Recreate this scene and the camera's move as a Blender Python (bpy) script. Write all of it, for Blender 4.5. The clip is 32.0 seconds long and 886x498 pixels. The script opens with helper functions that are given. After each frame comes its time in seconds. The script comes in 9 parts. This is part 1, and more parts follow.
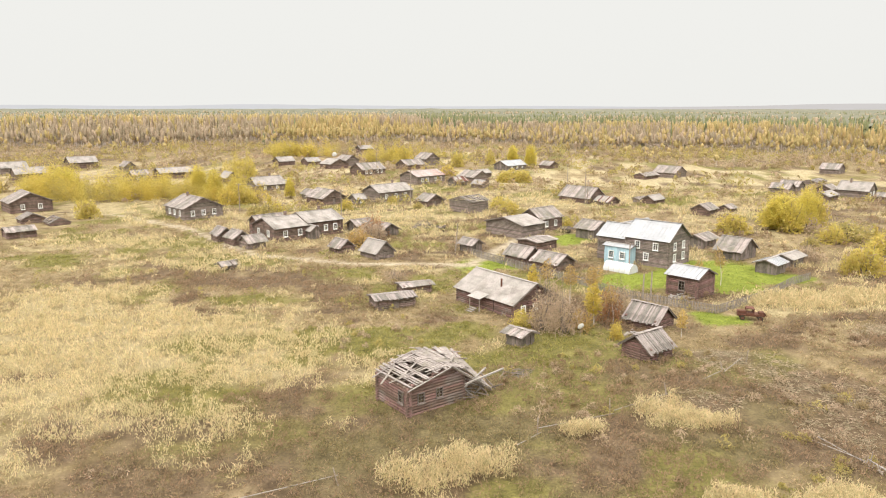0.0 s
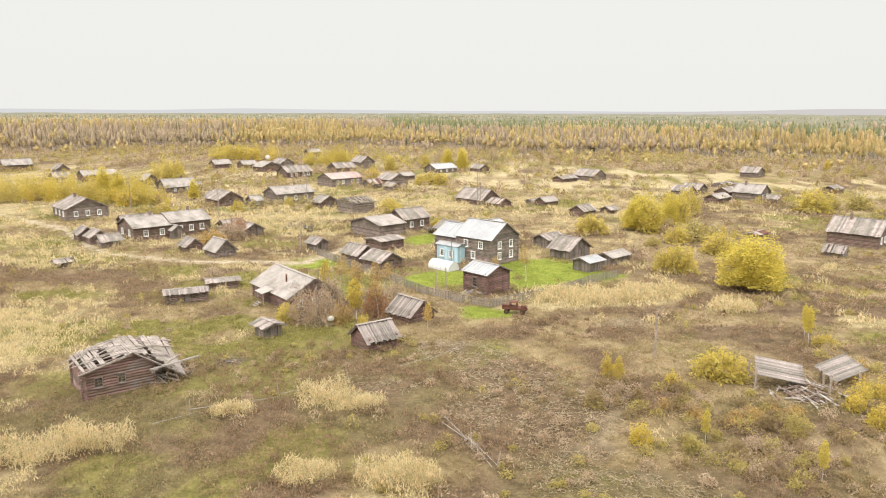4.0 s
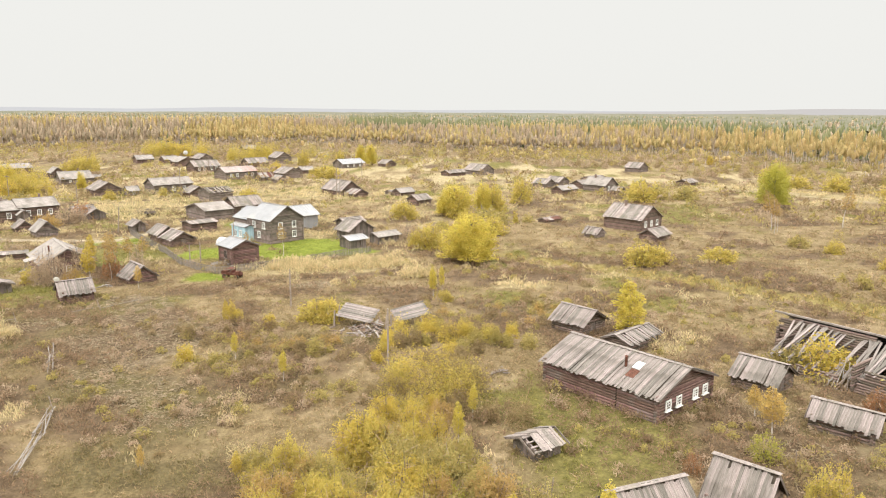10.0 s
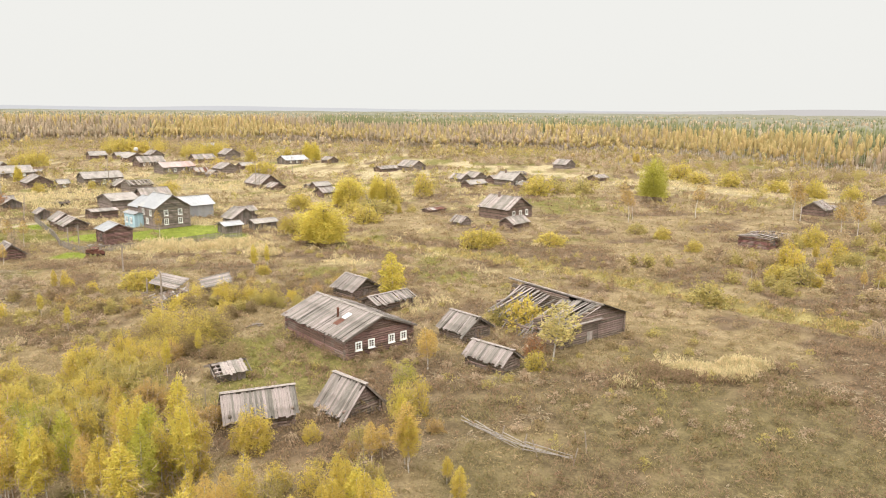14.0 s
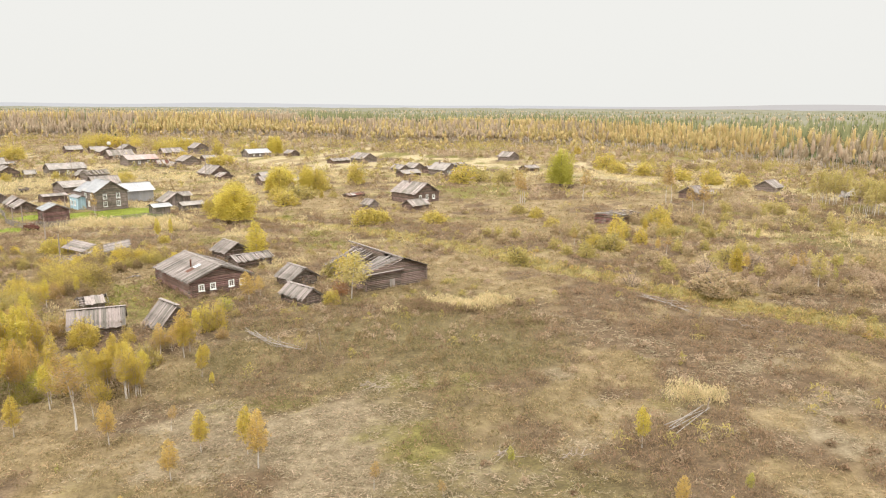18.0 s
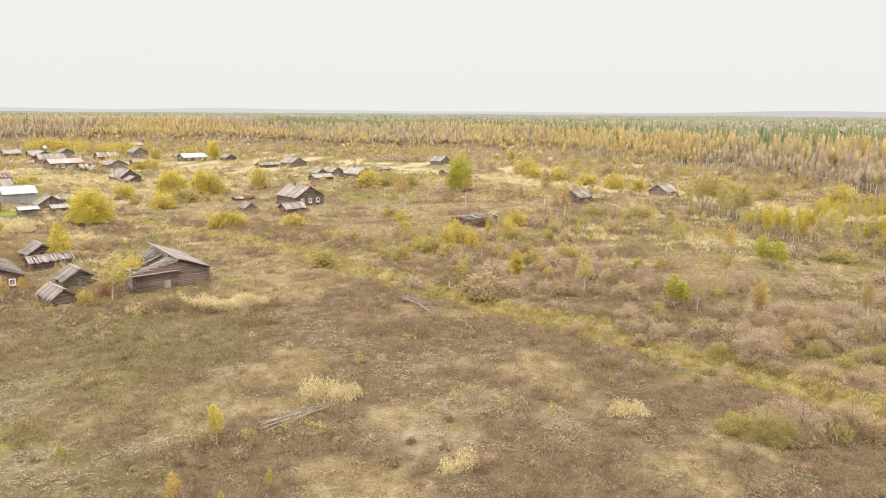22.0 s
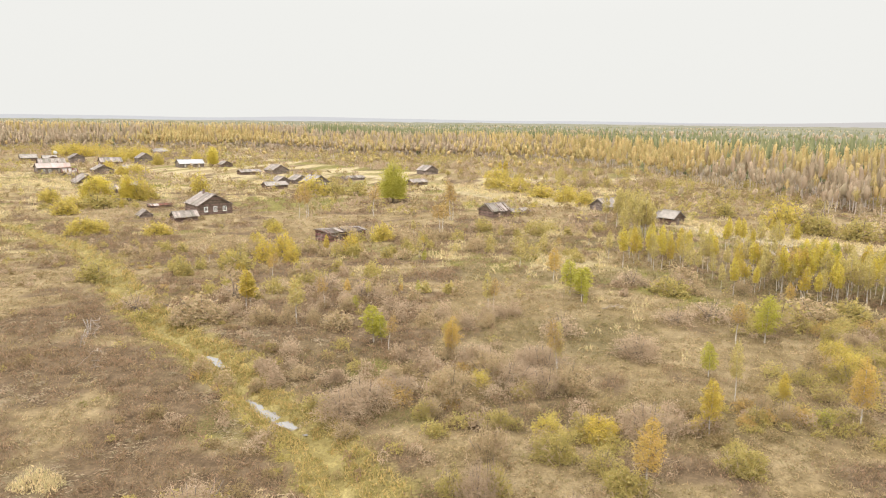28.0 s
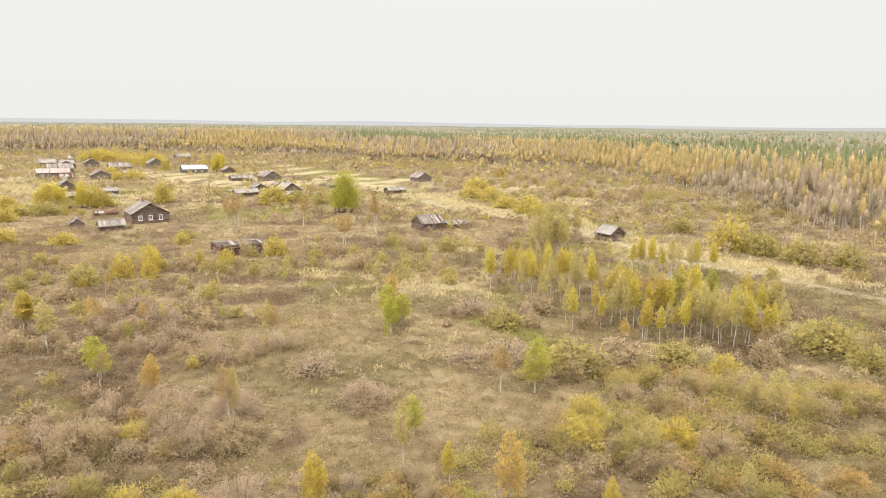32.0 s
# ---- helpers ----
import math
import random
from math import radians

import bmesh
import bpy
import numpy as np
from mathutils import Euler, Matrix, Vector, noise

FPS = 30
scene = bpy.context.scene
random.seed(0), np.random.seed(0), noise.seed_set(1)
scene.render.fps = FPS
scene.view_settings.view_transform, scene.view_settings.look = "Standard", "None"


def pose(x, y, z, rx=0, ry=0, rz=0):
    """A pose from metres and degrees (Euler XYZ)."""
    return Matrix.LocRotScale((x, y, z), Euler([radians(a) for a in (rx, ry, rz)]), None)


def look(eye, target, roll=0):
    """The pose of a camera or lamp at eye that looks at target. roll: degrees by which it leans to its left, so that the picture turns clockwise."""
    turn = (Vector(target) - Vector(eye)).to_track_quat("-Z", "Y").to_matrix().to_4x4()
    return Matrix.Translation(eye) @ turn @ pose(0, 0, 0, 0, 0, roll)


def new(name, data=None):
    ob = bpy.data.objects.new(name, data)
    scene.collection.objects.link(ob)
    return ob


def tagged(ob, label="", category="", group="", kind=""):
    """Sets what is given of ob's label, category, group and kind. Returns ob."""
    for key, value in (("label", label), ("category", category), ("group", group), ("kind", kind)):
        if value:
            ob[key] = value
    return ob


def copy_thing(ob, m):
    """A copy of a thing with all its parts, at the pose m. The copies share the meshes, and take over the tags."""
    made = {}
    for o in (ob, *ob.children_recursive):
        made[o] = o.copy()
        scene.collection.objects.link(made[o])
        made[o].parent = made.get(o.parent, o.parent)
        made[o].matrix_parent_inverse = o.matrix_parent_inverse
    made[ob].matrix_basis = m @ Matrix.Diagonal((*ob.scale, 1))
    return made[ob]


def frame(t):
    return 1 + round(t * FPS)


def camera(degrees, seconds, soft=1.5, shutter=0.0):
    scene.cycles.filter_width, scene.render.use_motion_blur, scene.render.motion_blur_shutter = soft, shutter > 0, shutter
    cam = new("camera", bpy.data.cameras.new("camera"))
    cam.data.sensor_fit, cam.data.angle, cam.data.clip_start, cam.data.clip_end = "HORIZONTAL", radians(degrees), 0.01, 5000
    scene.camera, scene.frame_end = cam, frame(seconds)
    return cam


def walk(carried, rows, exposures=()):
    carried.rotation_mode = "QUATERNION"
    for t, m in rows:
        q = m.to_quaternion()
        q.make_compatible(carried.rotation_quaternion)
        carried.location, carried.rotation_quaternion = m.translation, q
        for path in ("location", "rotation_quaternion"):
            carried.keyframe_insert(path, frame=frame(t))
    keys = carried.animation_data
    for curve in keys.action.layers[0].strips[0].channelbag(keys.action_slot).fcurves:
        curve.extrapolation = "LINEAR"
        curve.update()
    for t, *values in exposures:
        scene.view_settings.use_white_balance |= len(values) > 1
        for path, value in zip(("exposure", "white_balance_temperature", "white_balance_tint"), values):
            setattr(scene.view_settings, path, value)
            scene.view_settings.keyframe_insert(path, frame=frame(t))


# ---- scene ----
cam = camera(63.2, 32.0, soft=1.08)
METRES, EYE, TILT, LEAN, TURN = 229.17, 23.20, 0.0, 0.0, 0.0
ROWS = [
    (0.0, 0.0, 0.0, 0.0, 0.01, -11.2, -0.05),
    (0.5, 0.013, -0.0048, -0.0001, -0.02, -11.2, -0.06),
    (1.0, 0.0268, -0.0082, -0.0002, -0.05, -11.17, -0.09),
    (1.5, 0.041, -0.0106, -0.0004, -0.09, -11.13, -0.12),
    (2.0, 0.0553, -0.0123, -0.0005, -0.15, -11.09, -0.11),
    (2.5, 0.0697, -0.0132, -0.0008, -0.18, -11.03, -0.12),
    (3.0, 0.084, -0.0139, -0.001, -0.21, -10.98, -0.13),
    (3.5, 0.0984, -0.0141, -0.0011, -0.24, -10.92, -0.13),
    (5.5, 0.1518, -0.0263, -0.0014, -0.37, -10.68, -0.26),
    (6.0, 0.1631, -0.0338, -0.0014, -0.38, -10.75, -0.23),
    (6.5, 0.1748, -0.0421, -0.0014, -0.38, -10.8, -0.2),
    (7.0, 0.1872, -0.0505, -0.0016, -0.37, -10.85, -0.18),
    (7.5, 0.2004, -0.0586, -0.0018, -0.37, -10.91, -0.19),
    (8.0, 0.2143, -0.0656, -0.0019, -0.36, -10.94, -0.23),
    (8.5, 0.2288, -0.0715, -0.0022, -0.38, -10.95, -0.24),
    (9.0, 0.2438, -0.0766, -0.0023, -0.41, -10.95, -0.24),
    (9.5, 0.2592, -0.0812, -0.0024, -0.46, -10.92, -0.25),
    (10.0, 0.275, -0.0852, -0.0025, -0.5, -10.9, -0.28),
    (10.5, 0.2911, -0.0887, -0.0026, -0.54, -10.87, -0.27),
    (11.0, 0.3073, -0.0922, -0.0027, -0.6, -10.78, -0.33),
    (11.5, 0.3224, -0.0973, -0.0027, -0.65, -10.79, -0.39),
    (12.0, 0.3362, -0.104, -0.0028, -0.7, -10.79, -0.41),
    (12.5, 0.3489, -0.1121, -0.0028, -0.74, -10.84, -0.46),
    (13.0, 0.3606, -0.1215, -0.0029, -0.78, -10.87, -0.45),
    (13.5, 0.3712, -0.1318, -0.0029, -0.8, -10.91, -0.48),
    (15.5, 0.4095, -0.1809, -0.003, -0.78, -11.0, -0.3),
    (16.0, 0.4203, -0.1932, -0.003, -0.77, -11.05, -0.25),
    (16.5, 0.4321, -0.205, -0.003, -0.77, -11.1, -0.24),
    (17.0, 0.4447, -0.2155, -0.0029, -0.77, -11.17, -0.28),
    (17.5, 0.4584, -0.2245, -0.0031, -0.76, -11.22, -0.29),
    (18.0, 0.4727, -0.2313, -0.0031, -0.75, -11.24, -0.3),
    (18.5, 0.4876, -0.2365, -0.0032, -0.77, -11.23, -0.29),
    (19.0, 0.503, -0.2399, -0.0032, -0.79, -11.19, -0.35),
    (19.5, 0.5185, -0.2413, -0.0034, -0.8, -11.13, -0.4),
    (20.0, 0.5342, -0.2415, -0.0038, -0.83, -11.07, -0.39),
    (20.5, 0.5498, -0.2407, -0.0041, -0.86, -10.99, -0.4),
    (21.0, 0.5653, -0.2392, -0.0042, -0.89, -10.92, -0.42),
    (21.5, 0.5807, -0.237, -0.0044, -0.92, -10.84, -0.42),
    (22.0, 0.5961, -0.2341, -0.0046, -0.97, -10.79, -0.41),
    (22.5, 0.6103, -0.2312, -0.0047, -1.0, -10.72, -0.46),
    (23.0, 0.6256, -0.2276, -0.0049, -1.03, -10.66, -0.49),
    (23.5, 0.6409, -0.2235, -0.005, -1.05, -10.59, -0.49),
    (24.0, 0.6562, -0.219, -0.0052, -1.08, -10.53, -0.51),
    (24.5, 0.6715, -0.2141, -0.0054, -0.8, -10.47, -0.52),
    (25.0, 0.6868, -0.209, -0.0056, -0.41, -10.4, -0.55),
    (25.5, 0.7022, -0.2038, -0.0058, 0.09, -10.34, -0.52),
    (26.0, 0.7176, -0.1984, -0.0059, 0.85, -10.28, -0.55),
    (26.5, 0.733, -0.193, -0.0061, 1.94, -10.21, -0.57),
    (28.5, 0.7952, -0.1702, -0.0061, 7.32, -10.09, -0.67),
    (29.0, 0.8109, -0.1637, -0.0062, 8.75, -10.06, -0.67),
    (29.5, 0.8267, -0.1571, -0.0061, 9.94, -10.03, -0.66),
    (30.0, 0.8423, -0.1501, -0.0056, 10.08, -10.01, -0.65),
    (30.5, 0.8579, -0.1429, -0.0049, 10.21, -9.98, -0.62),
    (31.0, 0.8732, -0.1355, -0.004, 10.46, -9.95, -0.62),
    (31.5, 0.8885, -0.1279, -0.0028, 10.78, -9.91, -0.61),
    (32.0, 0.9037, -0.1202, -0.0015, 11.16, -9.86, -0.62),
]
walk(cam, [(t, pose(0, 0, EYE, TILT, LEAN, TURN) @ pose(METRES * x, METRES * y, METRES * z, 90 + pitch, roll, yaw)) for t, x, y, z, yaw, pitch, roll in ROWS])

# ---- light ----
sun_turn, sun_up = radians(200), radians(48)
world = bpy.data.worlds.new("overcast")
scene.world = world
world.use_nodes = True
wn, wl = world.node_tree.nodes, world.node_tree.links
bg = wn["Background"]
sky = wn.new("ShaderNodeTexSky")
sky.sky_type, sky.sun_disc = "NISHITA", False
sky.sun_elevation, sky.sun_rotation = sun_up, sun_turn
sky.dust_density = 4.0
tone = wn.new("ShaderNodeHueSaturation")
tone.inputs["Saturation"].default_value, tone.inputs["Value"].default_value = 0.25, 0.07
coord, split = wn.new("ShaderNodeTexCoord"), wn.new("ShaderNodeSeparateXYZ")
deck = wn.new("ShaderNodeValToRGB")
deck.color_ramp.interpolation = "EASE"
deck.color_ramp.elements[0].position, deck.color_ramp.elements[0].color = 0.13, (0.602, 0.60, 0.578, 1)
deck.color_ramp.elements[1].position, deck.color_ramp.elements[1].color = 0.85, (2.75, 2.72, 2.66, 1)
veil = wn.new("ShaderNodeMixRGB")
veil.inputs[0].default_value = 0.97
wl.new(coord.outputs["Generated"], split.inputs[0])
wl.new(split.outputs["Z"], deck.inputs[0])
wl.new(sky.outputs[0], tone.inputs["Color"])
wl.new(tone.outputs[0], veil.inputs[1])
wl.new(deck.outputs[0], veil.inputs[2])
wl.new(veil.outputs[0], bg.inputs[0])
bg.inputs[1].default_value = 1.0
sun = new("sun", bpy.data.lights.new("sun", "SUN"))
sun.data.energy, sun.data.angle, sun.data.color = 1.5, radians(20), (1.0, 0.95, 0.87)
sun.matrix_world = look((0, 0, 0), (-math.sin(sun_turn) * math.cos(sun_up), -math.cos(sun_turn) * math.cos(sun_up), -math.sin(sun_up)))
scene.view_settings.exposure = 0.56


# ---- materials ----
def surface(name, low, high, scale=2.0, fine=18.0, rough=0.9, bump=0.4, vary=0.35, metal=0.0, stretch=(1, 1, 1), stain=None, by="island", leaf=0.0, gloss=0.2):
    """Two noises between two colours, stains of a third, a tone of its own for each piece, and relief."""
    m = bpy.data.materials.new(name)
    m.use_nodes = True
    n, l = m.node_tree.nodes, m.node_tree.links
    p = n["Principled BSDF"]
    p.inputs["Roughness"].default_value, p.inputs["Metallic"].default_value = rough, metal
    p.inputs["Specular IOR Level"].default_value = gloss
    tc, mp = n.new("ShaderNodeTexCoord"), n.new("ShaderNodeMapping")
    mp.inputs["Scale"].default_value = stretch
    l.new(tc.outputs["Object"], mp.inputs[0])
    big, small = n.new("ShaderNodeTexNoise"), n.new("ShaderNodeTexNoise")
    big.inputs["Scale"].default_value, small.inputs["Scale"].default_value = scale, fine
    big.inputs["Detail"].default_value, small.inputs["Detail"].default_value = 3, 2
    for t in (big, small):
        l.new(mp.outputs[0], t.inputs["Vector"])
    add = n.new("ShaderNodeMath")
    add.operation = "MULTIPLY_ADD"
    add.inputs[1].default_value = 0.5
    l.new(small.outputs[0], add.inputs[0])
    half = n.new("ShaderNodeMath")
    half.operation = "MULTIPLY"
    half.inputs[1].default_value = 0.5
    l.new(big.outputs[0], half.inputs[0])
    l.new(half.outputs[0], add.inputs[2])
    ramp = n.new("ShaderNodeValToRGB")
    ramp.color_ramp.elements[0].position, ramp.color_ramp.elements[1].position = 0.34, 0.66
    ramp.color_ramp.elements[0].color, ramp.color_ramp.elements[1].color = (*low, 1), (*high, 1)
    l.new(add.outputs[0], ramp.inputs[0])
    out = ramp.outputs[0]
    if stain:
        patch, lim, mix = n.new("ShaderNodeTexNoise"), n.new("ShaderNodeMapRange"), n.new("ShaderNodeMixRGB")
        patch.inputs["Scale"].default_value, patch.inputs["Detail"].default_value = scale * 0.45, 4
        l.new(tc.outputs["Object"], patch.inputs["Vector"])
        lim.inputs[1].default_value, lim.inputs[2].default_value = 0.5, 0.68
        l.new(patch.outputs[0], lim.inputs[0])
        l.new(lim.outputs[0], mix.inputs[0])
        l.new(out, mix.inputs[1])
        mix.inputs[2].default_value = (*stain, 1)
        out = mix.outputs[0]
    if vary:
        own, rng, tint = n.new("ShaderNodeNewGeometry" if by == "island" else "ShaderNodeObjectInfo"), n.new("ShaderNodeMapRange"), n.new("ShaderNodeHueSaturation")
        l.new(own.outputs["Random Per Island" if by == "island" else "Random"], rng.inputs[0])
        rng.inputs[3].default_value, rng.inputs[4].default_value = 1 - vary, 1 + vary
        l.new(rng.outputs[0], tint.inputs["Value"])
        hue = n.new("ShaderNodeMapRange")
        l.new(own.outputs["Random Per Island" if by == "island" else "Random"], hue.inputs[0])
        hue.inputs[3].default_value, hue.inputs[4].default_value = 0.5 + vary * 0.07, 0.5 - vary * 0.07
        l.new(hue.outputs[0], tint.inputs["Hue"])
        l.new(out, tint.inputs["Color"])
        out = tint.outputs[0]
    l.new(out, p.inputs["Base Color"])
    if bump:
        b = n.new("ShaderNodeBump")
        b.inputs["Strength"].default_value, b.inputs["Distance"].default_value = bump, 0.03
        l.new(add.outputs[0], b.inputs["Height"])
        l.new(b.outputs[0], p.inputs["Normal"])
    if leaf:
        thin, both = n.new("ShaderNodeBsdfTranslucent"), n.new("ShaderNodeMixShader")
        both.inputs[0].default_value = leaf
        l.new(out, thin.inputs[0])
        l.new(p.outputs[0], both.inputs[1])
        l.new(thin.outputs[0], both.inputs[2])
        l.new(both.outputs[0], n["Material Output"].inputs[0])
    return m


GRAIN = (0.5, 6, 6)
STREAK = (0.3, 15, 15)
LOG_DARK = surface("dark weathered log", (0.088, 0.061, 0.046), (0.21, 0.155, 0.122), 1.2, 9, 0.9, 0.6, 0.35)
LOG_GREY = surface("grey weathered log", (0.115, 0.092, 0.076), (0.255, 0.21, 0.175), 1.2, 9, 0.9, 0.6, 0.35)
LOG_RED = surface("reddish weathered log", (0.075, 0.04, 0.03), (0.21, 0.125, 0.092), 1.2, 9, 0.9, 0.6, 0.4, stain=(0.2, 0.17, 0.145))
PIECE_LOG = {}
CHINK = surface("moss between logs", (0.03, 0.025, 0.018), (0.07, 0.055, 0.04), 3, 20, 1.0, 0.5, 0.2)
BOARD = surface("silver grey roof board", (0.125, 0.105, 0.091), (0.305, 0.262, 0.232), 1.4, 8, 0.85, 0.5, 0.36, stain=(0.17, 0.15, 0.115))
BOARD_PIECE = surface("grey split roof board", (0.095, 0.08, 0.07), (0.285, 0.245, 0.217), 1.8, 5, 0.85, 0.7, 0.36, stretch=STREAK, by="object", stain=(0.125, 0.107, 0.09))
LOG_PIECE = surface("brown grey round log", (0.095, 0.069, 0.055), (0.24, 0.185, 0.15), 0.8, 5, 0.9, 0.6, 0.35, stretch=GRAIN, by="object")
LOG_PIECE_RED = surface("red brown round log", (0.095, 0.056, 0.045), (0.222, 0.142, 0.115), 0.8, 5, 0.9, 0.6, 0.3, stretch=GRAIN, by="object", stain=(0.19, 0.155, 0.135))
PLANK = surface("grey upright plank", (0.09, 0.074, 0.062), (0.225, 0.188, 0.158), 1.0, 9, 0.9, 0.5, 0.35)
SLATE = surface("pale fibre cement sheet", (0.208, 0.184, 0.163), (0.325, 0.291, 0.26), 1.1, 6, 0.8, 0.3, 0.12, stain=(0.18, 0.158, 0.135))
METAL = surface("pale zinc roof sheet", (0.25, 0.25, 0.252), (0.335, 0.335, 0.335), 0.7, 5, 0.45, 0.1, 0.06, metal=0.25, stain=(0.33, 0.315, 0.295))
RUSTY = surface("faded red roof sheet", (0.24, 0.18, 0.16), (0.36, 0.31, 0.28), 0.5, 4, 0.7, 0.2, 0.15, stain=(0.27, 0.16, 0.125))
RUST = surface("rusted steel", (0.06, 0.027, 0.018), (0.165, 0.075, 0.048), 2.5, 14, 0.85, 0.5, 0.2, metal=0.3)
CASING = surface("chalky white window paint", (0.58, 0.57, 0.53), (0.76, 0.75, 0.71), 3, 20, 0.7, 0.2, 0.08)
BLUE = surface("sky blue painted board", (0.31, 0.45, 0.51), (0.42, 0.56, 0.61), 1.5, 9, 0.7, 0.3, 0.12)
FILM = surface("milky plastic sheet", (0.42, 0.42, 0.41), (0.54, 0.54, 0.525), 1.0, 6, 0.35, 0.2, 0.05, gloss=0.5)
PALE = surface("bleached broken wood", (0.17, 0.15, 0.13), (0.31, 0.278, 0.243), 1.5, 9, 0.85, 0.5, 0.4)
POLE = surface("grey pole wood", (0.165, 0.132, 0.103), (0.335, 0.28, 0.23), 1.5, 9, 0.9, 0.4, 0.2)
BRICK = surface("sooty chimney brick", (0.12, 0.08, 0.065), (0.25, 0.19, 0.16), 4, 20, 0.9, 0.4, 0.2)
BARK = surface("birch bark", (0.27, 0.24, 0.21), (0.60, 0.555, 0.495), 3, 11, 0.8, 0.3, 0.12)
TWIG = surface("grey brown bark", (0.10, 0.08, 0.068), (0.22, 0.185, 0.16), 4, 15, 0.9, 0.3, 0.2)
LEAF = dict(scale=0.8, fine=6, rough=0.7, bump=0, leaf=0.5, gloss=0.1)
GOLD = surface("golden birch leaves", (0.435, 0.335, 0.062), (0.60, 0.47, 0.12), vary=0.15, **LEAF)
AMBER = surface("amber birch leaves", (0.45, 0.31, 0.085), (0.585, 0.43, 0.155), vary=0.15, **LEAF)
LEMON = surface("lemon willow leaves", (0.41, 0.325, 0.072), (0.56, 0.455, 0.13), vary=0.15, **LEAF)
YELLOW = surface("clear yellow leaves", (0.48, 0.39, 0.066), (0.63, 0.525, 0.125), vary=0.15, **LEAF)
YGREEN = surface("yellow green leaves", (0.345, 0.32, 0.05), (0.48, 0.445, 0.098), vary=0.15, **LEAF)
DULL = surface("dull brown shrub leaves", (0.235, 0.172, 0.085), (0.35, 0.265, 0.14), vary=0.15, **LEAF)
OLIVE = surface("olive willow leaves", (0.32, 0.262, 0.085), (0.46, 0.38, 0.145), vary=0.15, **LEAF)
OCHRE = surface("ochre shrub leaves", (0.335, 0.225, 0.078), (0.50, 0.35, 0.14), vary=0.15, **LEAF)
RUSSET = surface("russet shrub leaves", (0.26, 0.13, 0.06), (0.40, 0.22, 0.11), vary=0.15, **LEAF)
GREEN = surface("fresh green leaves", (0.315, 0.295, 0.055), (0.435, 0.405, 0.098), vary=0.15, **LEAF)
BEIGE = surface("faded beige willow leaves", (0.33, 0.25, 0.14), (0.48, 0.375, 0.225), vary=0.2, **LEAF)
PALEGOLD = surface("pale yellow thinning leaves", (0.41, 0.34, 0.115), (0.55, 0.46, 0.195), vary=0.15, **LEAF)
MAUVE = surface("bare mauve twigs", (0.32, 0.237, 0.157), (0.50, 0.386, 0.265), vary=0.15, **LEAF)
NEEDLE = surface("spruce needles", (0.035, 0.055, 0.02), (0.08, 0.105, 0.04), vary=0.35, scale=0.8, fine=6, rough=0.8, bump=0, leaf=0.1)
STRAWB = surface("straw blades", (0.435, 0.35, 0.185), (0.65, 0.545, 0.318), vary=0.3, **LEAF)
BROWNB = surface("dry brown weed stalks", (0.178, 0.12, 0.07), (0.335, 0.237, 0.146), vary=0.24, **LEAF)
OLIVEB = surface("dark olive weed stalks", (0.15, 0.118, 0.055), (0.30, 0.24, 0.118), vary=0.3, **LEAF)
MATB = surface("pale matted grass", (0.26, 0.205, 0.128), (0.43, 0.355, 0.245), vary=0.3, **LEAF)
TANB = surface("tan grass blades", (0.235, 0.176, 0.092), (0.41, 0.32, 0.18), vary=0.28, **LEAF)
GREENB = surface("green grass blades", (0.162, 0.149, 0.042), (0.325, 0.295, 0.094), vary=0.3, **LEAF)
CREEKB = surface("yellow sedge blades", (0.27, 0.208, 0.07), (0.455, 0.362, 0.145), vary=0.36, **LEAF)
LAWNB = surface("lawn blades", (0.15, 0.18, 0.03), (0.235, 0.26, 0.05), vary=0.3, **LEAF)
GLASS = bpy.data.materials.new("window glass")
GLASS.use_nodes = True
_g = GLASS.node_tree.nodes["Principled BSDF"]
_g.inputs["Transmission Weight"].default_value, _g.inputs["Roughness"].default_value, _g.inputs["Base Color"].default_value = 1.0, 0.04, (0.75, 0.8, 0.8, 1)
WATER = bpy.data.materials.new("still creek water")
WATER.use_nodes = True
_w = WATER.node_tree.nodes["Principled BSDF"]
_w.inputs["Base Color"].default_value, _w.inputs["Roughness"].default_value = (0.17, 0.16, 0.15, 1), 0.05


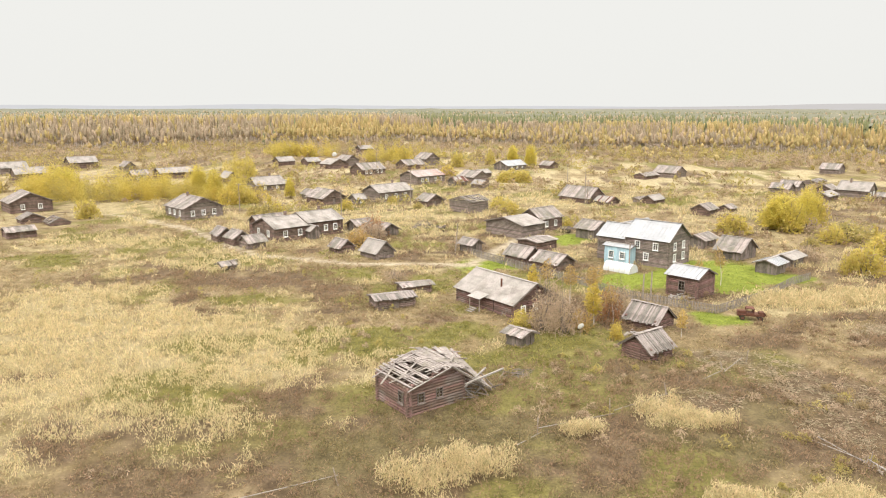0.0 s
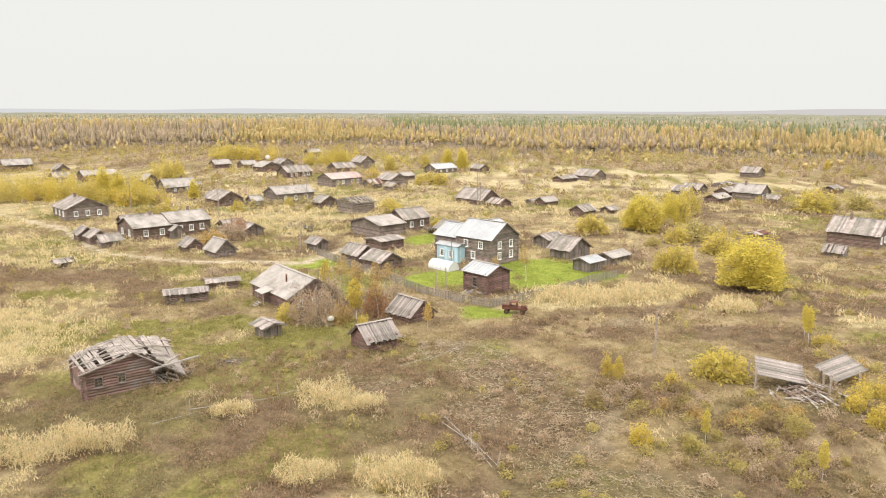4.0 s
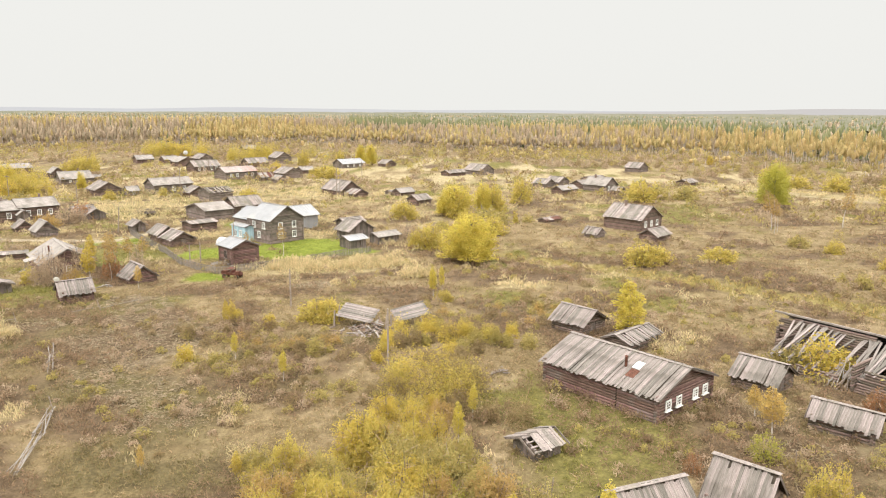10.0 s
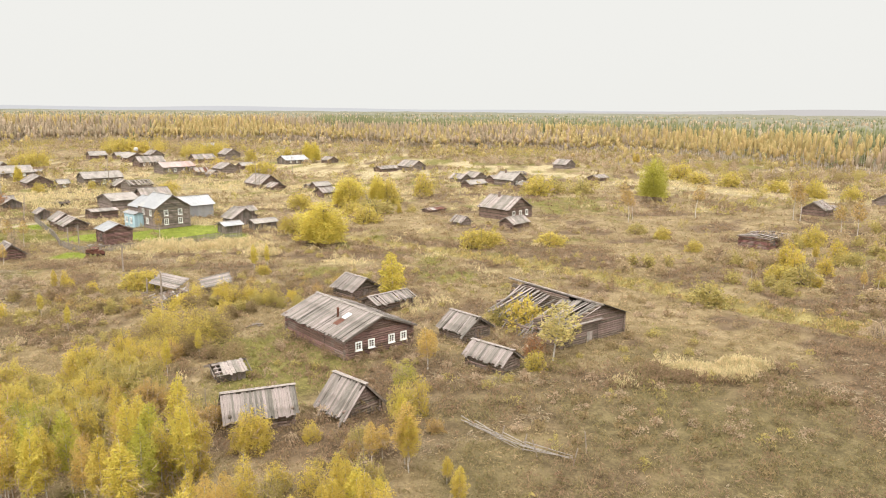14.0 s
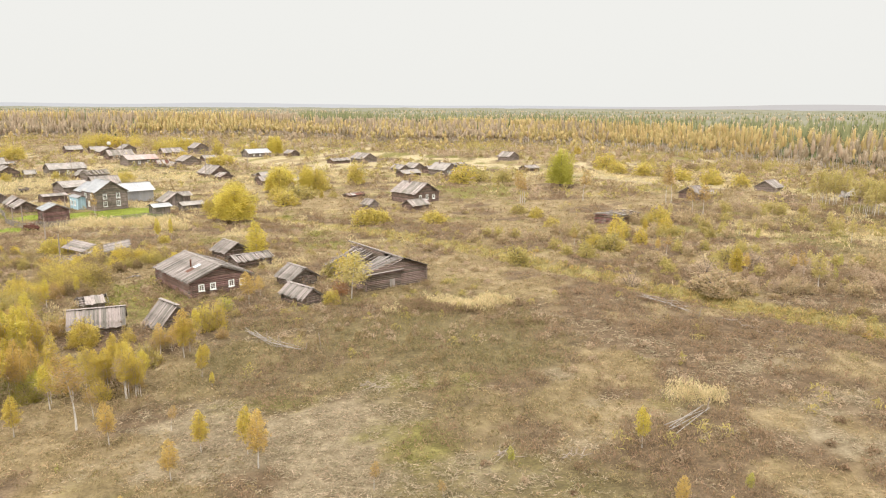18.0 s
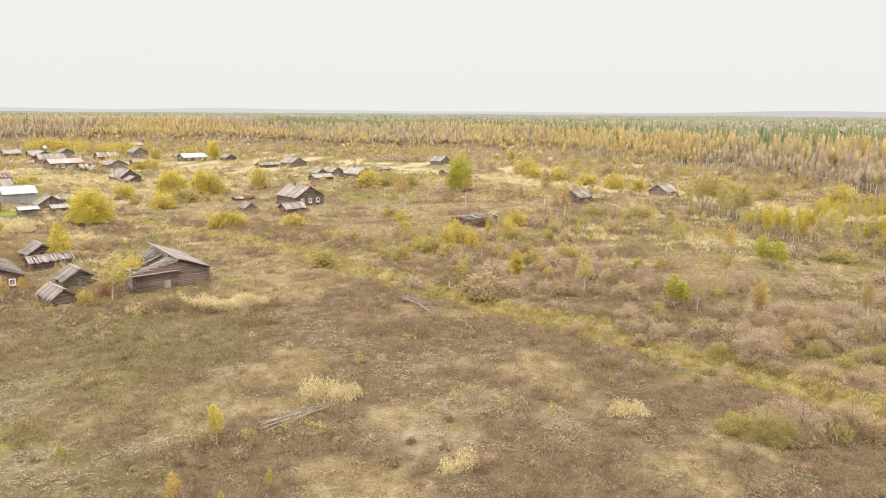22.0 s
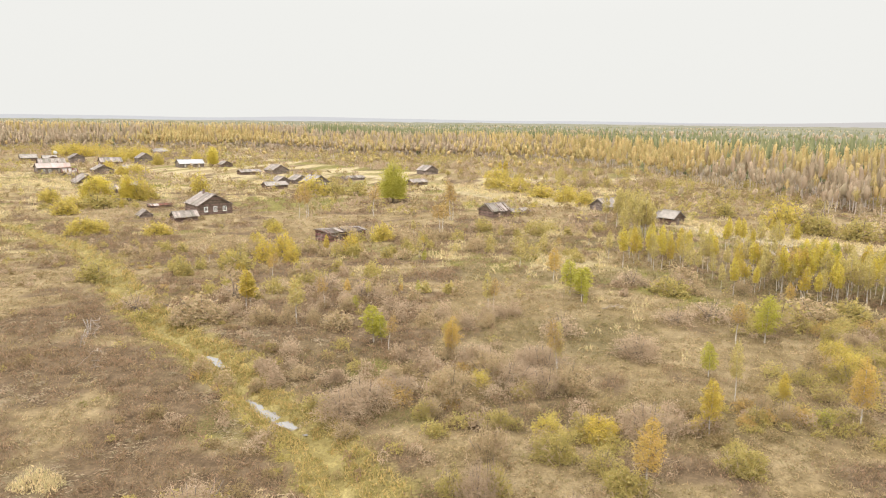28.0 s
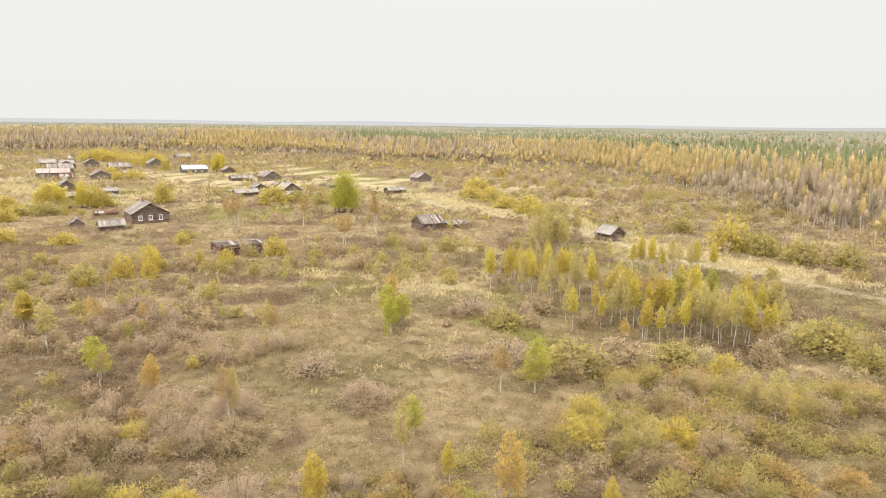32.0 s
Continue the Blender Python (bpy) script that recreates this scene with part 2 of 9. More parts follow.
# ---- building blocks ----
class Shape:
    """Gathers boxes, beams and rods into one mesh."""

    def __init__(self, m=None):
        self.v, self.f, self.m = [], [], m

    def put(self, pts, faces):
        k = len(self.v)
        self.v += [tuple(self.m @ Vector(p)) for p in pts] if self.m else [tuple(p) for p in pts]
        self.f += [tuple(k + i for i in f) for f in faces]

    def box(self, c, s, turn=None):
        pts = []
        for dz in (-0.5, 0.5):
            for dx, dy in ((-0.5, -0.5), (0.5, -0.5), (0.5, 0.5), (-0.5, 0.5)):
                d = Vector((dx * s[0], dy * s[1], dz * s[2]))
                pts.append(Vector(c) + (turn @ d if turn else d))
        self.put(pts, [(3, 2, 1, 0), (4, 5, 6, 7), (0, 1, 5, 4), (1, 2, 6, 5), (2, 3, 7, 6), (3, 0, 4, 7)])

    def beam(self, a, b, w, h):
        a, b = Vector(a), Vector(b)
        d = (b - a).normalized()
        side = d.cross(Vector((0, 0, 1)))
        side = side.normalized() if side.length > 1e-4 else Vector((1, 0, 0))
        up = side.cross(d)
        pts = [p + side * sx * w / 2 + up * sz * h / 2 for p in (a, b) for sx, sz in ((-1, -1), (1, -1), (1, 1), (-1, 1))]
        self.put(pts, [(0, 1, 2, 3), (7, 6, 5, 4), (0, 4, 5, 1), (1, 5, 6, 2), (2, 6, 7, 3), (3, 7, 4, 0)])

    def rod(self, a, b, r0, r1=None, n=6, caps=True):
        a, b, r1 = Vector(a), Vector(b), r0 if r1 is None else r1
        d = (b - a).normalized()
        side = d.orthogonal().normalized()
        up = d.cross(side)
        pts = [p + (side * math.cos(6.2832 * i / n) + up * math.sin(6.2832 * i / n)) * r for p, r in ((a, r0), (b, r1)) for i in range(n)]
        fs = [(i, (i + 1) % n, n + (i + 1) % n, n + i) for i in range(n)]
        if caps:
            fs += [tuple(range(n - 1, -1, -1)), tuple(range(n, 2 * n))]
        self.put(pts, fs)

    def tube(self, path, radii, n=6):
        pts = []
        for i, (p, r) in enumerate(zip(path, radii)):
            d = (path[min(i + 1, len(path) - 1)] - path[max(i - 1, 0)]).normalized()
            side = d.cross(Vector((0, 1, 0))).normalized()
            up = d.cross(side)
            pts += [p + (side * math.cos(6.2832 * k / n) + up * math.sin(6.2832 * k / n)) * r for k in range(n)]
        self.put(pts, [(n * i + k, n * i + (k + 1) % n, n * i + n + (k + 1) % n, n * i + n + k) for i in range(len(path) - 1) for k in range(n)])

    def mesh(self, name, material, smooth=False):
        me = bpy.data.meshes.new(name)
        me.from_pydata(self.v, [], self.f)
        if smooth:
            me.polygons.foreach_set("use_smooth", [True] * len(me.polygons))
        me.materials.append(material)
        return me


def part(name, b, material, parent=None, label="", smooth=False):
    ob = new(name, b.mesh(name, material, smooth))
    ob.parent = parent
    if label:
        tagged(ob, label)
    return ob


def piece(name, me, parent, m):
    ob = new(name, me)
    ob.parent = parent
    ob.matrix_basis = m
    return ob


def thing(name, x, y, yaw, label, category, group="", z=None):
    e = new(name)
    e.matrix_basis = pose(x, y, lie(x, y) if z is None else z, 0, 0, yaw)
    return tagged(e, label, category, group)


# ---- lie of the land and its cover ----
def ease(k):
    k = np.clip(k, 0, 1)
    return k * k * (3 - 2 * k)


def lattice(x, y, size, seed):
    """Smooth noise from 0 to 1, one value about every size metres."""
    x, y = np.asarray(x, float) / size + seed * 17.3, np.asarray(y, float) / size + seed * 9.1
    i, j = np.floor(x), np.floor(y)
    u, v = x - i, y - j
    u, v = u * u * (3 - 2 * u), v * v * (3 - 2 * v)

    def h(a, b):
        s = np.sin(a * 127.1 + b * 311.7 + seed * 74.7) * 43758.5453
        return s - np.floor(s)

    return (h(i, j) * (1 - u) + h(i + 1, j) * u) * (1 - v) + (h(i, j + 1) * (1 - u) + h(i + 1, j + 1) * u) * v


def away(x, y, line):
    """Distance from a line of points."""
    best = np.full(np.shape(x), 1e9)
    for (ax, ay), (bx, by) in zip(line, line[1:]):
        k = np.clip(((x - ax) * (bx - ax) + (y - ay) * (by - ay)) / ((bx - ax) ** 2 + (by - ay) ** 2), 0, 1)
        best = np.minimum(best, np.hypot(x - ax - k * (bx - ax), y - ay - k * (by - ay)))
    return best


SPOTS, STRIPS = [], []
CREEK = []
TUSSOCKS = [(128.8, -0.4, 2.4, 1.3), (151.2, -4.0, 1.5, 0.9), (138.3, -11.9, 1.2, 0.8), (111.4, 26.9, 6.4, 2.3), (104.0, 24.6, 2.0, 1.0), (118.6, 20.9, 2.2, 1.0), (116.0, 28.8, 3.0, 1.2)]


def spot(kind, x, y, r, amount=1.0, ry=None, turn=0):
    SPOTS.append((kind, x, y, r, ry or r, radians(turn), amount))


def strip(kind, width, amount, *line):
    STRIPS.append((kind, width, amount, line))


CREEK += [(70.0, 101.0), (86.0, 89.0), (106.5, 72.0), (119.5, 57.5), (126.5, 47.8), (133.0, 39.8), (142.2, 29.6), (149.0, 23.4), (151.6, 20.8), (156.6, 14.2), (160.0, 10.3), (163.8, 7.2), (166.6, 3.5), (168.6, 0.0), (170.8, -3.9), (174.0, -11.0)]
strip("creek", 2.5, 2.2, *CREEK)
spot("brown", -62.2, 126.9, 16, -1.0, 6, 0)
spot("straw", -46.7, 78.0, 12, 1.0, 8, 0)
spot("straw", -32.5, 61.9, 13, 1.2, 6, 0)
spot("straw", -20.5, 66.0, 9, 1.0, 6, 0)
spot("straw", -27.0, 50.0, 9, 1.2, 4, 0)
spot("straw", -17.6, 50.0, 5, 1.3, 4.5, 0)
spot("straw", -18.0, 44.0, 2.5, 1.3, 2, 0)
spot("mat", 96.5, -9.0, 12, 1.0, 8, 0)
spot("olive", 96.5, -9.0, 12, -0.9, 8, 0)
spot("brown", 96.5, -9.0, 12, -0.8, 8, 0)
spot("mat", 106.0, -13.0, 8, 0.9, 4, 0)
spot("brown", 106.0, -13.0, 8, -0.6, 4, 0)
spot("brown", 161.0, 17.0, 13, 0.6, 9, -35)
spot("olive", 161.0, 17.0, 13, 0.35, 9, -35)
spot("brown", 178.0, 10.0, 12, 0.6, 6, 0)
spot("brown", 190.0, 34.0, 9, -0.6, 18, 0)
spot("mat", 106.0, 14.0, 17, -0.9, 11, 0)
spot("straw", 106.0, 14.0, 17, -0.5, 11, 0)
spot("brown", 106.0, 14.0, 17, 0.5, 11, 0)
spot("olive", 106.0, 14.0, 17, 0.35, 11, 0)
spot("straw", 119.0, 33.0, 8, -1.2, 3, 0)
spot("straw", -62.2, 126.9, 16, 2.2, 6, 0)
spot("brown", -47.4, 87.9, 13, -1.0, 6, 0)
spot("straw", -47.4, 87.9, 13, 2.0, 6, 0)
spot("brown", -24.4, 60.8, 8, -1.0, 5, 0)
spot("straw", -24.4, 60.8, 8, 2.0, 5, 0)
spot("brown", -30.2, 55.5, 6, -1.0, 4, 0)
spot("straw", -30.2, 55.5, 6, 2.0, 4, 0)
spot("brown", -13.0, 71.0, 4, -1.0, 2.5, 0)
spot("straw", -13.0, 71.0, 4, 2.0, 2.5, 0)
spot("straw", -23.7, 79.9, 6, 0.8, 3, 0)
spot("brown", -18.1, 47.3, 3.5, -1.0, 2, 0)
spot("straw", -18.1, 47.3, 3.5, 2.0, 2, 0)
spot("brown", 17.7, 50.7, 3, -1.0, 2, 0)
spot("straw", 17.7, 50.7, 3, 2.0, 2, 0)
spot("brown", 1.3, 42.6, 3.5, -1.0, 2, 0)
spot("straw", 1.3, 42.6, 3.5, 2.0, 2, 0)
spot("brown", 9.9, 47.8, 2, -1.0, 1.5, 0)
spot("straw", 9.9, 47.8, 2, 2.0, 1.5, 0)
spot("brown", 45.5, 84.1, 9, -1.0, 4, 0)
spot("straw", 45.5, 84.1, 9, 2.2, 4, 0)
spot("straw", 36.4, 73.2, 4, 0.8, 3, 0)
spot("straw", -40.0, 67.2, 7, 0.8, 4, 0)
spot("brown", -41.3, 79.9, 30, -1.0, 16, 0)
spot("brown", -22.9, 63.9, 16, -0.7, 12, 0)
spot("brown", -54.7, 116.9, 24, -1, 10, 0)
spot("brown", -32.8, 71.0, 24, -1.0, 15, 0)
spot("straw", -32.8, 71.0, 24, 1.95, 15, 0)
spot("straw", -39.5, 108.3, 22, 0.8, 10, 0)
spot("green", -21.7, 88.0, 7, 0.9, 3, 0)
spot("green", -8.4, 71.1, 6, 0.8)
spot("green", -3.9, 74.2, 8, 0.7)
spot("green", -8.5, 55.5, 4, 0.7)
spot("green", -26.4, 71.0, 4, 0.5)
spot("green", 0.6, 132.9, 12, 0.6)
spot("green", -1.0, 48.3, 3, 0.7)
spot("green", -24.8, 42.5, 8, 0.5)
spot("green", 9.1, 97.6, 6, 0.7)
spot("green", 12.6, 71.1, 4, 0.4)
spot("green", -12.1, 104.5, 8, 0.5)
spot("brown", -8.7, 45.6, 6, 0.8)
spot("brown", -5.7, 46.5, 6, 0.8)
spot("brown", 7.9, 56.8, 8, 0.9)
spot("brown", 15.0, 56.8, 10, 0.9)
spot("brown", 22.1, 53.3, 12, 0.9)
spot("brown", -38.0, 97.4, 5, 0.8)
spot("brown", -0.3, 78.8, 3, 0.8)
spot("brown", 34.4, 62.4, 10, 0.6)
spot("brown", 5.3, 67.3, 4, 0.6)
spot("lawn", 39.7, 105.6, 6, 1.5)
spot("lawn", 44.0, 100.9, 5, 1.5)
spot("lawn", 32.7, 98.0, 5, 1.5)
spot("lawn", 26.3, 99.1, 4, 1.5)
spot("lawn", 38.7, 95.3, 4, 1.4)
spot("lawn", 50.0, 100.2, 3, 1.4)
spot("lawn", 36.0, 110.1, 4, 1.5)
spot("lawn", 23.5, 130.1, 5, 1.2)
spot("lawn", 24.1, 97.6, 4, 1.2)
spot("lawn", 7.2, 109.7, 5, 1.0)
spot("lawn", 31.5, 78.3, 3, 0.9)
spot("lawn", 13.5, 89.5, 3, 0.6)
spot("brown", 18.4, 50.6, 3.4, -1.0, 2, 0)
spot("straw", 18.4, 50.6, 3.4, 2.0, 2, 0)
spot("brown", 22.5, 35.8, 3.2, -1.0, 2.2, 0)
spot("straw", 22.5, 35.8, 3.2, 2.0, 2.2, 0)
spot("brown", 13.3, 36.5, 2.6, -1.0, 1.8, 0)
spot("straw", 13.3, 36.5, 2.6, 2.0, 1.8, 0)
spot("brown", 17.0, 39.4, 2.5, -1.0)
spot("straw", 17.0, 39.4, 2.5, 2.0)
spot("brown", 47.8, 87.4, 11, -1.0, 3, 0)
spot("straw", 47.8, 87.4, 11, 2.1, 3, 0)
spot("brown", 75.4, 73.2, 4, -1.0, 2, 0)
spot("straw", 75.4, 73.2, 4, 2.0, 2, 0)
spot("brown", 59.5, 78.6, 3, -1.0, 2, 0)
spot("straw", 59.5, 78.6, 3, 2.0, 2, 0)
spot("straw", 42.0, 227.1, 40, 0.8, 14, 0)
spot("straw", 103.0, 249.1, 30, 0.6, 10, 0)
spot("straw", 8.6, 201.5, 10, 0.6)
spot("brown", 10.8, 48.1, 10, 0.3)
spot("brown", 33.3, 59.9, 12, 0.5)
spot("brown", 52.2, 73.0, 14, 0.6)
spot("brown", 73.1, 85.0, 10, 0.7)
spot("brown", 40.9, 48.2, 8, 0.5)
spot("brown", 17.2, 51.8, 2.6, -1.0)
spot("straw", 17.2, 51.8, 2.6, 2.0)
spot("brown", 23.0, 37.2, 3, -1.0)
spot("straw", 23.0, 37.2, 3, 2.0)
spot("brown", 29.7, 31.0, 2.6, -1.0)
spot("straw", 29.7, 31.0, 2.6, 1.9)
spot("brown", 30.3, 48.4, 10, 0.6)
spot("brown", 75.8, 71.6, 14, 0.8)
spot("brown", 100.1, 86.6, 14, 0.7)
spot("green", 76.0, 27.6, 8, 0.25)
spot("green", 70.2, 38.6, 4, 0.5)
spot("brown", 112.2, 29.6, 4.6, -1.0, 2.0, 0)
spot("straw", 112.2, 29.6, 4.6, 1.95, 2.0, 0)
spot("brown", 86.8, 49.7, 4, -1.0)
spot("straw", 86.8, 49.7, 4, 2.0)
spot("straw", 109.0, 113.1, 6, 0.8)
spot("brown", 73.2, 74.4, 3, -1.0)
spot("straw", 73.2, 74.4, 3, 1.9)
spot("straw", 122.4, 73.4, 8, 0.7, 3, 0)
spot("straw", 75.7, 105.5, 6, 0.7)
spot("brown", 111.7, 79.8, 12, 0.8)
spot("brown", 109.0, 17.2, 14, 0.9)
spot("brown", 88.2, 20.7, 8, 0.6)
spot("brown", 104.6, 20.7, 10, 0.8)
spot("green", 107.0, 38.3, 4, 0.6)
spot("green", 76.2, 25.8, 6, 0.25)
spot("green", 78.7, 13.4, 6, 0.25)
spot("brown", 117.3, 16.6, 10, 0.9)
spot("brown", 142.3, 20.9, 12, 0.9)
spot("brown", 107.9, -1.2, 5, 0.8)
spot("brown", 133.8, 43.0, 10, 0.7)
spot("brown", 141.7, -1.2, 7, 0.5)
spot("brown", 110.1, 30.4, 6, -1.0, 2.4, 0)
spot("straw", 110.1, 30.4, 6, 2.2, 2.4, 0)
spot("brown", 128.8, -0.0, 2.2, -1.0)
spot("straw", 128.8, -0.0, 2.2, 2.2)
spot("straw", 119.9, 20.8, 2, 0.7)
spot("brown", 138.3, -12.0, 1.2, -1.0)
spot("straw", 138.3, -12.0, 1.2, 2.0)
spot("straw", 124.7, 6.5, 8, 0.35)
spot("straw", 130.3, -9.1, 8, 0.4)
spot("straw", 137.6, -0.0, 5, 0.4)
spot("green", 97.7, -9.9, 12, 0.12)
spot("green", 130.2, -13.1, 8, 0.2)
spot("green", 113.0, -13.0, 8, 0.1)
spot("brown", 130.2, 10.0, 10, 0.9)
spot("brown", 151.3, 16.8, 7, 0.9)
spot("brown", 161.6, 41.4, 10, 0.9)
spot("brown", 180.0, 17.0, 8, 0.7)
spot("brown", 101.1, 78.3, 9, 0.9)
spot("brown", 164.9, 25.1, 8, 0.8)
spot("brown", 174.7, -2.2, 8, 0.8)
spot("brown", 127.8, 0.3, 2, -1.0)
spot("straw", 127.8, 0.3, 2, 2.1)
spot("brown", 151.1, -4.2, 1.2, -1.0)
spot("straw", 151.1, -4.2, 1.2, 2.1)
spot("brown", 138.4, -12.1, 1.1, -1.0)
spot("straw", 138.4, -12.1, 1.1, 2.0)
spot("straw", 136.1, 3.2, 6, 0.35)
spot("straw", 145.5, 8.6, 7, 0.3)
spot("straw", 192.4, 72.3, 10, 0.35)
spot("brown", 132.0, 32.4, 10, 0.8)
spot("brown", 167.1, 23.5, 8, 0.9)
spot("brown", 148.5, 53.2, 9, 0.8)
spot("brown", 155.6, 6.5, 8, 0.7)
spot("brown", 178.7, 14.9, 6, 0.6)
spot("brown", 168.8, 39.7, 6, 0.7)
spot("straw", 190.5, 35.1, 12, 0.6)
spot("straw", 187.9, 54.6, 13, 0.55)
spot("straw", 179.5, 29.2, 8, 0.5)
spot("straw", 167.5, 69.4, 12, 0.5)
spot("straw", 182.9, 18.0, 9, 0.4)
spot("straw", 185.0, 34.8, 12, 0.5)
spot("straw", 189.8, 82.6, 12, 0.5)
spot("straw", 180.7, 55.3, 10, 0.5)
spot("green", 184.3, 18.2, 8, 0.2)
spot("brown", 163.4, 31.5, 8, 0.7)
spot("brown", 208.8, 59.3, 6, 0.7)
spot("brown", 198.3, 36.2, 4, 0.7)
spot("brown", 236.2, 65.9, 8, 0.6)
strip("brown", 6, -1.5, (96.1, 289.3), (169.8, 176.6), (202.9, 147.3), (219.8, 112.1), (232.6, 99.3), (250.1, 83.4))
strip("straw", 6, 2.6, (-8.5, 396.0), (96.1, 289.3), (169.8, 176.6), (202.9, 147.3), (219.8, 112.1), (232.6, 99.3), (250.1, 83.4))
strip("road", 1.6, 0.5, (101.8, 272.9), (171.8, 165.3), (203.1, 139.3), (219.4, 107.0), (231.4, 93.1), (248.0, 77.7))
strip("road", 1.2, 0.8, (-75.9, 161.2), (-51.4, 142.2), (-31.1, 116.1), (-14.4, 109.2), (4.0, 108.5), (11.7, 126.2), (20.4, 146.1))
strip("straw", 7, 0.45, (-73.7, 476.7), (17.5, 331.1), (71.8, 345.7), (116.1, 301.6), (142.8, 247.6), (176.5, 214.5))
spot("brown", 160.0, 24.0, 12, 0.5)
spot("brown", 178.2, 16.9, 10, 0.5)
spot("brown", 193.3, 22.5, 10, 0.4)
spot("green", 1.9, 56.4, 6, 0.5)
spot("green", 7.9, 41.7, 8, 0.5)
spot("green", 21.4, 63.6, 6, 0.5)
spot("green", 6.5, 72.6, 8, 0.4)
spot("green", 31.4, 38.2, 6, 0.4)
spot("green", -2.3, 122.0, 14, 0.6, 7, 0)
spot("green", -19.0, 145.8, 12, 0.5, 6, 0)
spot("green", 7.7, 146.0, 10, 0.5, 5, 0)
spot("green", -30.3, 170.7, 12, 0.4, 6, 0)
spot("green", -6.6, 97.5, 10, 0.4, 6, 0)
spot("brown", 183.5, 45.2, 9, -0.9)
spot("brown", 193.2, 31.1, 10, -0.8)
spot("brown", 184.4, 71.5, 12, -0.8)
spot("brown", 183.1, 27.4, 7, -0.7)
spot("brown", 199.5, 48.7, 10, -0.6)
spot("green", 183.5, 45.2, 12, -0.6)
spot("green", 193.2, 31.1, 12, -0.6)
spot("green", 179.8, 19.6, 12, -0.4)
spot("green", 162.2, 58.6, 14, -0.5)
spot("straw", 183.5, 45.2, 9, 0.45)
spot("straw", 193.2, 31.1, 10, 0.35)
spot("straw", 184.4, 71.5, 12, 0.4)
spot("straw", 132.6, 14.8, 4, 0.6)
spot("straw", 112.1, 0.7, 6, 0.4)
spot("straw", 138.1, 8.4, 6, 0.5)
spot("straw", 105.7, -5.4, 6, 0.4)
spot("straw", 135.9, -5.5, 6, 0.5)
spot("brown", 115.8, 14.8, 5, -0.6)
spot("brown", 127.1, -1.5, 5, -0.7)
spot("brown", 110.0, 5.6, 4, -0.6)
spot("brown", 139.3, 5.6, 6, -0.7)
spot("brown", 123.4, 11.5, 5, -0.5)
spot("green", 105.9, -8.8, 8, -0.3)
spot("green", 90.7, -8.0, 10, -0.3)
spot("green", -12.0, 52.3, 8, 0.5)
spot("green", -1.1, 42.4, 8, 0.5)
spot("green", 9.3, 42.5, 6, 0.4)
spot("straw", 123.4, 8.3, 6, 0.5)
spot("straw", 132.8, 22.9, 7, 0.5)
spot("straw", 130.4, -7.6, 6, 0.45)
spot("straw", 138.8, 14.9, 7, 0.4)
spot("straw", 147.4, 0.4, 6, 0.4)
spot("brown", 123.4, 8.3, 6, -0.5)
spot("brown", 132.8, 22.9, 7, -0.5)
spot("brown", 130.4, -7.6, 6, -0.6)
spot("brown", 138.3, -1.8, 6, -0.5)
spot("green", 12.8, 43.7, 9, 0.7)
spot("green", 19.0, 41.7, 6, 0.6)
spot("green", 11.6, 35.0, 7, 0.6)
spot("green", 27.4, 48.2, 7, 0.4)
spot("straw", 12.7, 45.8, 16, -0.9)
spot("straw", 11.4, 38.1, 12, -0.6)
spot("green", 10.7, 69.1, 9, 0.7)
spot("green", 4.6, 83.2, 8, 0.6)
spot("green", 1.8, 61.9, 6, 0.5)
spot("green", 17.7, 78.0, 5, 0.6)
spot("green", -5.5, 61.9, 5, 0.5)
spot("green", 21.0, 78.0, 5, 0.5)
spot("brown", 10.7, 69.1, 8, -0.5)
spot("brown", 4.6, 83.2, 7, -0.4)
spot("green", 32.6, 35.3, 8, 0.6)
spot("green", 42.6, 27.3, 6, 0.5)
spot("green", 48.3, 21.8, 6, 0.4)
spot("brown", 82.7, 29.1, 8, 0.45)
spot("brown", 73.7, 25.6, 6, 0.4)
spot("brown", 84.7, 50.2, 6, 0.35)
spot("brown", 95.8, 43.6, 6, 0.4)
spot("brown", 84.5, 24.0, 8, 0.4)
spot("brown", 211.7, 26.3, 10, 0.5)
spot("brown", 203.2, 15.8, 8, 0.4)
spot("brown", 222.3, 44.7, 8, 0.4)
spot("straw", -29.1, 108.3, 9, 0.5)
spot("straw", -14.5, 97.5, 8, 0.45)
spot("straw", -7.3, 108.4, 7, 0.4)
spot("straw", -26.0, 145.8, 9, 0.5)
spot("straw", -12.1, 145.9, 8, 0.5)
spot("straw", -3.1, 161.7, 10, 0.5)
spot("straw", -40.6, 180.9, 10, 0.5)
spot("straw", 145.2, 0.4, 8, 0.3)
spot("straw", 149.1, -7.6, 7, 0.3)
spot("brown", 145.2, 0.4, 8, -0.5)
spot("brown", 149.1, -7.6, 7, -0.5)
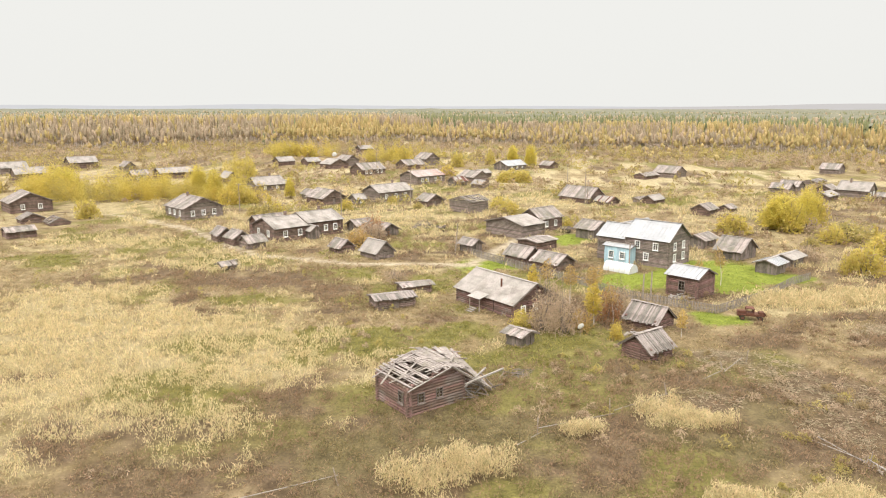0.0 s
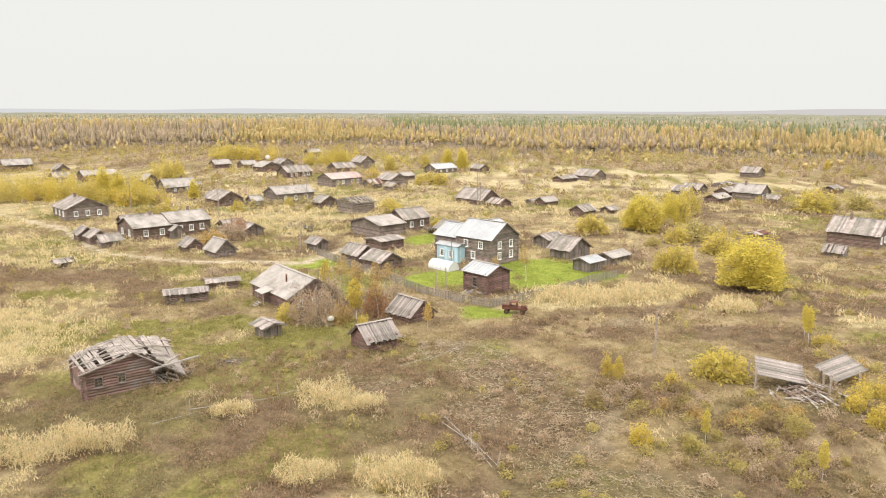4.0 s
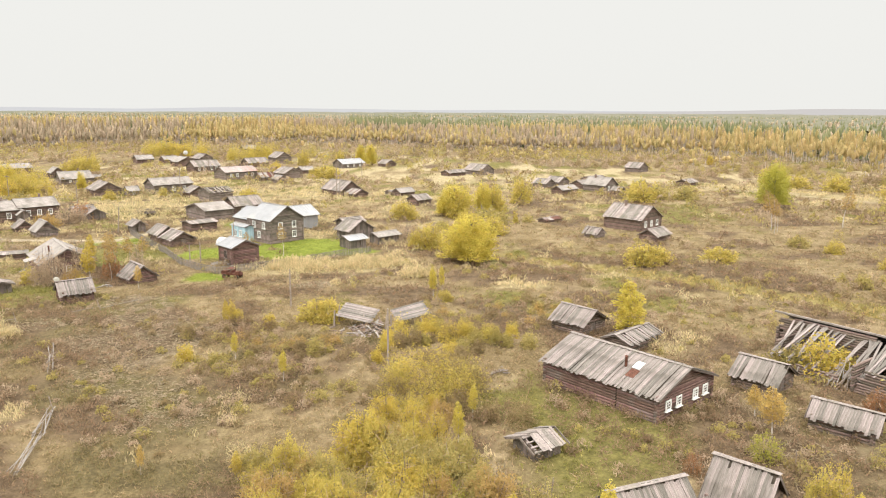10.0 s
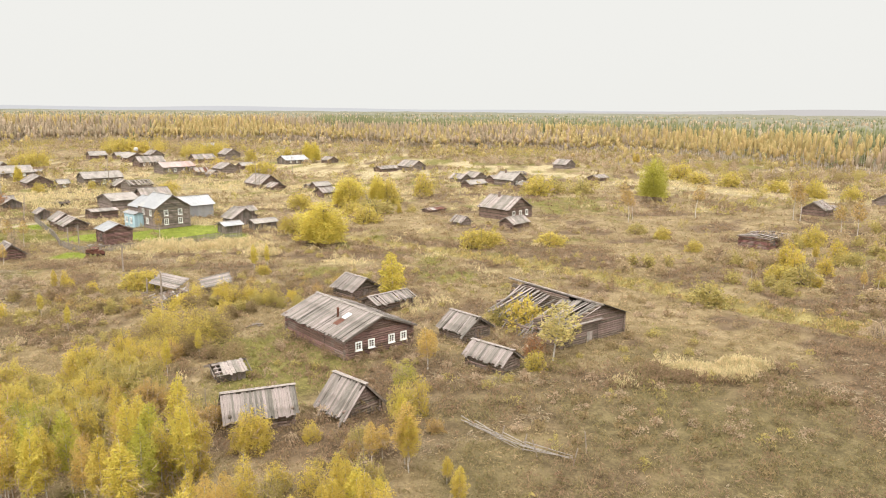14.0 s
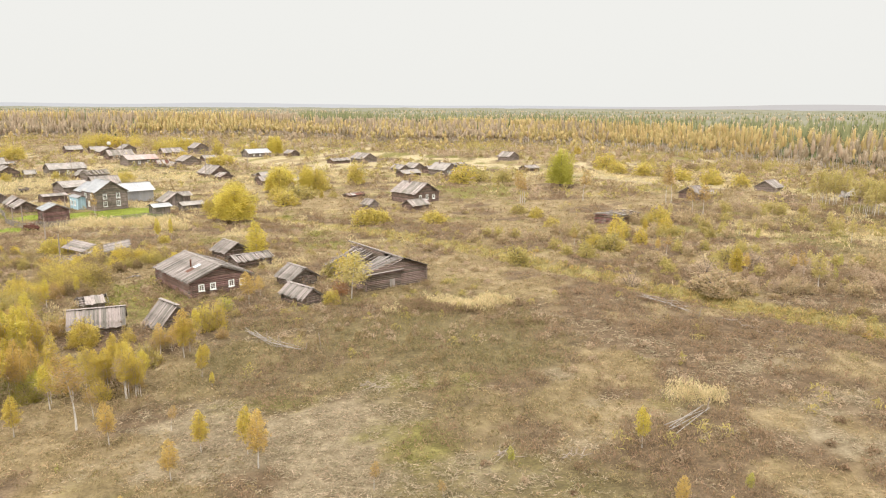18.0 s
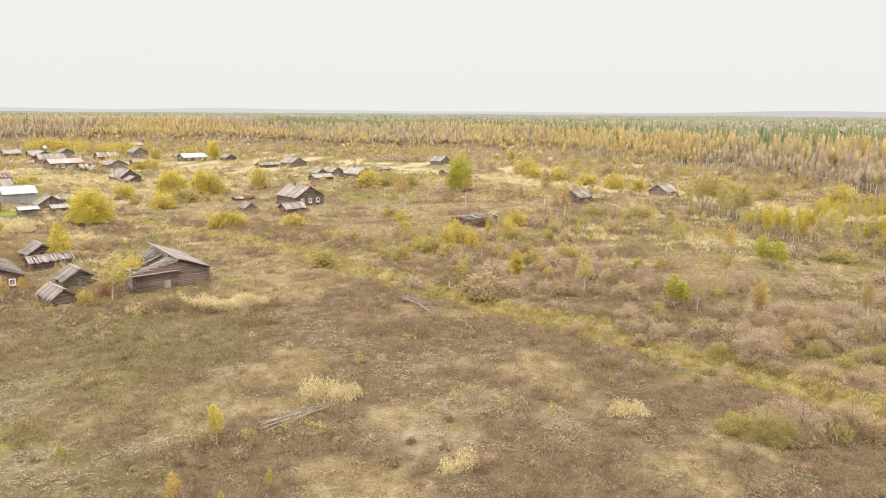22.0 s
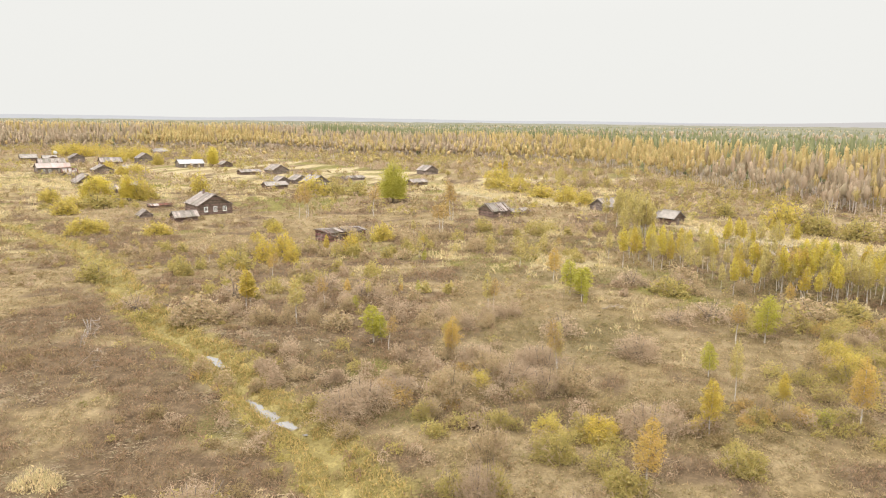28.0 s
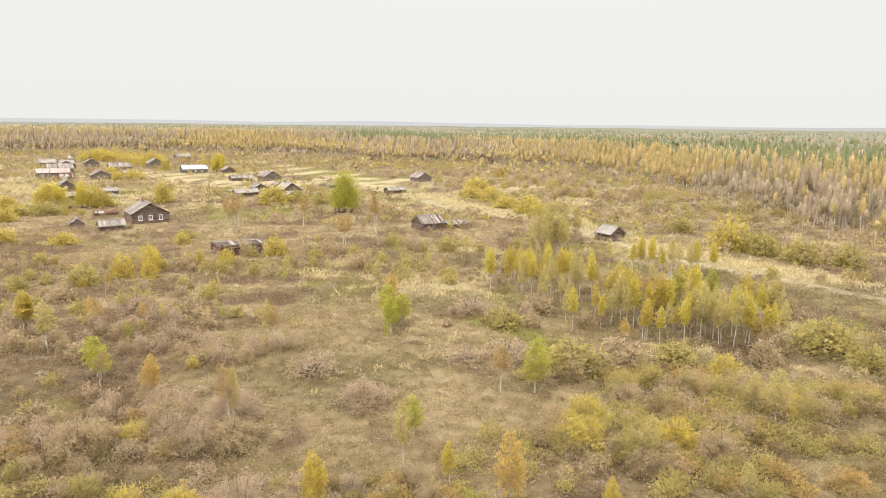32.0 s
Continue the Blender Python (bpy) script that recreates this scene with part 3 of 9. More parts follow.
for _x, _y, _r, _k in ((28.0, 63.5, 5.0, 1.1), (30.5, 59.0, 5.0, 1.1), (33.5, 54.0, 6.0, 1.2), (36.0, 50.5, 4.5, 1.1), (46.9, 73.4, 4.0, 1.0), (29.8, 48.3, 4.0, 0.9), (35.1, 43.7, 4.0, 0.9), (19.7, 53.6, 4.0, 0.8),
                       (38.9, 37.3, 4.5, 0.9), (43.9, 31.0, 4.0, 0.8), (33.5, 39.7, 4.0, 0.8), (127.1, 15.3, 4.0, 0.9), (132.0, -7.4, 4.5, 1.1), (136.0, -8.4, 4.0, 1.1), (142.3, 10.1, 3.5, 0.9), (140.7, 1.5, 4.0, 1.0),
                       (119.5, 5.5, 3.5, 0.8), (104.8, 4.0, 4.0, 0.8), (143.3, -3.1, 3.5, 0.9), (134.0, -0.9, 3.5, 0.8), (125.6, -12.8, 3.5, 0.8)):
    spot("mat", _x, _y, _r, _k, _r * 0.65, -25)
    spot("straw", _x, _y, _r, -0.8)
for _x, _y, _r in ((-16.4, 47.5, 8), (-10.9, 49.5, 7), (-2.3, 48.0, 6), (5.0, 48.3, 7), (11.1, 58.0, 6), (13.5, 43.5, 5), (7.7, 43.5, 4), (22.9, 52.7, 5), (6.0, 39.0, 5), (-6.5, 39.5, 6), (13.7, 61.0, 5), (26.2, 51.8, 4), (46.1, 37.3, 5),
                   (53.5, 35.1, 5), (61.1, 67.4, 6), (70.2, 60.1, 6), (102.8, 83.5, 8), (104.2, 70.5, 9)):
    spot("brown", _x, _y, _r, 0.8)
    spot("olive", _x, _y, _r, 0.2)
for _x, _y, _r in ((100.4, -3.2, 6), (108.7, -10.5, 6), (105.1, -13.5, 6), (117.1, -14.2, 5)):
    spot("brown", _x, _y, _r, -0.8)
    spot("olive", _x, _y, _r, 0.25)
for _x, _y, _rx, _ry in ((-0.8, 41.2, 3.2, 1.6), (2.6, 42.8, 2.6, 1.4), (17.2, 51.5, 3.0, 1.6), (17.6, 38.3, 2.4, 1.6), (23.2, 38.3, 3.4, 1.8), (10.1, 48.3, 1.8, 1.1), (20.1, 49.4, 2.2, 1.2), (44.9, 85.7, 7.0, 3.0), (54.1, 88.7, 6.0, 2.6), (60.7, 79.2, 2.6, 2.0)):
    TUSSOCKS.append((_x, _y, _rx, _ry))


def heights(x, y):
    """The village lies a little lower than the near meadow; the creek has cut a ditch."""
    z = (lattice(x, y, 14, 3) - 0.5) * 0.35 + (lattice(x, y, 45, 5) - 0.5) * 0.5
    d = away(x, y, CREEK)
    wob = (lattice(x, y, 6, 9) - 0.5) * 1.2
    z = z - 0.85 * ease((y - 50) / 50) * (1 - ease((x - 120) / 60)) / np.clip(1.2 - np.hypot(x - 90, y - 90) / 1500, 0.05, 1)
    return z * np.clip(1.2 - np.hypot(x - 90, y - 90) / 1500, 0, 1) - 0.95 * np.exp(-((d + wob * 0.5) / 1.5) ** 2) - 0.2 * np.exp(-(d / 5) ** 2)


def lie(x, y):
    return float(heights(np.array([x]), np.array([y]))[0])


KINDS = ("field", "straw", "mat", "brown", "olive", "green", "lawn", "creek", "road")


def cover(x, y):
    """How much of each kind of growth stands at a place."""
    x, y = np.asarray(x, float), np.asarray(y, float)
    n1, n2, n3, n4 = lattice(x, y, 9, 1), lattice(x, y, 24, 2), lattice(x, y, 3.2, 4), lattice(x, y, 60, 7)
    fine = lattice(x, y, 1.6, 12)
    got = {k: np.zeros(x.shape) for k in KINDS}
    got["straw"] += (n1 * 0.35 + n2 * 0.35 + lattice(x, y, 2.3, 15) * 0.3 + (n3 - 0.5) * 0.5 - 0.72) * 4.5
    got["brown"] += (n2 * 0.4 + (1 - n1) * 0.3 + (lattice(x, y, 5.5, 14) - 0.5) * 0.7 + (lattice(x, y, 2.6, 16) - 0.5) * 0.45 + (fine - 0.5) * 0.15 - 0.35) * 4.0
    got["straw"] += 2.2 * np.clip(lattice(x * 0.42, y, 4.2, 71) * 0.7 + lattice(x * 0.6, y, 1.7, 72) * 0.3 - 0.60, 0, 0.3) * 3.2 * ease((y - 40) / 25)
    got["green"] += (lattice(x, y, 16, 21) * 0.45 + lattice(x, y, 5, 22) * 0.55 + (fine - 0.5) * 0.25 - 0.53) * 3.2
    back = np.clip((y - 105 - 45 * ease((x - 60) / 40)) / 60, 0, 1) * np.clip((330 - y) / 80, 0, 1) * (1 - 0.4 * ease((x - 105) / 50))
    got["straw"] += back * 1.35
    got["brown"] -= back * 0.5
    heath = ease((x - 66) / 34) * (1 - ease((y - 110) / 50)) * (1 - 0.5 * ease((x - 150) / 20))
    got["brown"] += heath * (0.25 + 0.3 * ease((y - 30) / 25) * (1 - ease((x - 140) / 30)))
    got["straw"] -= heath * 0.6
    got["green"] -= heath * 0.35
    for kind, cx, cy, rx, ry, turn, amount in SPOTS:
        dx, dy = x - cx, y - cy
        u, v = dx * math.cos(turn) + dy * math.sin(turn), -dx * math.sin(turn) + dy * math.cos(turn)
        d = np.sqrt((u / rx) ** 2 + (v / ry) ** 2) + (n3 - 0.5) * 0.9 + (fine - 0.5) * 0.45
        got[kind] += amount * np.clip((1.15 - d) / 0.45, 0, 1)
    for kind, width, amount, line in STRIPS:
        d = away(x, y, line) / width + (n3 - 0.5) * 0.5 + (fine - 0.5) * 0.3
        got[kind] += amount * np.clip((1.1 - d) / 0.4, 0, 1)
    # on the heath the grass lies flat and grey instead of standing as straw
    flat = ease((x - 78) / 14) * (1 - ease((y - 24 - 0.35 * np.clip(x - 110, 0, 60)) / 8)) * (1 - ease((x - 158) / 10))
    got["mat"] += np.clip(got["straw"], 0, 1.2) * flat * 1.2 + flat * (lattice(x, y, 7, 61) * 0.45 + lattice(x, y, 2.6, 62) * 0.35 + lattice(x, y, 1.2, 63) * 0.2 - 0.49) * 3.2
    got["straw"] = got["straw"] - np.clip(got["straw"], 0, 3) * flat
    beyond = ease((x - 166) / 8) * (1 - ease((y - 90) / 30))
    got["brown"] -= beyond * 0.3
    got["olive"] += beyond * (lattice(x, y, 8, 65) * 0.9 - 0.2)
    early = ease((60 - y) / 14) * (1 - ease((x - 58) / 12)) * ease((x + 14) / 12)
    got["olive"] += early * (0.6 * lattice(x, y, 4, 66) + 0.4 * lattice(x, y, 11, 67) - 0.48) * 2.4
    got["brown"] += early * (0.75 * ease((x + 6) / 9) - 0.25)
    got["green"] -= early * 1.5 * np.clip(1.55 - 1.7 * lattice(x, y, 5.5, 68), 0, 1) * ease((x + 12) / 8)
    got["brown"] += flat * 0.35 * ease((x - 108) / 12)
    yard = ease((x - 82) / 8) * (1 - ease((x - 114) / 14)) * (1 - ease((y - 30) / 8))
    got["olive"] += yard * (0.05 + 0.7 * lattice(x, y, 6, 64))
    got["brown"] -= yard * 0.15
    for cx, cy, rx, ry in TUSSOCKS:
        d = np.hypot((x - cx) / rx, (y - cy) / ry) + (n3 - 0.5) * 0.4
        got["straw"] += 2.5 * np.clip((1.1 - d) / 0.3, 0, 1)
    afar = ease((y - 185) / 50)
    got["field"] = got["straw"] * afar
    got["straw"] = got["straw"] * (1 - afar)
    return {k: np.clip(v, 0, 1) for k, v in got.items()}


def axis(a, b, step, low, high):
    """Even steps from a to b, and growing ones beyond."""
    mid, s = list(np.arange(a, b, step)), step
    lo, hi = [a], [mid[-1]]
    while lo[-1] > low:
        s = min(s * 1.16, 300)
        lo.append(lo[-1] - s)
    s = step
    while hi[-1] < high:
        s = min(s * 1.16, 300)
        hi.append(hi[-1] + s)
    return np.array(lo[:0:-1] + mid + hi[1:])


def raw_mesh(name, verts, tris, material, corners=3):
    """A mesh from arrays."""
    me = bpy.data.meshes.new(name)
    me.vertices.add(len(verts))
    me.vertices.foreach_set("co", np.asarray(verts, np.float32).ravel())
    tris = np.asarray(tris, np.int32)
    me.loops.add(tris.size)
    me.loops.foreach_set("vertex_index", tris.ravel())
    me.polygons.add(len(tris))
    me.polygons.foreach_set("loop_start", np.arange(0, tris.size, corners, dtype=np.int32))
    me.update(calc_edges=True)
    me.materials.append(material)
    return me


def ground_material():
    m = bpy.data.materials.new("meadow floor")
    m.use_nodes = True
    n, l = m.node_tree.nodes, m.node_tree.links
    p = n["Principled BSDF"]
    p.inputs["Roughness"].default_value, p.inputs["Specular IOR Level"].default_value = 1.0, 0.05
    tc = n.new("ShaderNodeTexCoord")

    def noise_tex(scale, detail, stretch=None):
        t = n.new("ShaderNodeTexNoise")
        t.inputs["Scale"].default_value, t.inputs["Detail"].default_value, t.inputs["Roughness"].default_value = scale, detail, 0.65
        l.new(tc.outputs["Object"], t.inputs["Vector"])
        return t.outputs[0]

    mid, fine, wide = noise_tex(0.7, 5), noise_tex(4.5, 4), noise_tex(0.17, 6)

    def pair(low, high, src):
        r = n.new("ShaderNodeValToRGB")
        r.color_ramp.elements[0].position, r.color_ramp.elements[1].position = 0.36, 0.66
        r.color_ramp.elements[0].color, r.color_ramp.elements[1].color = (*low, 1), (*high, 1)
        l.new(src, r.inputs[0])
        return r.outputs[0]

    def blend(fac, a, b):
        x = n.new("ShaderNodeMixRGB")
        l.new(fac, x.inputs[0])
        l.new(a, x.inputs[1])
        l.new(b, x.inputs[2])
        return x.outputs[0]

    out = blend(pair((0, 0, 0), (1, 1, 1), wide), pair((0.116, 0.083, 0.04), (0.192, 0.14, 0.07), mid), pair((0.20, 0.149, 0.082), (0.312, 0.24, 0.141), mid))
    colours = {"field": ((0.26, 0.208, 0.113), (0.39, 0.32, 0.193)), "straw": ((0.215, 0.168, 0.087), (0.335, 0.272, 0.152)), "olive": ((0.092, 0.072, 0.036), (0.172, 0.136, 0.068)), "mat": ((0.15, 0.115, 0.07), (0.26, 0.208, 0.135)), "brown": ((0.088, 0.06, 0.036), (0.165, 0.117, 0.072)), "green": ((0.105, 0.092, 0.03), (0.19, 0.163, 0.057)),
               "lawn": ((0.13, 0.15, 0.025), (0.20, 0.225, 0.042)), "creek": ((0.165, 0.13, 0.048), (0.275, 0.222, 0.092)), "road": ((0.24, 0.19, 0.125), (0.38, 0.32, 0.225))}
    for kind in KINDS:
        a = n.new("ShaderNodeAttribute")
        a.attribute_name = kind
        k, rg = n.new("ShaderNodeMath"), n.new("ShaderNodeMapRange")
        k.operation = "MULTIPLY_ADD"
        l.new(fine, k.inputs[0])
        k.inputs[1].default_value = 0.7
        l.new(a.outputs["Fac"], k.inputs[2])
        rg.inputs[1].default_value, rg.inputs[2].default_value = 0.5, 1.05
        l.new(k.outputs[0], rg.inputs[0])
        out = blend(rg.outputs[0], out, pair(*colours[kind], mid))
    shade, gain = n.new("ShaderNodeMapRange"), n.new("ShaderNodeHueSaturation")
    l.new(fine, shade.inputs[0])
    shade.inputs[1].default_value, shade.inputs[2].default_value, shade.inputs[3].default_value, shade.inputs[4].default_value = 0.3, 0.7, 0.6, 1.25
    l.new(shade.outputs[0], gain.inputs["Value"])
    l.new(out, gain.inputs["Color"])
    l.new(gain.outputs[0], p.inputs["Base Color"])
    b = n.new("ShaderNodeBump")
    b.inputs["Strength"].default_value, b.inputs["Distance"].default_value = 0.9, 0.25
    l.new(fine, b.inputs["Height"])
    l.new(b.outputs[0], p.inputs["Normal"])
    return m


def ground():
    xs, ys = axis(-130, 310, 1.9, -4800, 4800), axis(-20, 190, 1.9, -600, 4800)
    gx, gy = np.meshgrid(xs, ys)
    x, y = gx.ravel(), gy.ravel()
    nx, ny = len(xs), len(ys)
    i = (np.arange(ny - 1)[:, None] * nx + np.arange(nx - 1)[None, :]).ravel()
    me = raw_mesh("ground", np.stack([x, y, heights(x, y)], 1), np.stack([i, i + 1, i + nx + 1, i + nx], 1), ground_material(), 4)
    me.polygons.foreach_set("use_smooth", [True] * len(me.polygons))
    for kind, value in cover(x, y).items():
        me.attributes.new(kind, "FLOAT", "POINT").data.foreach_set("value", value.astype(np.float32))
    tagged(new("ground", me), "overgrown autumn meadow of straw, brown weeds and green patches", "ground", kind="structure")


ground()


# ---- growth on the ground ----
def tufts(name, label, material, x, y, tall, reach, count, size, thin, up, rng):
    """Low ragged clumps of stalks and dead leaves, all of one growth in one mesh."""
    k = len(x)
    if not k:
        return
    q = np.repeat(np.arange(k), count)
    n = len(q)
    a, r = rng.uniform(0, 6.283, n), rng.uniform(0, 1, n) ** 0.6
    px, py = x[q] + np.cos(a) * r * reach[q], y[q] + np.sin(a) * r * reach[q]
    h = tall[q] * (1 - 0.65 * r * r) * rng.uniform(0.15, 1, n) ** 0.6
    u = rng.normal(0, 1, (n, 3))
    u[:, 2] = np.abs(u[:, 2]) * up + 0.5 * up - 0.5
    u /= np.linalg.norm(u, axis=1)[:, None]
    w = np.cross(u, rng.normal(0, 1, (n, 3)))
    w /= np.linalg.norm(w, axis=1)[:, None]
    s = (size[q] * rng.uniform(0.6, 1.5, n))[:, None]
    pos = np.stack([px, py, heights(x, y)[q] + h], 1)
    verts = np.stack([pos - u * s - w * s * thin, pos - u * s * 0.5 + w * s * thin, pos + u * s * 1.2], 1).reshape(-1, 3)
    tagged(new(name, raw_mesh(name, verts, np.arange(len(verts), dtype=np.int32).reshape(-1, 3), material, 3)), label, "grass", kind="stuff")


def meadow():
    rng = np.random.default_rng(5)

    def near_edge(x):
        return np.interp(x, [-60, 0, 40, 68, 120, 170, 210, 300], [34, 30, 14, -9, -24, -15, -3, 8])

    bands = [(0, 30, 5.2, 0.9), (30, 66, 3.0, 1.15), (66, 125, 1.1, 1.65), (125, 230, 0.22, 2.6)]
    sets = {k: [] for k in ("straw", "brown", "green", "creek", "lawn", "mat", "olive", "tan")}
    for lo, hi, dense, big in bands:
        k = int(330 * (hi - lo) * dense)
        x = rng.uniform(-75, 275, k)
        y = near_edge(x) + rng.uniform(lo, hi, k)
        bushy = lattice(x, y, 1.3, 33) * 0.6 + lattice(x, y, 3.4, 34) * 0.4
        keep = bushy > rng.uniform(0.12, 0.52, k)
        x, y = x[keep], y[keep]
        if lo < 60:
            for (ax, ay), (bx, by) in zip(CREEK, CREEK[1:]):
                m = int(math.hypot(bx - ax, by - ay) * 16)
                t, side = rng.uniform(0, 1, m), rng.uniform(-1, 1, m)
                cx, cy = ax + (bx - ax) * t + side * 2.4, ay + (by - ay) * t + rng.uniform(-1, 1, m) * 1.5
                off = cy - near_edge(cx)
                inside = (off > lo) & (off < hi)
                x, y = np.concatenate([x, cx[inside]]), np.concatenate([y, cy[inside]])
        for cx, cy, rx, ry in TUSSOCKS:
            m = int(rx * ry * 3.14 * (13 if lo < 60 else 4))
            a, q = rng.uniform(0, 6.283, m), rng.uniform(0, 1, m) ** 0.5
            tx, ty = cx + np.cos(a) * q * rx, cy + np.sin(a) * q * ry
            off = ty - near_edge(tx)
            inside = (off > lo) & (off < hi)
            x, y = np.concatenate([x, tx[inside]]), np.concatenate([y, ty[inside]])
        k = len(x)
        c = cover(x, y)
        free = (c["road"] < 0.4) & (away(x, y, CREEK) > 0.45)
        r = rng.uniform(0, 1, k)
        taken = ~free
        for kind in ("lawn", "creek", "straw", "mat", "olive", "brown", "green"):
            pick = ~taken & (c[kind] > r * 0.9 + 0.05)
            sets[kind].append((x[pick], y[pick], np.full(pick.sum(), big)))
            taken |= pick
        rest = ~taken
        sets["tan"].append((x[rest], y[rest], np.full(rest.sum(), big)))
    looks = {"straw": ("dry_straw", "pale dry straw standing in patches", STRAWB, 1.1, 0.42, 18, 0.135, 0.22, 1.9), "brown": ("dry_weeds", "dry brown weeds with thin stalks", BROWNB, 0.85, 0.38, 12, 0.105, 0.36, 1.3),
             "olive": ("olive_weeds", "brown olive weeds in dense clumps", OLIVEB, 0.75, 0.40, 11, 0.105, 0.36, 1.2),
             "green": ("green_grass", "dull green autumn grass", GREENB, 0.36, 0.42, 9, 0.12, 0.30, 1.2), "creek": ("creek_sedge", "yellow green sedge along the creek", CREEKB, 0.55, 0.42, 11, 0.16, 0.24, 1.5),
             "lawn": ("mown_lawn", "short bright green lawn", LAWNB, 0.07, 0.42, 5, 0.07, 0.5, 0.8), "mat": ("matted_grass", "pale matted grass beaten down flat", MATB, 0.20, 0.50, 10, 0.16, 0.20, 0.35),
             "tan": ("tan_grass", "tan meadow grass", TANB, 0.30, 0.42, 8, 0.12, 0.30, 0.9)}
    for kind, (name, label, material, tall, reach, count, size, thin, up) in looks.items():
        x, y, big = (np.concatenate(v) for v in zip(*sets[kind]))
        grow = 0.2 + 0.55 * lattice(x, y, 5, 31) + 1.15 * lattice(x, y, 1.9, 32) ** 1.5
        if kind == "straw":
            for cx, cy, rx, ry in TUSSOCKS:
                grow = grow * (1 + 0.4 * np.clip((1.15 - np.hypot((x - cx) / rx, (y - cy) / ry)) / 0.4, 0, 1))
        tufts(name, label, material, x, y, tall * grow, reach * big, count, size * big, thin, up, rng)


meadow()


# ---- trees and shrubs ----
def leaf_cloud(centres, spread, n, size, rng, squash=0.8, thin=0.6):
    """Small pointed leaf sprays round some centres."""
    c = np.asarray(centres, float)
    pick = rng.integers(0, len(c), n)
    d = rng.normal(0, 1, (n, 3))
    d /= np.linalg.norm(d, axis=1)[:, None]
    pos = c[pick] + d * (rng.uniform(0, 1, n) ** 0.45)[:, None] * np.asarray(spread)[pick][:, None] * np.array([1, 1, squash])
    u = rng.normal(0, 1, (n, 3))
    u /= np.linalg.norm(u, axis=1)[:, None]
    w = np.cross(u, rng.normal(0, 1, (n, 3)))
    w /= np.linalg.norm(w, axis=1)[:, None]
    s = size * rng.uniform(0.6, 1.4, n)[:, None]
    verts = np.stack([pos - u * s - w * s * thin, pos - u * s * 0.4 + w * s * thin, pos + u * s * 1.2], 1).reshape(-1, 3)
    return verts, np.arange(len(verts), dtype=np.int32).reshape(-1, 3)


def sprays(pos, size, rng, material, parent, name, thin=0.6):
    """One leaf spray at each place."""
    n = len(pos)
    u = rng.normal(0, 1, (n, 3))
    u /= np.linalg.norm(u, axis=1)[:, None]
    w = np.cross(u, rng.normal(0, 1, (n, 3)))
    w /= np.linalg.norm(w, axis=1)[:, None]
    s = size * rng.uniform(0.6, 1.4, n)[:, None]
    verts = np.stack([pos - u * s - w * s * thin, pos - u * s * 0.4 + w * s * thin, pos + u * s * 1.2], 1).reshape(-1, 3)
    ob = new(name, raw_mesh(name, verts, np.arange(len(verts), dtype=np.int32).reshape(-1, 3), material, 3))
    ob.parent = parent
    return tagged(ob, kind="stuff")


def teardrop(n, low, high, wide, axis_at, seed, rng):
    """Places in a ragged crown, broadest below its middle and pointed above."""
    k = rng.beta(1.5, 1.9, n * 2)
    a = rng.uniform(0, 6.283, n * 2)
    reach = wide * 1.75 * (k + 0.06) ** 0.5 * (1.02 - k) ** 0.72
    lobe = 0.7 * np.sin(3 * a + 11 * k + seed) * np.sin(2 * a - 15 * k + seed * 2.3) + 0.4 * np.sin(5 * a - 23 * k + seed * 3.1)
    keep = lobe > rng.uniform(-1.0, 0.1, n * 2)
    r = reach * (0.78 + 0.46 * lobe) * rng.uniform(0, 1, n * 2) ** 0.42
    z = low + (high - low) * k
    mid = axis_at(z / high)
    return np.stack([mid[0] + np.cos(a) * r, mid[1] + np.sin(a) * r, z - 0.35 * r + rng.normal(0, 0.1, n * 2)], 1)[keep][:n]


def dome(n, tall, seed, rng, fill=0.3):
    """Places in a lumpy dome that is two metres across."""
    a, c = rng.uniform(0, 6.283, n), rng.uniform(-0.12, 1, n)
    q = np.sqrt(np.clip(1 - c * c, 0, 1))
    lump = 0.80 + 0.13 * np.sin(3 * a + 4 * c + seed) + 0.10 * np.sin(5 * a - 7 * c + seed * 1.7) + 0.08 * np.sin(8 * a + 11 * c + seed * 0.6)
    r = lump * rng.uniform(0, 1, n) ** fill * rng.normal(1, 0.05, n)
    return np.stack([np.cos(a) * q * r, np.sin(a) * q * r, np.maximum(0.05, c * r * 1.45 * tall + 0.12)], 1)


def leaf_part(centres, spread, n, size, rng, material, parent, name="crown", squash=0.8, thin=0.6):
    v, f = leaf_cloud(centres, spread, n, size, rng, squash, thin)
    ob = new(name, raw_mesh(name, v, f, material, 3))
    ob.parent = parent
    return tagged(ob, kind="stuff")


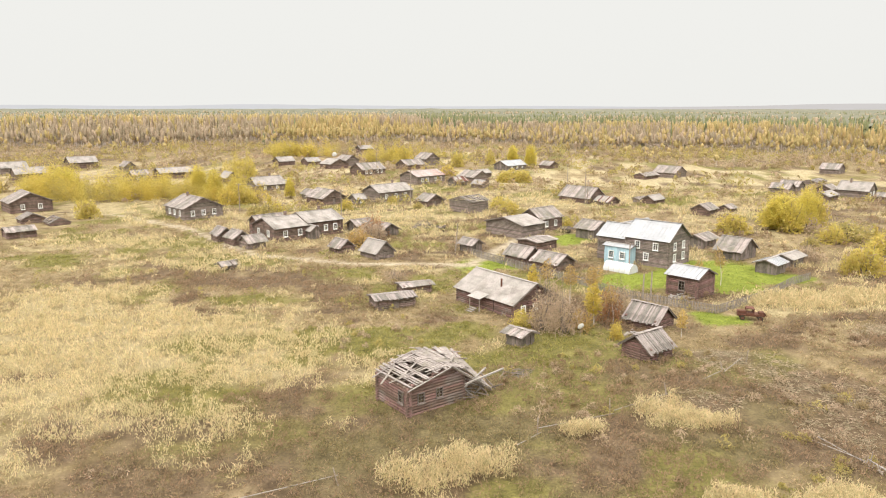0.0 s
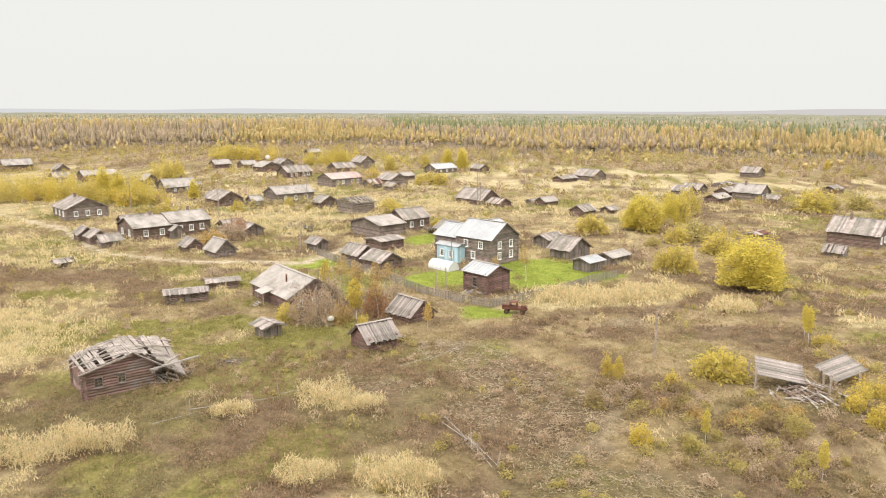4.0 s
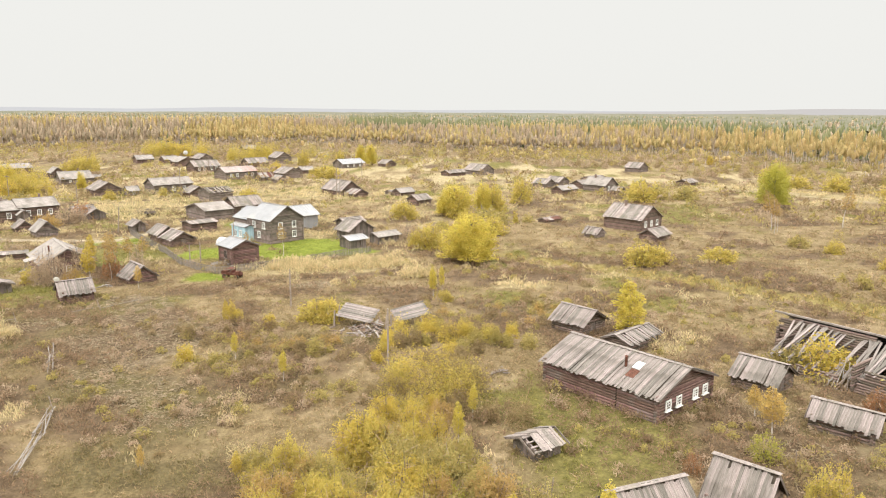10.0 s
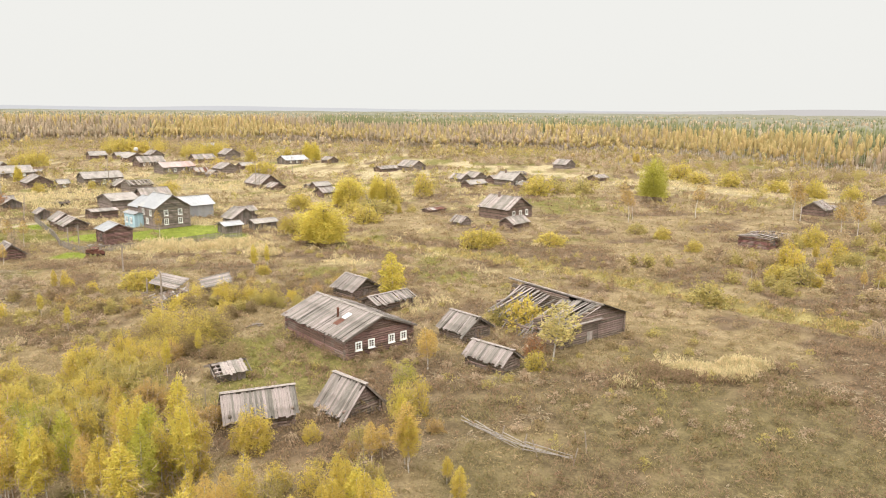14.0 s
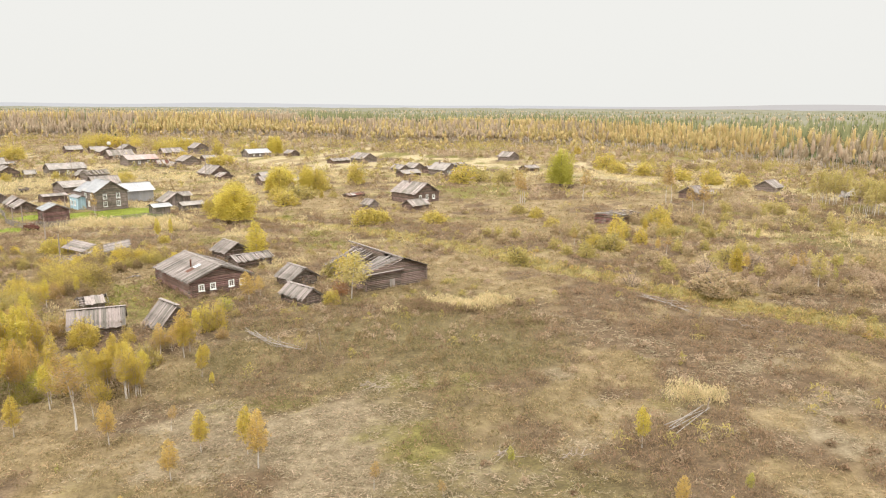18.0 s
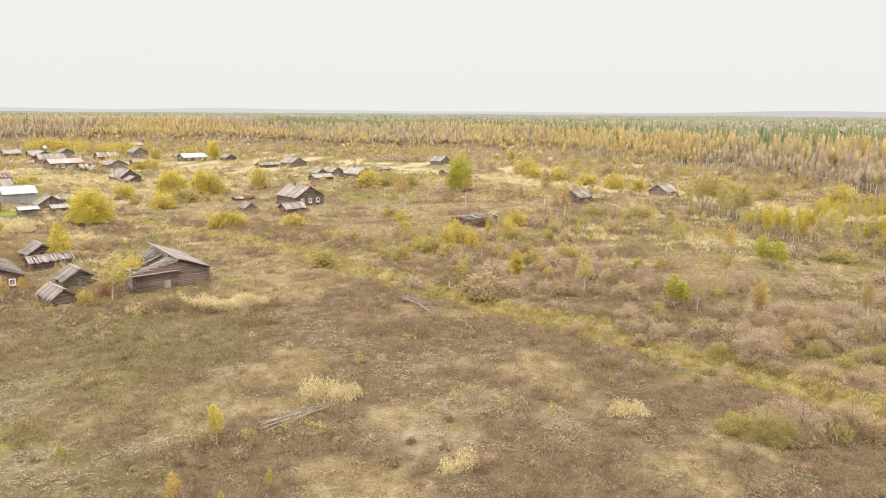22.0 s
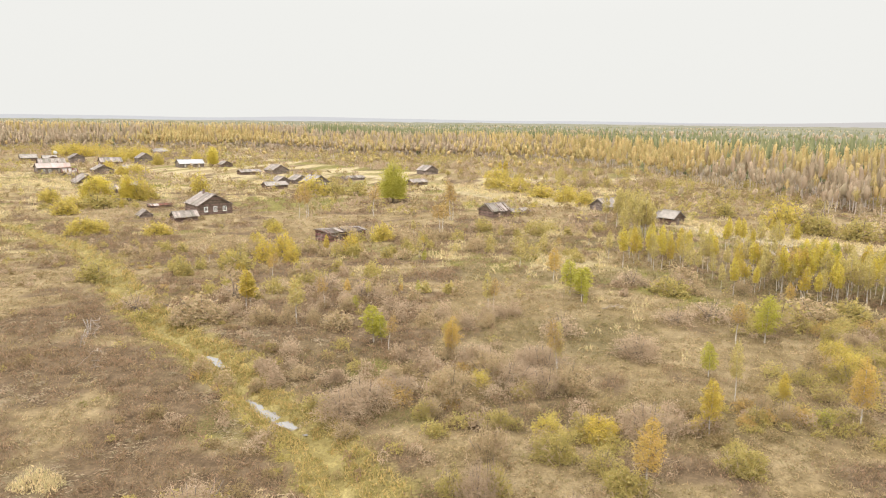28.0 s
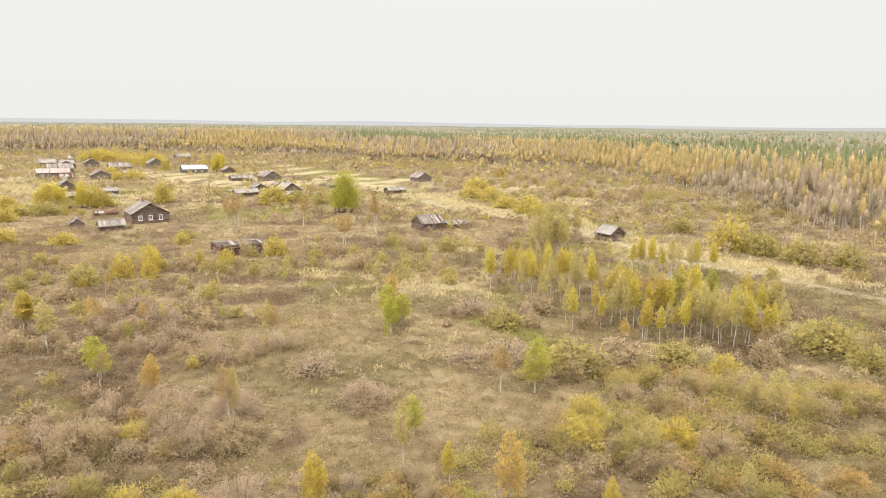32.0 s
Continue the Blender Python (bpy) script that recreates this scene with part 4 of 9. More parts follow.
def make_birch(seed, material, label, leaves=650, bare=0.35, spread=0.19, stems=1, coarse=False):
    """A birch ten metres high, to be scaled."""
    rng = np.random.default_rng(seed)
    e = thing("birch", 0, 0, 0, label, "tree", z=-400)
    centres, sizes, lines = [], [], []
    for s in range(stems):
        trunk = Shape()
        lean = rng.normal(0, 0.35 if stems == 1 else 0.9, 2)
        foot = rng.normal(0, 0.3 if stems > 1 else 0, 2)
        top = 10 * (1 if s == 0 else rng.uniform(0.7, 0.95))
        path = [Vector((foot[0] + lean[0] * k * k + 0.08 * math.sin(k * 7 + seed), foot[1] + lean[1] * k * k, top * k - 0.2)) for k in np.linspace(0, 1, 7)]
        lines.append(path)
        trunk.tube(path, [0.095 * (1 - k / 6.5) for k in range(7)])
        part("trunk", trunk, BARK, e)
        limbs = Shape()
        for k in np.linspace(bare, 0.98, 17 if stems == 1 else 10):
            i = min(int(k * 6), 5)
            root = path[i].lerp(path[i + 1], k * 6 - i)
            a, r = rng.uniform(0, 6.283), 10 * spread * (0.3 + 0.85 * math.sin(math.pi * min(1, (k - bare) / (1 - bare) * 0.72 + 0.27))) * rng.uniform(0.6, 1.05)
            end = root + Vector((math.cos(a) * r, math.sin(a) * r, r * rng.uniform(0.3, 1.0)))
            limbs.rod(root, end, 0.035, 0.01, 3, False)
            for q in (0.5, 0.9):
                centres.append(root.lerp(end, q) + Vector(rng.normal(0, 0.15, 3)))
                sizes.append(0.45 + r * 0.36)
        tagged(part("limb_growth", limbs, TWIG, e), kind="stuff")
    k = 1 if stems == 1 else 2
    low = [i for i, c in enumerate(centres) if c[2] < 10 * (bare + 0.42)]
    for s in range(stems):
        line = lines[s]
        sprays(teardrop(int(leaves * (1.8 if coarse else 4.6) * (1 if stems == 1 else 0.6)), line[-1].z * (bare + 0.05), line[-1].z * 1.01, spread * 11.0, lambda k, line=line: (np.interp(k, np.linspace(0, 1, 7), [p.x for p in line]), np.interp(k, np.linspace(0, 1, 7), [p.y for p in line])), seed + s * 2.0, rng), 0.165 if coarse else 0.10, rng, material, e, "crown")
    leaf_part([centres[i] - Vector((0, 0, 0.9)) for i in low], [sizes[i] * 1.35 for i in low], (40 if coarse else 220) * k, 0.45, rng, MAUVE, e, "twig_haze", 1.2, 0.07 if not coarse else 0.13)
    return e


def make_bush(seed, material, label, n=700, name="shrub", high=1.0, lobes=11, size=0.085, twigs=14, coarse=False):
    """A shrub about two metres across and high times one and a half metres, to be scaled."""
    rng = np.random.default_rng(seed)
    e = thing(name, 0, 0, 0, label, "shrub", z=-400)
    centres, sizes = [], []
    for _ in range(lobes * 3):
        a, r = rng.uniform(0, 6.283), rng.uniform(0, 1) ** 0.6
        z = high * (1.35 - 0.85 * r * r) * rng.uniform(0.2, 1.0) ** 0.6
        r *= 0.95 * (0.75 + 0.3 * math.sin(3 * a + seed))
        centres.append((math.cos(a) * r, math.sin(a) * r, z))
        sizes.append(rng.uniform(0.34, 0.6))
    stems = Shape()
    for i in range(twigs):
        c = Vector(centres[i % len(centres)])
        stems.rod((rng.normal(0, 0.12), rng.normal(0, 0.12), -0.1), c + Vector(rng.normal(0, 0.2, 3)) + Vector((0, 0, 0.25)), 0.022, 0.006, 3, False)
    tagged(part("stem_growth", stems, TWIG, e), kind="stuff")
    bare = material is MAUVE
    sprays(dome(int(n * (1.5 if coarse else 2.8)), high, seed, rng), size * (0.8 if coarse else 0.52) * (1.7 if bare else 1), rng, material, e, "foliage", 0.2 if bare else 0.6)
    leaf_part([(c[0], c[1], c[2] * 0.72) for c in centres], sizes, 30 if coarse else 200, 0.22, rng, MAUVE, e, "twig_haze", 1.1, 0.1 if coarse else 0.06)
    return e


def make_round_tree(seed, material, label, n=2600):
    """A broad tree, eight metres high with a wide crown, to be scaled."""
    rng = np.random.default_rng(seed)
    e = thing("broad_tree", 0, 0, 0, label, "tree", z=-400)
    trunk, limbs = Shape(), Shape()
    trunk.tube([Vector((0, 0, -0.2)), Vector((0.1, 0.05, 3.2)), Vector((0.0, 0.1, 6.8))], [0.22, 0.13, 0.03], 7)
    centres, sizes = [], []
    for _ in range(30):
        a, k = rng.uniform(0, 6.283), rng.uniform(0, 1)
        z = 0.9 + 6.4 * k
        r = 2.7 * math.sin(math.pi * (0.16 + 0.78 * k)) * rng.uniform(0.55, 1.0)
        c = Vector((math.cos(a) * r, math.sin(a) * r, z))
        limbs.rod((0.05, 0.05, max(0.5, z - 1.4)), c, 0.05, 0.012, 3, False)
        centres.append(c)
        sizes.append(rng.uniform(0.7, 1.15))
    part("trunk", trunk, TWIG, e)
    tagged(part("limb_growth", limbs, TWIG, e), kind="stuff")
    shell = dome(int(n * 5.0), 1.0, seed, rng, 0.35)
    puffs = leaf_cloud(centres, [s * 1.1 for s in sizes], n // 2, 0.1, rng)[0].reshape(-1, 3, 3).mean(1)
    sprays(np.concatenate([shell * np.array([3.0, 3.0, 4.9]) + np.array([0, 0, 0.7]), puffs]), 0.105, rng, material, e, "crown")
    return e


def make_spruce(seed, label):
    """A spruce ten metres high, to be scaled."""
    rng = np.random.default_rng(seed)
    e = thing("spruce", 0, 0, 0, label, "tree", z=-400)
    trunk = Shape()
    trunk.rod((0, 0, -0.2), (0, 0, 9.8), 0.14, 0.02, 6, False)
    part("trunk", trunk, TWIG, e)
    b = Shape()
    for k in np.linspace(0.06, 0.98, 22):
        r = 1.75 * (1 - k) + 0.12
        for a in np.linspace(0, 6.283, 9)[:-1] + rng.uniform(0, 1):
            q = r * rng.uniform(0.75, 1.15)
            root, tip = Vector((0, 0, 10 * k)), Vector((math.cos(a) * q, math.sin(a) * q, 10 * k - q * 0.3))
            s = Vector((-math.sin(a), math.cos(a), 0)) * q * 0.3
            b.put([root, root.lerp(tip, 0.6) + s, tip, root.lerp(tip, 0.6) - s], [(0, 1, 2, 3)])
    part("crown", b, NEEDLE, e)
    return e


BIRCH_KINDS = (
    (GOLD, "young birch with golden autumn leaves and pale trunk", 900, 0.26, 0.155, 1), (YELLOW, "slender golden birch with a pale trunk", 700, 0.38, 0.14, 1),
    (AMBER, "birch with thinning amber leaves", 620, 0.28, 0.16, 1), (OCHRE, "nearly bare birch with a few ochre leaves", 260, 0.45, 0.15, 1),
    (YELLOW, "birch with lemon yellow leaves", 800, 0.28, 0.15, 1), (GREEN, "young birch that is still green", 700, 0.18, 0.17, 1),
    (GOLD, "clump of golden birches with pale trunks", 560, 0.4, 0.15, 3), (YELLOW, "dense golden birch with leaves down to the ground", 1500, 0.02, 0.2, 1),
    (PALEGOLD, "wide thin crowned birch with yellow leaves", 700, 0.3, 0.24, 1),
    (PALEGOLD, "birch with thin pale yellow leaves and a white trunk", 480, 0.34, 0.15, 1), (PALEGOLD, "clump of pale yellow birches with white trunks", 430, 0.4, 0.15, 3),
    (YGREEN, "young birch with yellow green leaves", 800, 0.2, 0.17, 1))
BUSH_KINDS = (
    (LEMON, "dense lemon yellow willow bush", 1000, 1.0, 0.085), (OLIVE, "olive green willow bush in meadow", 900, 0.9, 0.085), (OCHRE, "ochre shrub losing its leaves", 750, 0.8, 0.08),
    (MAUVE, "leafless mauve grey twiggy shrub", 800, 0.9, 0.06), (GOLD, "golden yellow shrub in the meadow", 900, 1.1, 0.085), (RUSSET, "russet shrub with thin twigs", 700, 1.0, 0.075),
    (GREEN, "small green bush in dry grass", 700, 1.0, 0.08), (BEIGE, "round willow shrub with faded beige leaves", 950, 0.9, 0.08))
BIRCHES, FAR_BIRCHES = ([make_birch(i, m, l, n, bare, sp, st, c) for i, (m, l, n, bare, sp, st) in enumerate(BIRCH_KINDS)] for c in (False, True))
BIG_BUSHES = [make_bush(60 + i, m, l, n * 3.2, high=h, size=s * 0.8) for i, (m, l, n, h, s) in enumerate(BUSH_KINDS)]
BUSHES, FAR_BUSHES = ([make_bush(20 + i, m, l, n, high=h, size=s, coarse=c) for i, (m, l, n, h, s) in enumerate(BUSH_KINDS)] for c in (False, True))
ROUND = [make_round_tree(40 + i, m, l) for i, (m, l) in enumerate(((YELLOW, "broad yellow tree standing alone"), (YGREEN, "broad yellow green tree")))]
SPRUCE = make_spruce(50, "young dark green spruce tree")
GROVE = random.Random(11)


def plant(model, x, y, s, wide=1.0):
    m = pose(x, y, lie(x, y), GROVE.uniform(-2, 2), GROVE.uniform(-2, 2), GROVE.uniform(0, 360)) @ Matrix.Diagonal((s * wide * GROVE.uniform(0.9, 1.1), s * wide, s, 1))
    t = copy_thing(model, m)
    t.matrix_basis = m
    return t


def remote(x, y):
    """Whether a place lies well beyond the strip that is passed closely."""
    return y > np.interp(x, [-60, 0, 60, 120, 210, 300], [38, 34, 12, -22, 2, 12]) + 36


def birch(x, y, high, which=0, wide=1.0):
    return plant((FAR_BIRCHES if remote(x, y) else BIRCHES)[which], x, y, high / 10, wide)


def bush(x, y, across, which=0, tall=1.0):
    t = plant((FAR_BUSHES if remote(x, y) else BIG_BUSHES if across > 3 else BUSHES)[which], x, y, across / 2)
    t.scale.z *= tall
    return t


def broad(x, y, high, which=0, wide=1.0):
    return plant(ROUND[which], x, y, high / 8, wide)


def spruce(x, y, high):
    return plant(SPRUCE, x, y, high / 10)


THICK, SCRUB = [], []


def in_glade(x, y):
    """Whether a place lies in the open grass beyond the creek."""
    return np.hypot((x - 189) / 12, (y - 33) / 21) < 1


def thicket(x, y, rx, ry, n, lo, hi, kinds):
    """Shrubs that stand close together."""
    for _ in range(n):
        a, r = GROVE.uniform(0, 6.283), GROVE.uniform(0, 1) ** 0.5
        px, py, size, which = x + rx * r * math.cos(a), y + ry * r * math.sin(a), GROVE.uniform(lo, hi), GROVE.choice(kinds)
        if py < np.interp(px, [-60, 0, 60, 120, 210, 300], [38, 34, 12, -22, 2, 12]) + 21:
            bush(px, py, size, which, GROVE.uniform(0.8, 1.25))
        else:
            THICK.append((px, py, size, which))


def scrub(x, y, rx, ry, n, lo, hi, kinds):
    """Low shrubs, kept for the joined growth."""
    for _ in range(n):
        a, r = GROVE.uniform(0, 6.283), GROVE.uniform(0, 1) ** 0.5
        row = (x + rx * r * math.cos(a), y + ry * r * math.sin(a), GROVE.uniform(lo, hi), GROVE.choice(kinds))
        if away(np.array([row[0]]), np.array([row[1]]), CREEK)[0] > 2.2 + row[2] * 0.5 and not in_glade(row[0], row[1]):
            SCRUB.append(row)


def grove(x, y, rx, ry, n, lo, hi, kinds, turn=0):
    """Birches that stand close together."""
    c, s = math.cos(radians(turn)), math.sin(radians(turn))
    for _ in range(n):
        a, r = GROVE.uniform(0, 6.283), GROVE.uniform(0, 1) ** 0.5
        u, v = rx * r * math.cos(a), ry * r * math.sin(a)
        birch(x + u * c - v * s, y + u * s + v * c, GROVE.uniform(lo, hi), GROVE.choice(kinds))


# ---- houses ----
def gaps(lo, hi, cuts):
    """What is left of a stretch when the openings are taken out."""
    left = [(lo, hi)]
    for a, b in cuts:
        left = [s for p, q in left for s in ((p, min(q, a)), (max(p, b), q)) if s[1] - s[0] > 0.12]
    return left


def window(parent, at, w, h, casing):
    """White casing, crossed sash and glass, in the plane of a wall whose middle is at."""
    tone_of = CASING if casing == "white" else PLANK
    f = Shape(at)
    c = 0.12 if casing == "white" else 0.08
    for u, v, sx, sz in ((-w / 2 - c / 2, 0, c, h + 2 * c), (w / 2 + c / 2, 0, c, h + 2 * c), (0, h / 2 + c / 2, w, c), (0, -h / 2 - c / 2, w, c)):
        f.box((u, 0.10, v), (sx, 0.07, sz))
    win = part("window", f, tone_of, parent)
    s = Shape(at)
    s.box((0, 0.075, 0), (0.045, 0.04, h))
    s.box((0, 0.075, h * 0.16), (w, 0.04, 0.045))
    s.box((0, 0.075, -h * 0.2), (w, 0.03, 0.03))
    part("sash", s, tone_of, win)
    p = Shape(at)
    p.box((0, 0.045, 0), (w, 0.012, h))
    part("pane", p, GLASS, win)
    l = Shape(at)
    l.box((0, 0.13, -h / 2 - c - 0.02), (w + 2 * c + 0.1, 0.22, 0.05))
    part("sill", l, tone_of, win)


def roof_slope(parent, L, W, H, rise, over, side, roof, near, ruin, rng):
    slope = math.atan2(rise, W / 2)
    S = (W / 2 + over) / math.cos(slope)
    x0, x1 = -L / 2 - over, L / 2 + over
    down = Vector((0, side * math.cos(slope), -math.sin(slope)))
    up = Vector((0, side * math.sin(slope), math.cos(slope)))
    top = Vector((0, 0, H + rise + 0.1))
    turn = Matrix((Vector((1, 0, 0)), down, up)).transposed()
    base = Shape()
    if ruin < 0.2:
        base.box(top + down * S / 2 - up * 0.03, (x1 - x0 - 0.1, S - 0.1, 0.03), turn)
    else:
        for k in (0.08, 0.36, 0.64, 0.92):
            base.rod(top + down * S * k - up * 0.08 + Vector((x0 + 0.2, 0, 0)), top + down * S * k - up * 0.08 + Vector((x1 - 0.2, 0, 0)), 0.07, 0.06, 6)
        for x in np.arange(-L / 2 + 0.1, L / 2, 1.3):
            base.rod(top - up * 0.2 + Vector((x, 0, 0)), top + down * S - up * 0.2 + Vector((x, 0, 0)), 0.06, 0.06, 5)
    tint = {"boards": BOARD, "slate": SLATE, "metal": METAL, "rust": RUSTY, "stripe": SLATE}[roof]
    if roof in ("boards", "stripe"):
        if near:
            holder = part("roof_slope", base, CHINK, parent)
            kinds = []
            for i in range(4):
                s, w = Shape(), rng.uniform(0.17, 0.22)
                n, bend = 4, rng.uniform(-0.03, 0.05)
                pts = []
                for j in range(n):
                    k = j / (n - 1)
                    z = bend * math.sin(k * 3.1)
                    q = w * (1 + rng.uniform(-0.08, 0.08)) / 2
                    pts += [(S * k, -q, z), (S * k, q, z), (S * k, q, z + 0.03), (S * k, -q, z + 0.03)]
                fs = [(3, 2, 1, 0), tuple(range(4 * n - 4, 4 * n))]
                for j in range(n - 1):
                    fs += [(4 * j + c, 4 * j + (c + 1) % 4, 4 * j + 4 + (c + 1) % 4, 4 * j + 4 + c) for c in range(4)]
                s.put(pts, fs)
                kinds.append(s.mesh("board", BOARD_PIECE))
            x = x0
            lay = Matrix((down, -Vector((side, 0, 0)) if False else up.cross(down), up)).transposed().to_4x4()
            while x < x1:
                if rng.random() > ruin:
                    slip = rng.uniform(-0.08, 0.24) + (rng.uniform(0, 0.7) if rng.random() < ruin else 0)
                    skew = radians(rng.uniform(-0.7, 0.7) + (rng.uniform(-9, 9) if rng.random() < ruin else 0))
                    lift = rng.uniform(0, 0.035) + (0.03 if rng.random() < 0.2 else 0)
                    m = Matrix.Translation(top + Vector((x, 0, 0)) + down * slip + up * lift) @ lay @ Matrix.Rotation(skew, 4, "Z") @ Matrix.Rotation(radians(rng.uniform(-0.6, 0.6)), 4, "Y")
                    piece("board", rng.choice(kinds), holder, m)
                x += rng.uniform(0.165, 0.20)
            return
        x, other = x0, Shape()
        while x < x1:
            w = rng.uniform(0.2, 0.34) if roof == "boards" else 0.42
            if rng.random() > ruin:
                slip, k = rng.uniform(-0.06, 0.15), rng.uniform(0.98, 1.03)
                t = turn @ Matrix.Rotation(radians(rng.uniform(-1, 1) + (rng.uniform(-8, 8) if rng.random() < ruin else 0)), 3, "Z")
                (other if roof == "stripe" and rng.random() < 0.5 else base).box(top + down * (S * k / 2 + slip) + up * rng.uniform(0.0, 0.05) + Vector((x + w / 2, 0, 0)), (w * 0.96, S * k, 0.035), t)
            x += w
        holder = tagged(part("roof_slope", base, tint, parent), kind="stuff")
        if other.v:
            tagged(part("dark_strip", other, RUST, holder, "dark rusty roof strips"), kind="stuff")
        return
    if roof == "slate":
        rows = max(1, round(S / 1.6))
        for r in range(rows):
            x = x0
            while x < x1 - 0.2:
                w = min(1.12, x1 - x)
                a, b = S * r / rows - 0.04, S * (r + 1) / rows + 0.05
                lift = 0.03 + rng.uniform(0, 0.02)
                pts, n = [], 10
                for i in range(n + 1):
                    z = lift + 0.03 * math.cos(i * math.pi)
                    for d, dz in ((a, 0.0), (b, 0.03)):
                        pts.append(top + down * d + up * (z + dz) + Vector((x + w * i / n, 0, 0)))
                base.put(pts, [(2 * i, 2 * i + 1, 2 * i + 3, 2 * i + 2) for i in range(n)])
                x += w
    else:
        x = x0
        while x < x1 - 0.1:
            w = min(0.62, x1 - x)
            base.box(top + down * S / 2 + up * rng.uniform(0.02, 0.03) + Vector((x + w / 2, 0, 0)), (w - 0.015, S, 0.015), turn)
            base.box(top + down * S / 2 + up * 0.05 + Vector((x + w, 0, 0)), (0.03, S, 0.05), turn)
            x += w
    tagged(part("roof_slope", base, tint, parent), kind="stuff")


def house(x, y, yaw, L, W, H, rise, roof="boards", wall="log", near=False, ruin=0.0, windows="", chimney=0, label="", kind="house", mat=None, casing="white", over=0.42, door="", patch=False):
    """Walls of logs or planks under a gabled roof; the ridge runs along the local x."""
    rng = random.Random(int(x * 31 + y * 17))
    H *= 0.8 if H < 2.65 else 0.9
    e = thing(kind if kind != "house" else "log_house", x, y, yaw, label, kind, "village houses" if kind == "house" else "village sheds")
    lengthwise = yaw > 90
    named = {"R": "g0" if lengthwise else "s0", "F": "s1" if lengthwise else "g0"}
    base_mat = mat or (LOG_DARK if rng.random() < 0.6 else LOG_GREY)
    if wall == "plank":
        base_mat = PLANK
    elif wall == "sheet":
        base_mat = METAL
    elif wall == "blue":
        base_mat = BLUE
    sides = {"s0": (pose(0, -W / 2, 0, 0, 0, 180), L, False), "s1": (pose(0, W / 2, 0), L, False), "g0": (pose(-L / 2, 0, 0, 0, 0, 90), W, True), "g1": (pose(L / 2, 0, 0, 0, 0, -90), W, True)}
    holes = {k: [] for k in sides}
    panes = []
    for token in windows.split():
        face, n, upper = named[token[0]], int(token[1]), token.endswith("u")
        span = sides[face][1]
        w, h = ((0.72, 1.15) if near else (0.66, 0.95)) if H > 2.0 else (0.5, 0.6)
        z = (H * 0.74 if upper else min(1.55, H * 0.55) if H < 4 else 1.45)
        for i in range(n):
            u = span * ((i + 0.5) / n - 0.5) * (0.86 if n > 1 else 1)
            if n == 4:
                u = span * (-0.36, -0.17, 0.14, 0.33)[i]
            holes[face].append((u - w / 2, u + w / 2, z - h / 2, z + h / 2))
            panes.append((face, u, z, w, h))
    if kind != "house" and wall != "brick" and H > 1.2:
        door = door or named["R"]
        holes[door].append((-0.42, 0.42, -0.2, min(1.5, H - 0.15)))
    for face, (m, span, gable) in sides.items():
        body, logs = Shape(m), []
        if wall in ("log",):
            c, i = 0.235, 0
            z = -0.3
            while True:
                zc = z + c / 2
                reach = span / 2 if zc < H else (span / 2) * (1 - (zc - H) / rise) if gable and rise > 0.1 else 0
                if (zc >= H and not gable) or reach < 0.25:
                    break
                if not (ruin > 0.3 and zc > H * 0.75 and rng.random() < ruin * 0.5):
                    low = zc < H
                    end = (0.24 if low else -0.02)
                    cuts = [(a, b) for a, b, lo, hi in holes[face] if lo - 0.02 < zc < hi + 0.02]
                    for a, b in gaps(-reach - end, reach + end, cuts):
                        r = c * rng.uniform(0.5, 0.56)
                        off = rng.uniform(-0.015, 0.015)
                        raise_ = 0.12 if gable and low else 0.0
                        if near:
                            logs.append((a, b, off, zc + raise_, r))
                        else:
                            body.rod((a, off, zc + raise_), (b, off, zc + raise_), r, r * 0.96, 6)
                        if near:
                            body.box(((max(a, -reach) + min(b, reach)) / 2, -0.03, zc), (min(b, reach) - max(a, -reach), 0.1, c))
                z += c
                i += 1
            holder = tagged(part("wall", body, CHINK if near else base_mat, e), kind="" if near else "stuff")
            shared = {}
            for a, b, off, zc, r in logs:
                key = round((b - a) * 2) / 2
                if key not in shared:
                    s, n = Shape(), 4
                    for j in range(n - 1):
                        s.rod((-0.5 + j / (n - 1), 0.012 * math.sin(j * 2.1), 0), (-0.5 + (j + 1) / (n - 1), 0.012 * math.sin(j * 2.1 + 2.1), 0), 0.125, 0.122, 7, j in (0, n - 2))
                    for q, p in enumerate(s.v):
                        s.v[q] = (p[0] * key, p[1], p[2])
                    shared[key] = s.mesh("log", LOG_PIECE_RED if mat is LOG_RED else LOG_PIECE, True)
                piece("log", shared[key], holder, m @ Matrix.Translation(((a + b) / 2, off, zc)) @ Matrix.Rotation(rng.choice((0, math.pi)), 4, "Z") @ Matrix.Diagonal(((b - a) / key, 1, r / 0.125, 1)))
        else:
            step = {"plank": 0.17, "sheet": 0.5, "blue": 0.16, "brick": 0.3}[wall]
            u = -span / 2
            while u < span / 2 - 0.02:
                w = min(step * rng.uniform(0.9, 1.1), span / 2 - u)
                uc = u + w / 2
                tall = H + (rise * (1 - abs(uc) / (span / 2)) if gable else 0)
                if ruin > 0.3:
                    tall *= rng.uniform(0.75, 1.0)
                cuts = [(lo, hi) for a, b, lo, hi in holes[face] if a - w / 2 < uc < b + w / 2]
                for lo, hi in gaps(-0.3, tall, cuts):
                    body.box((uc, rng.uniform(-0.012, 0.012), (lo + hi) / 2), (w - 0.012, 0.05, hi - lo))
                u += w
            tagged(part("wall", body, base_mat, e), kind="stuff")
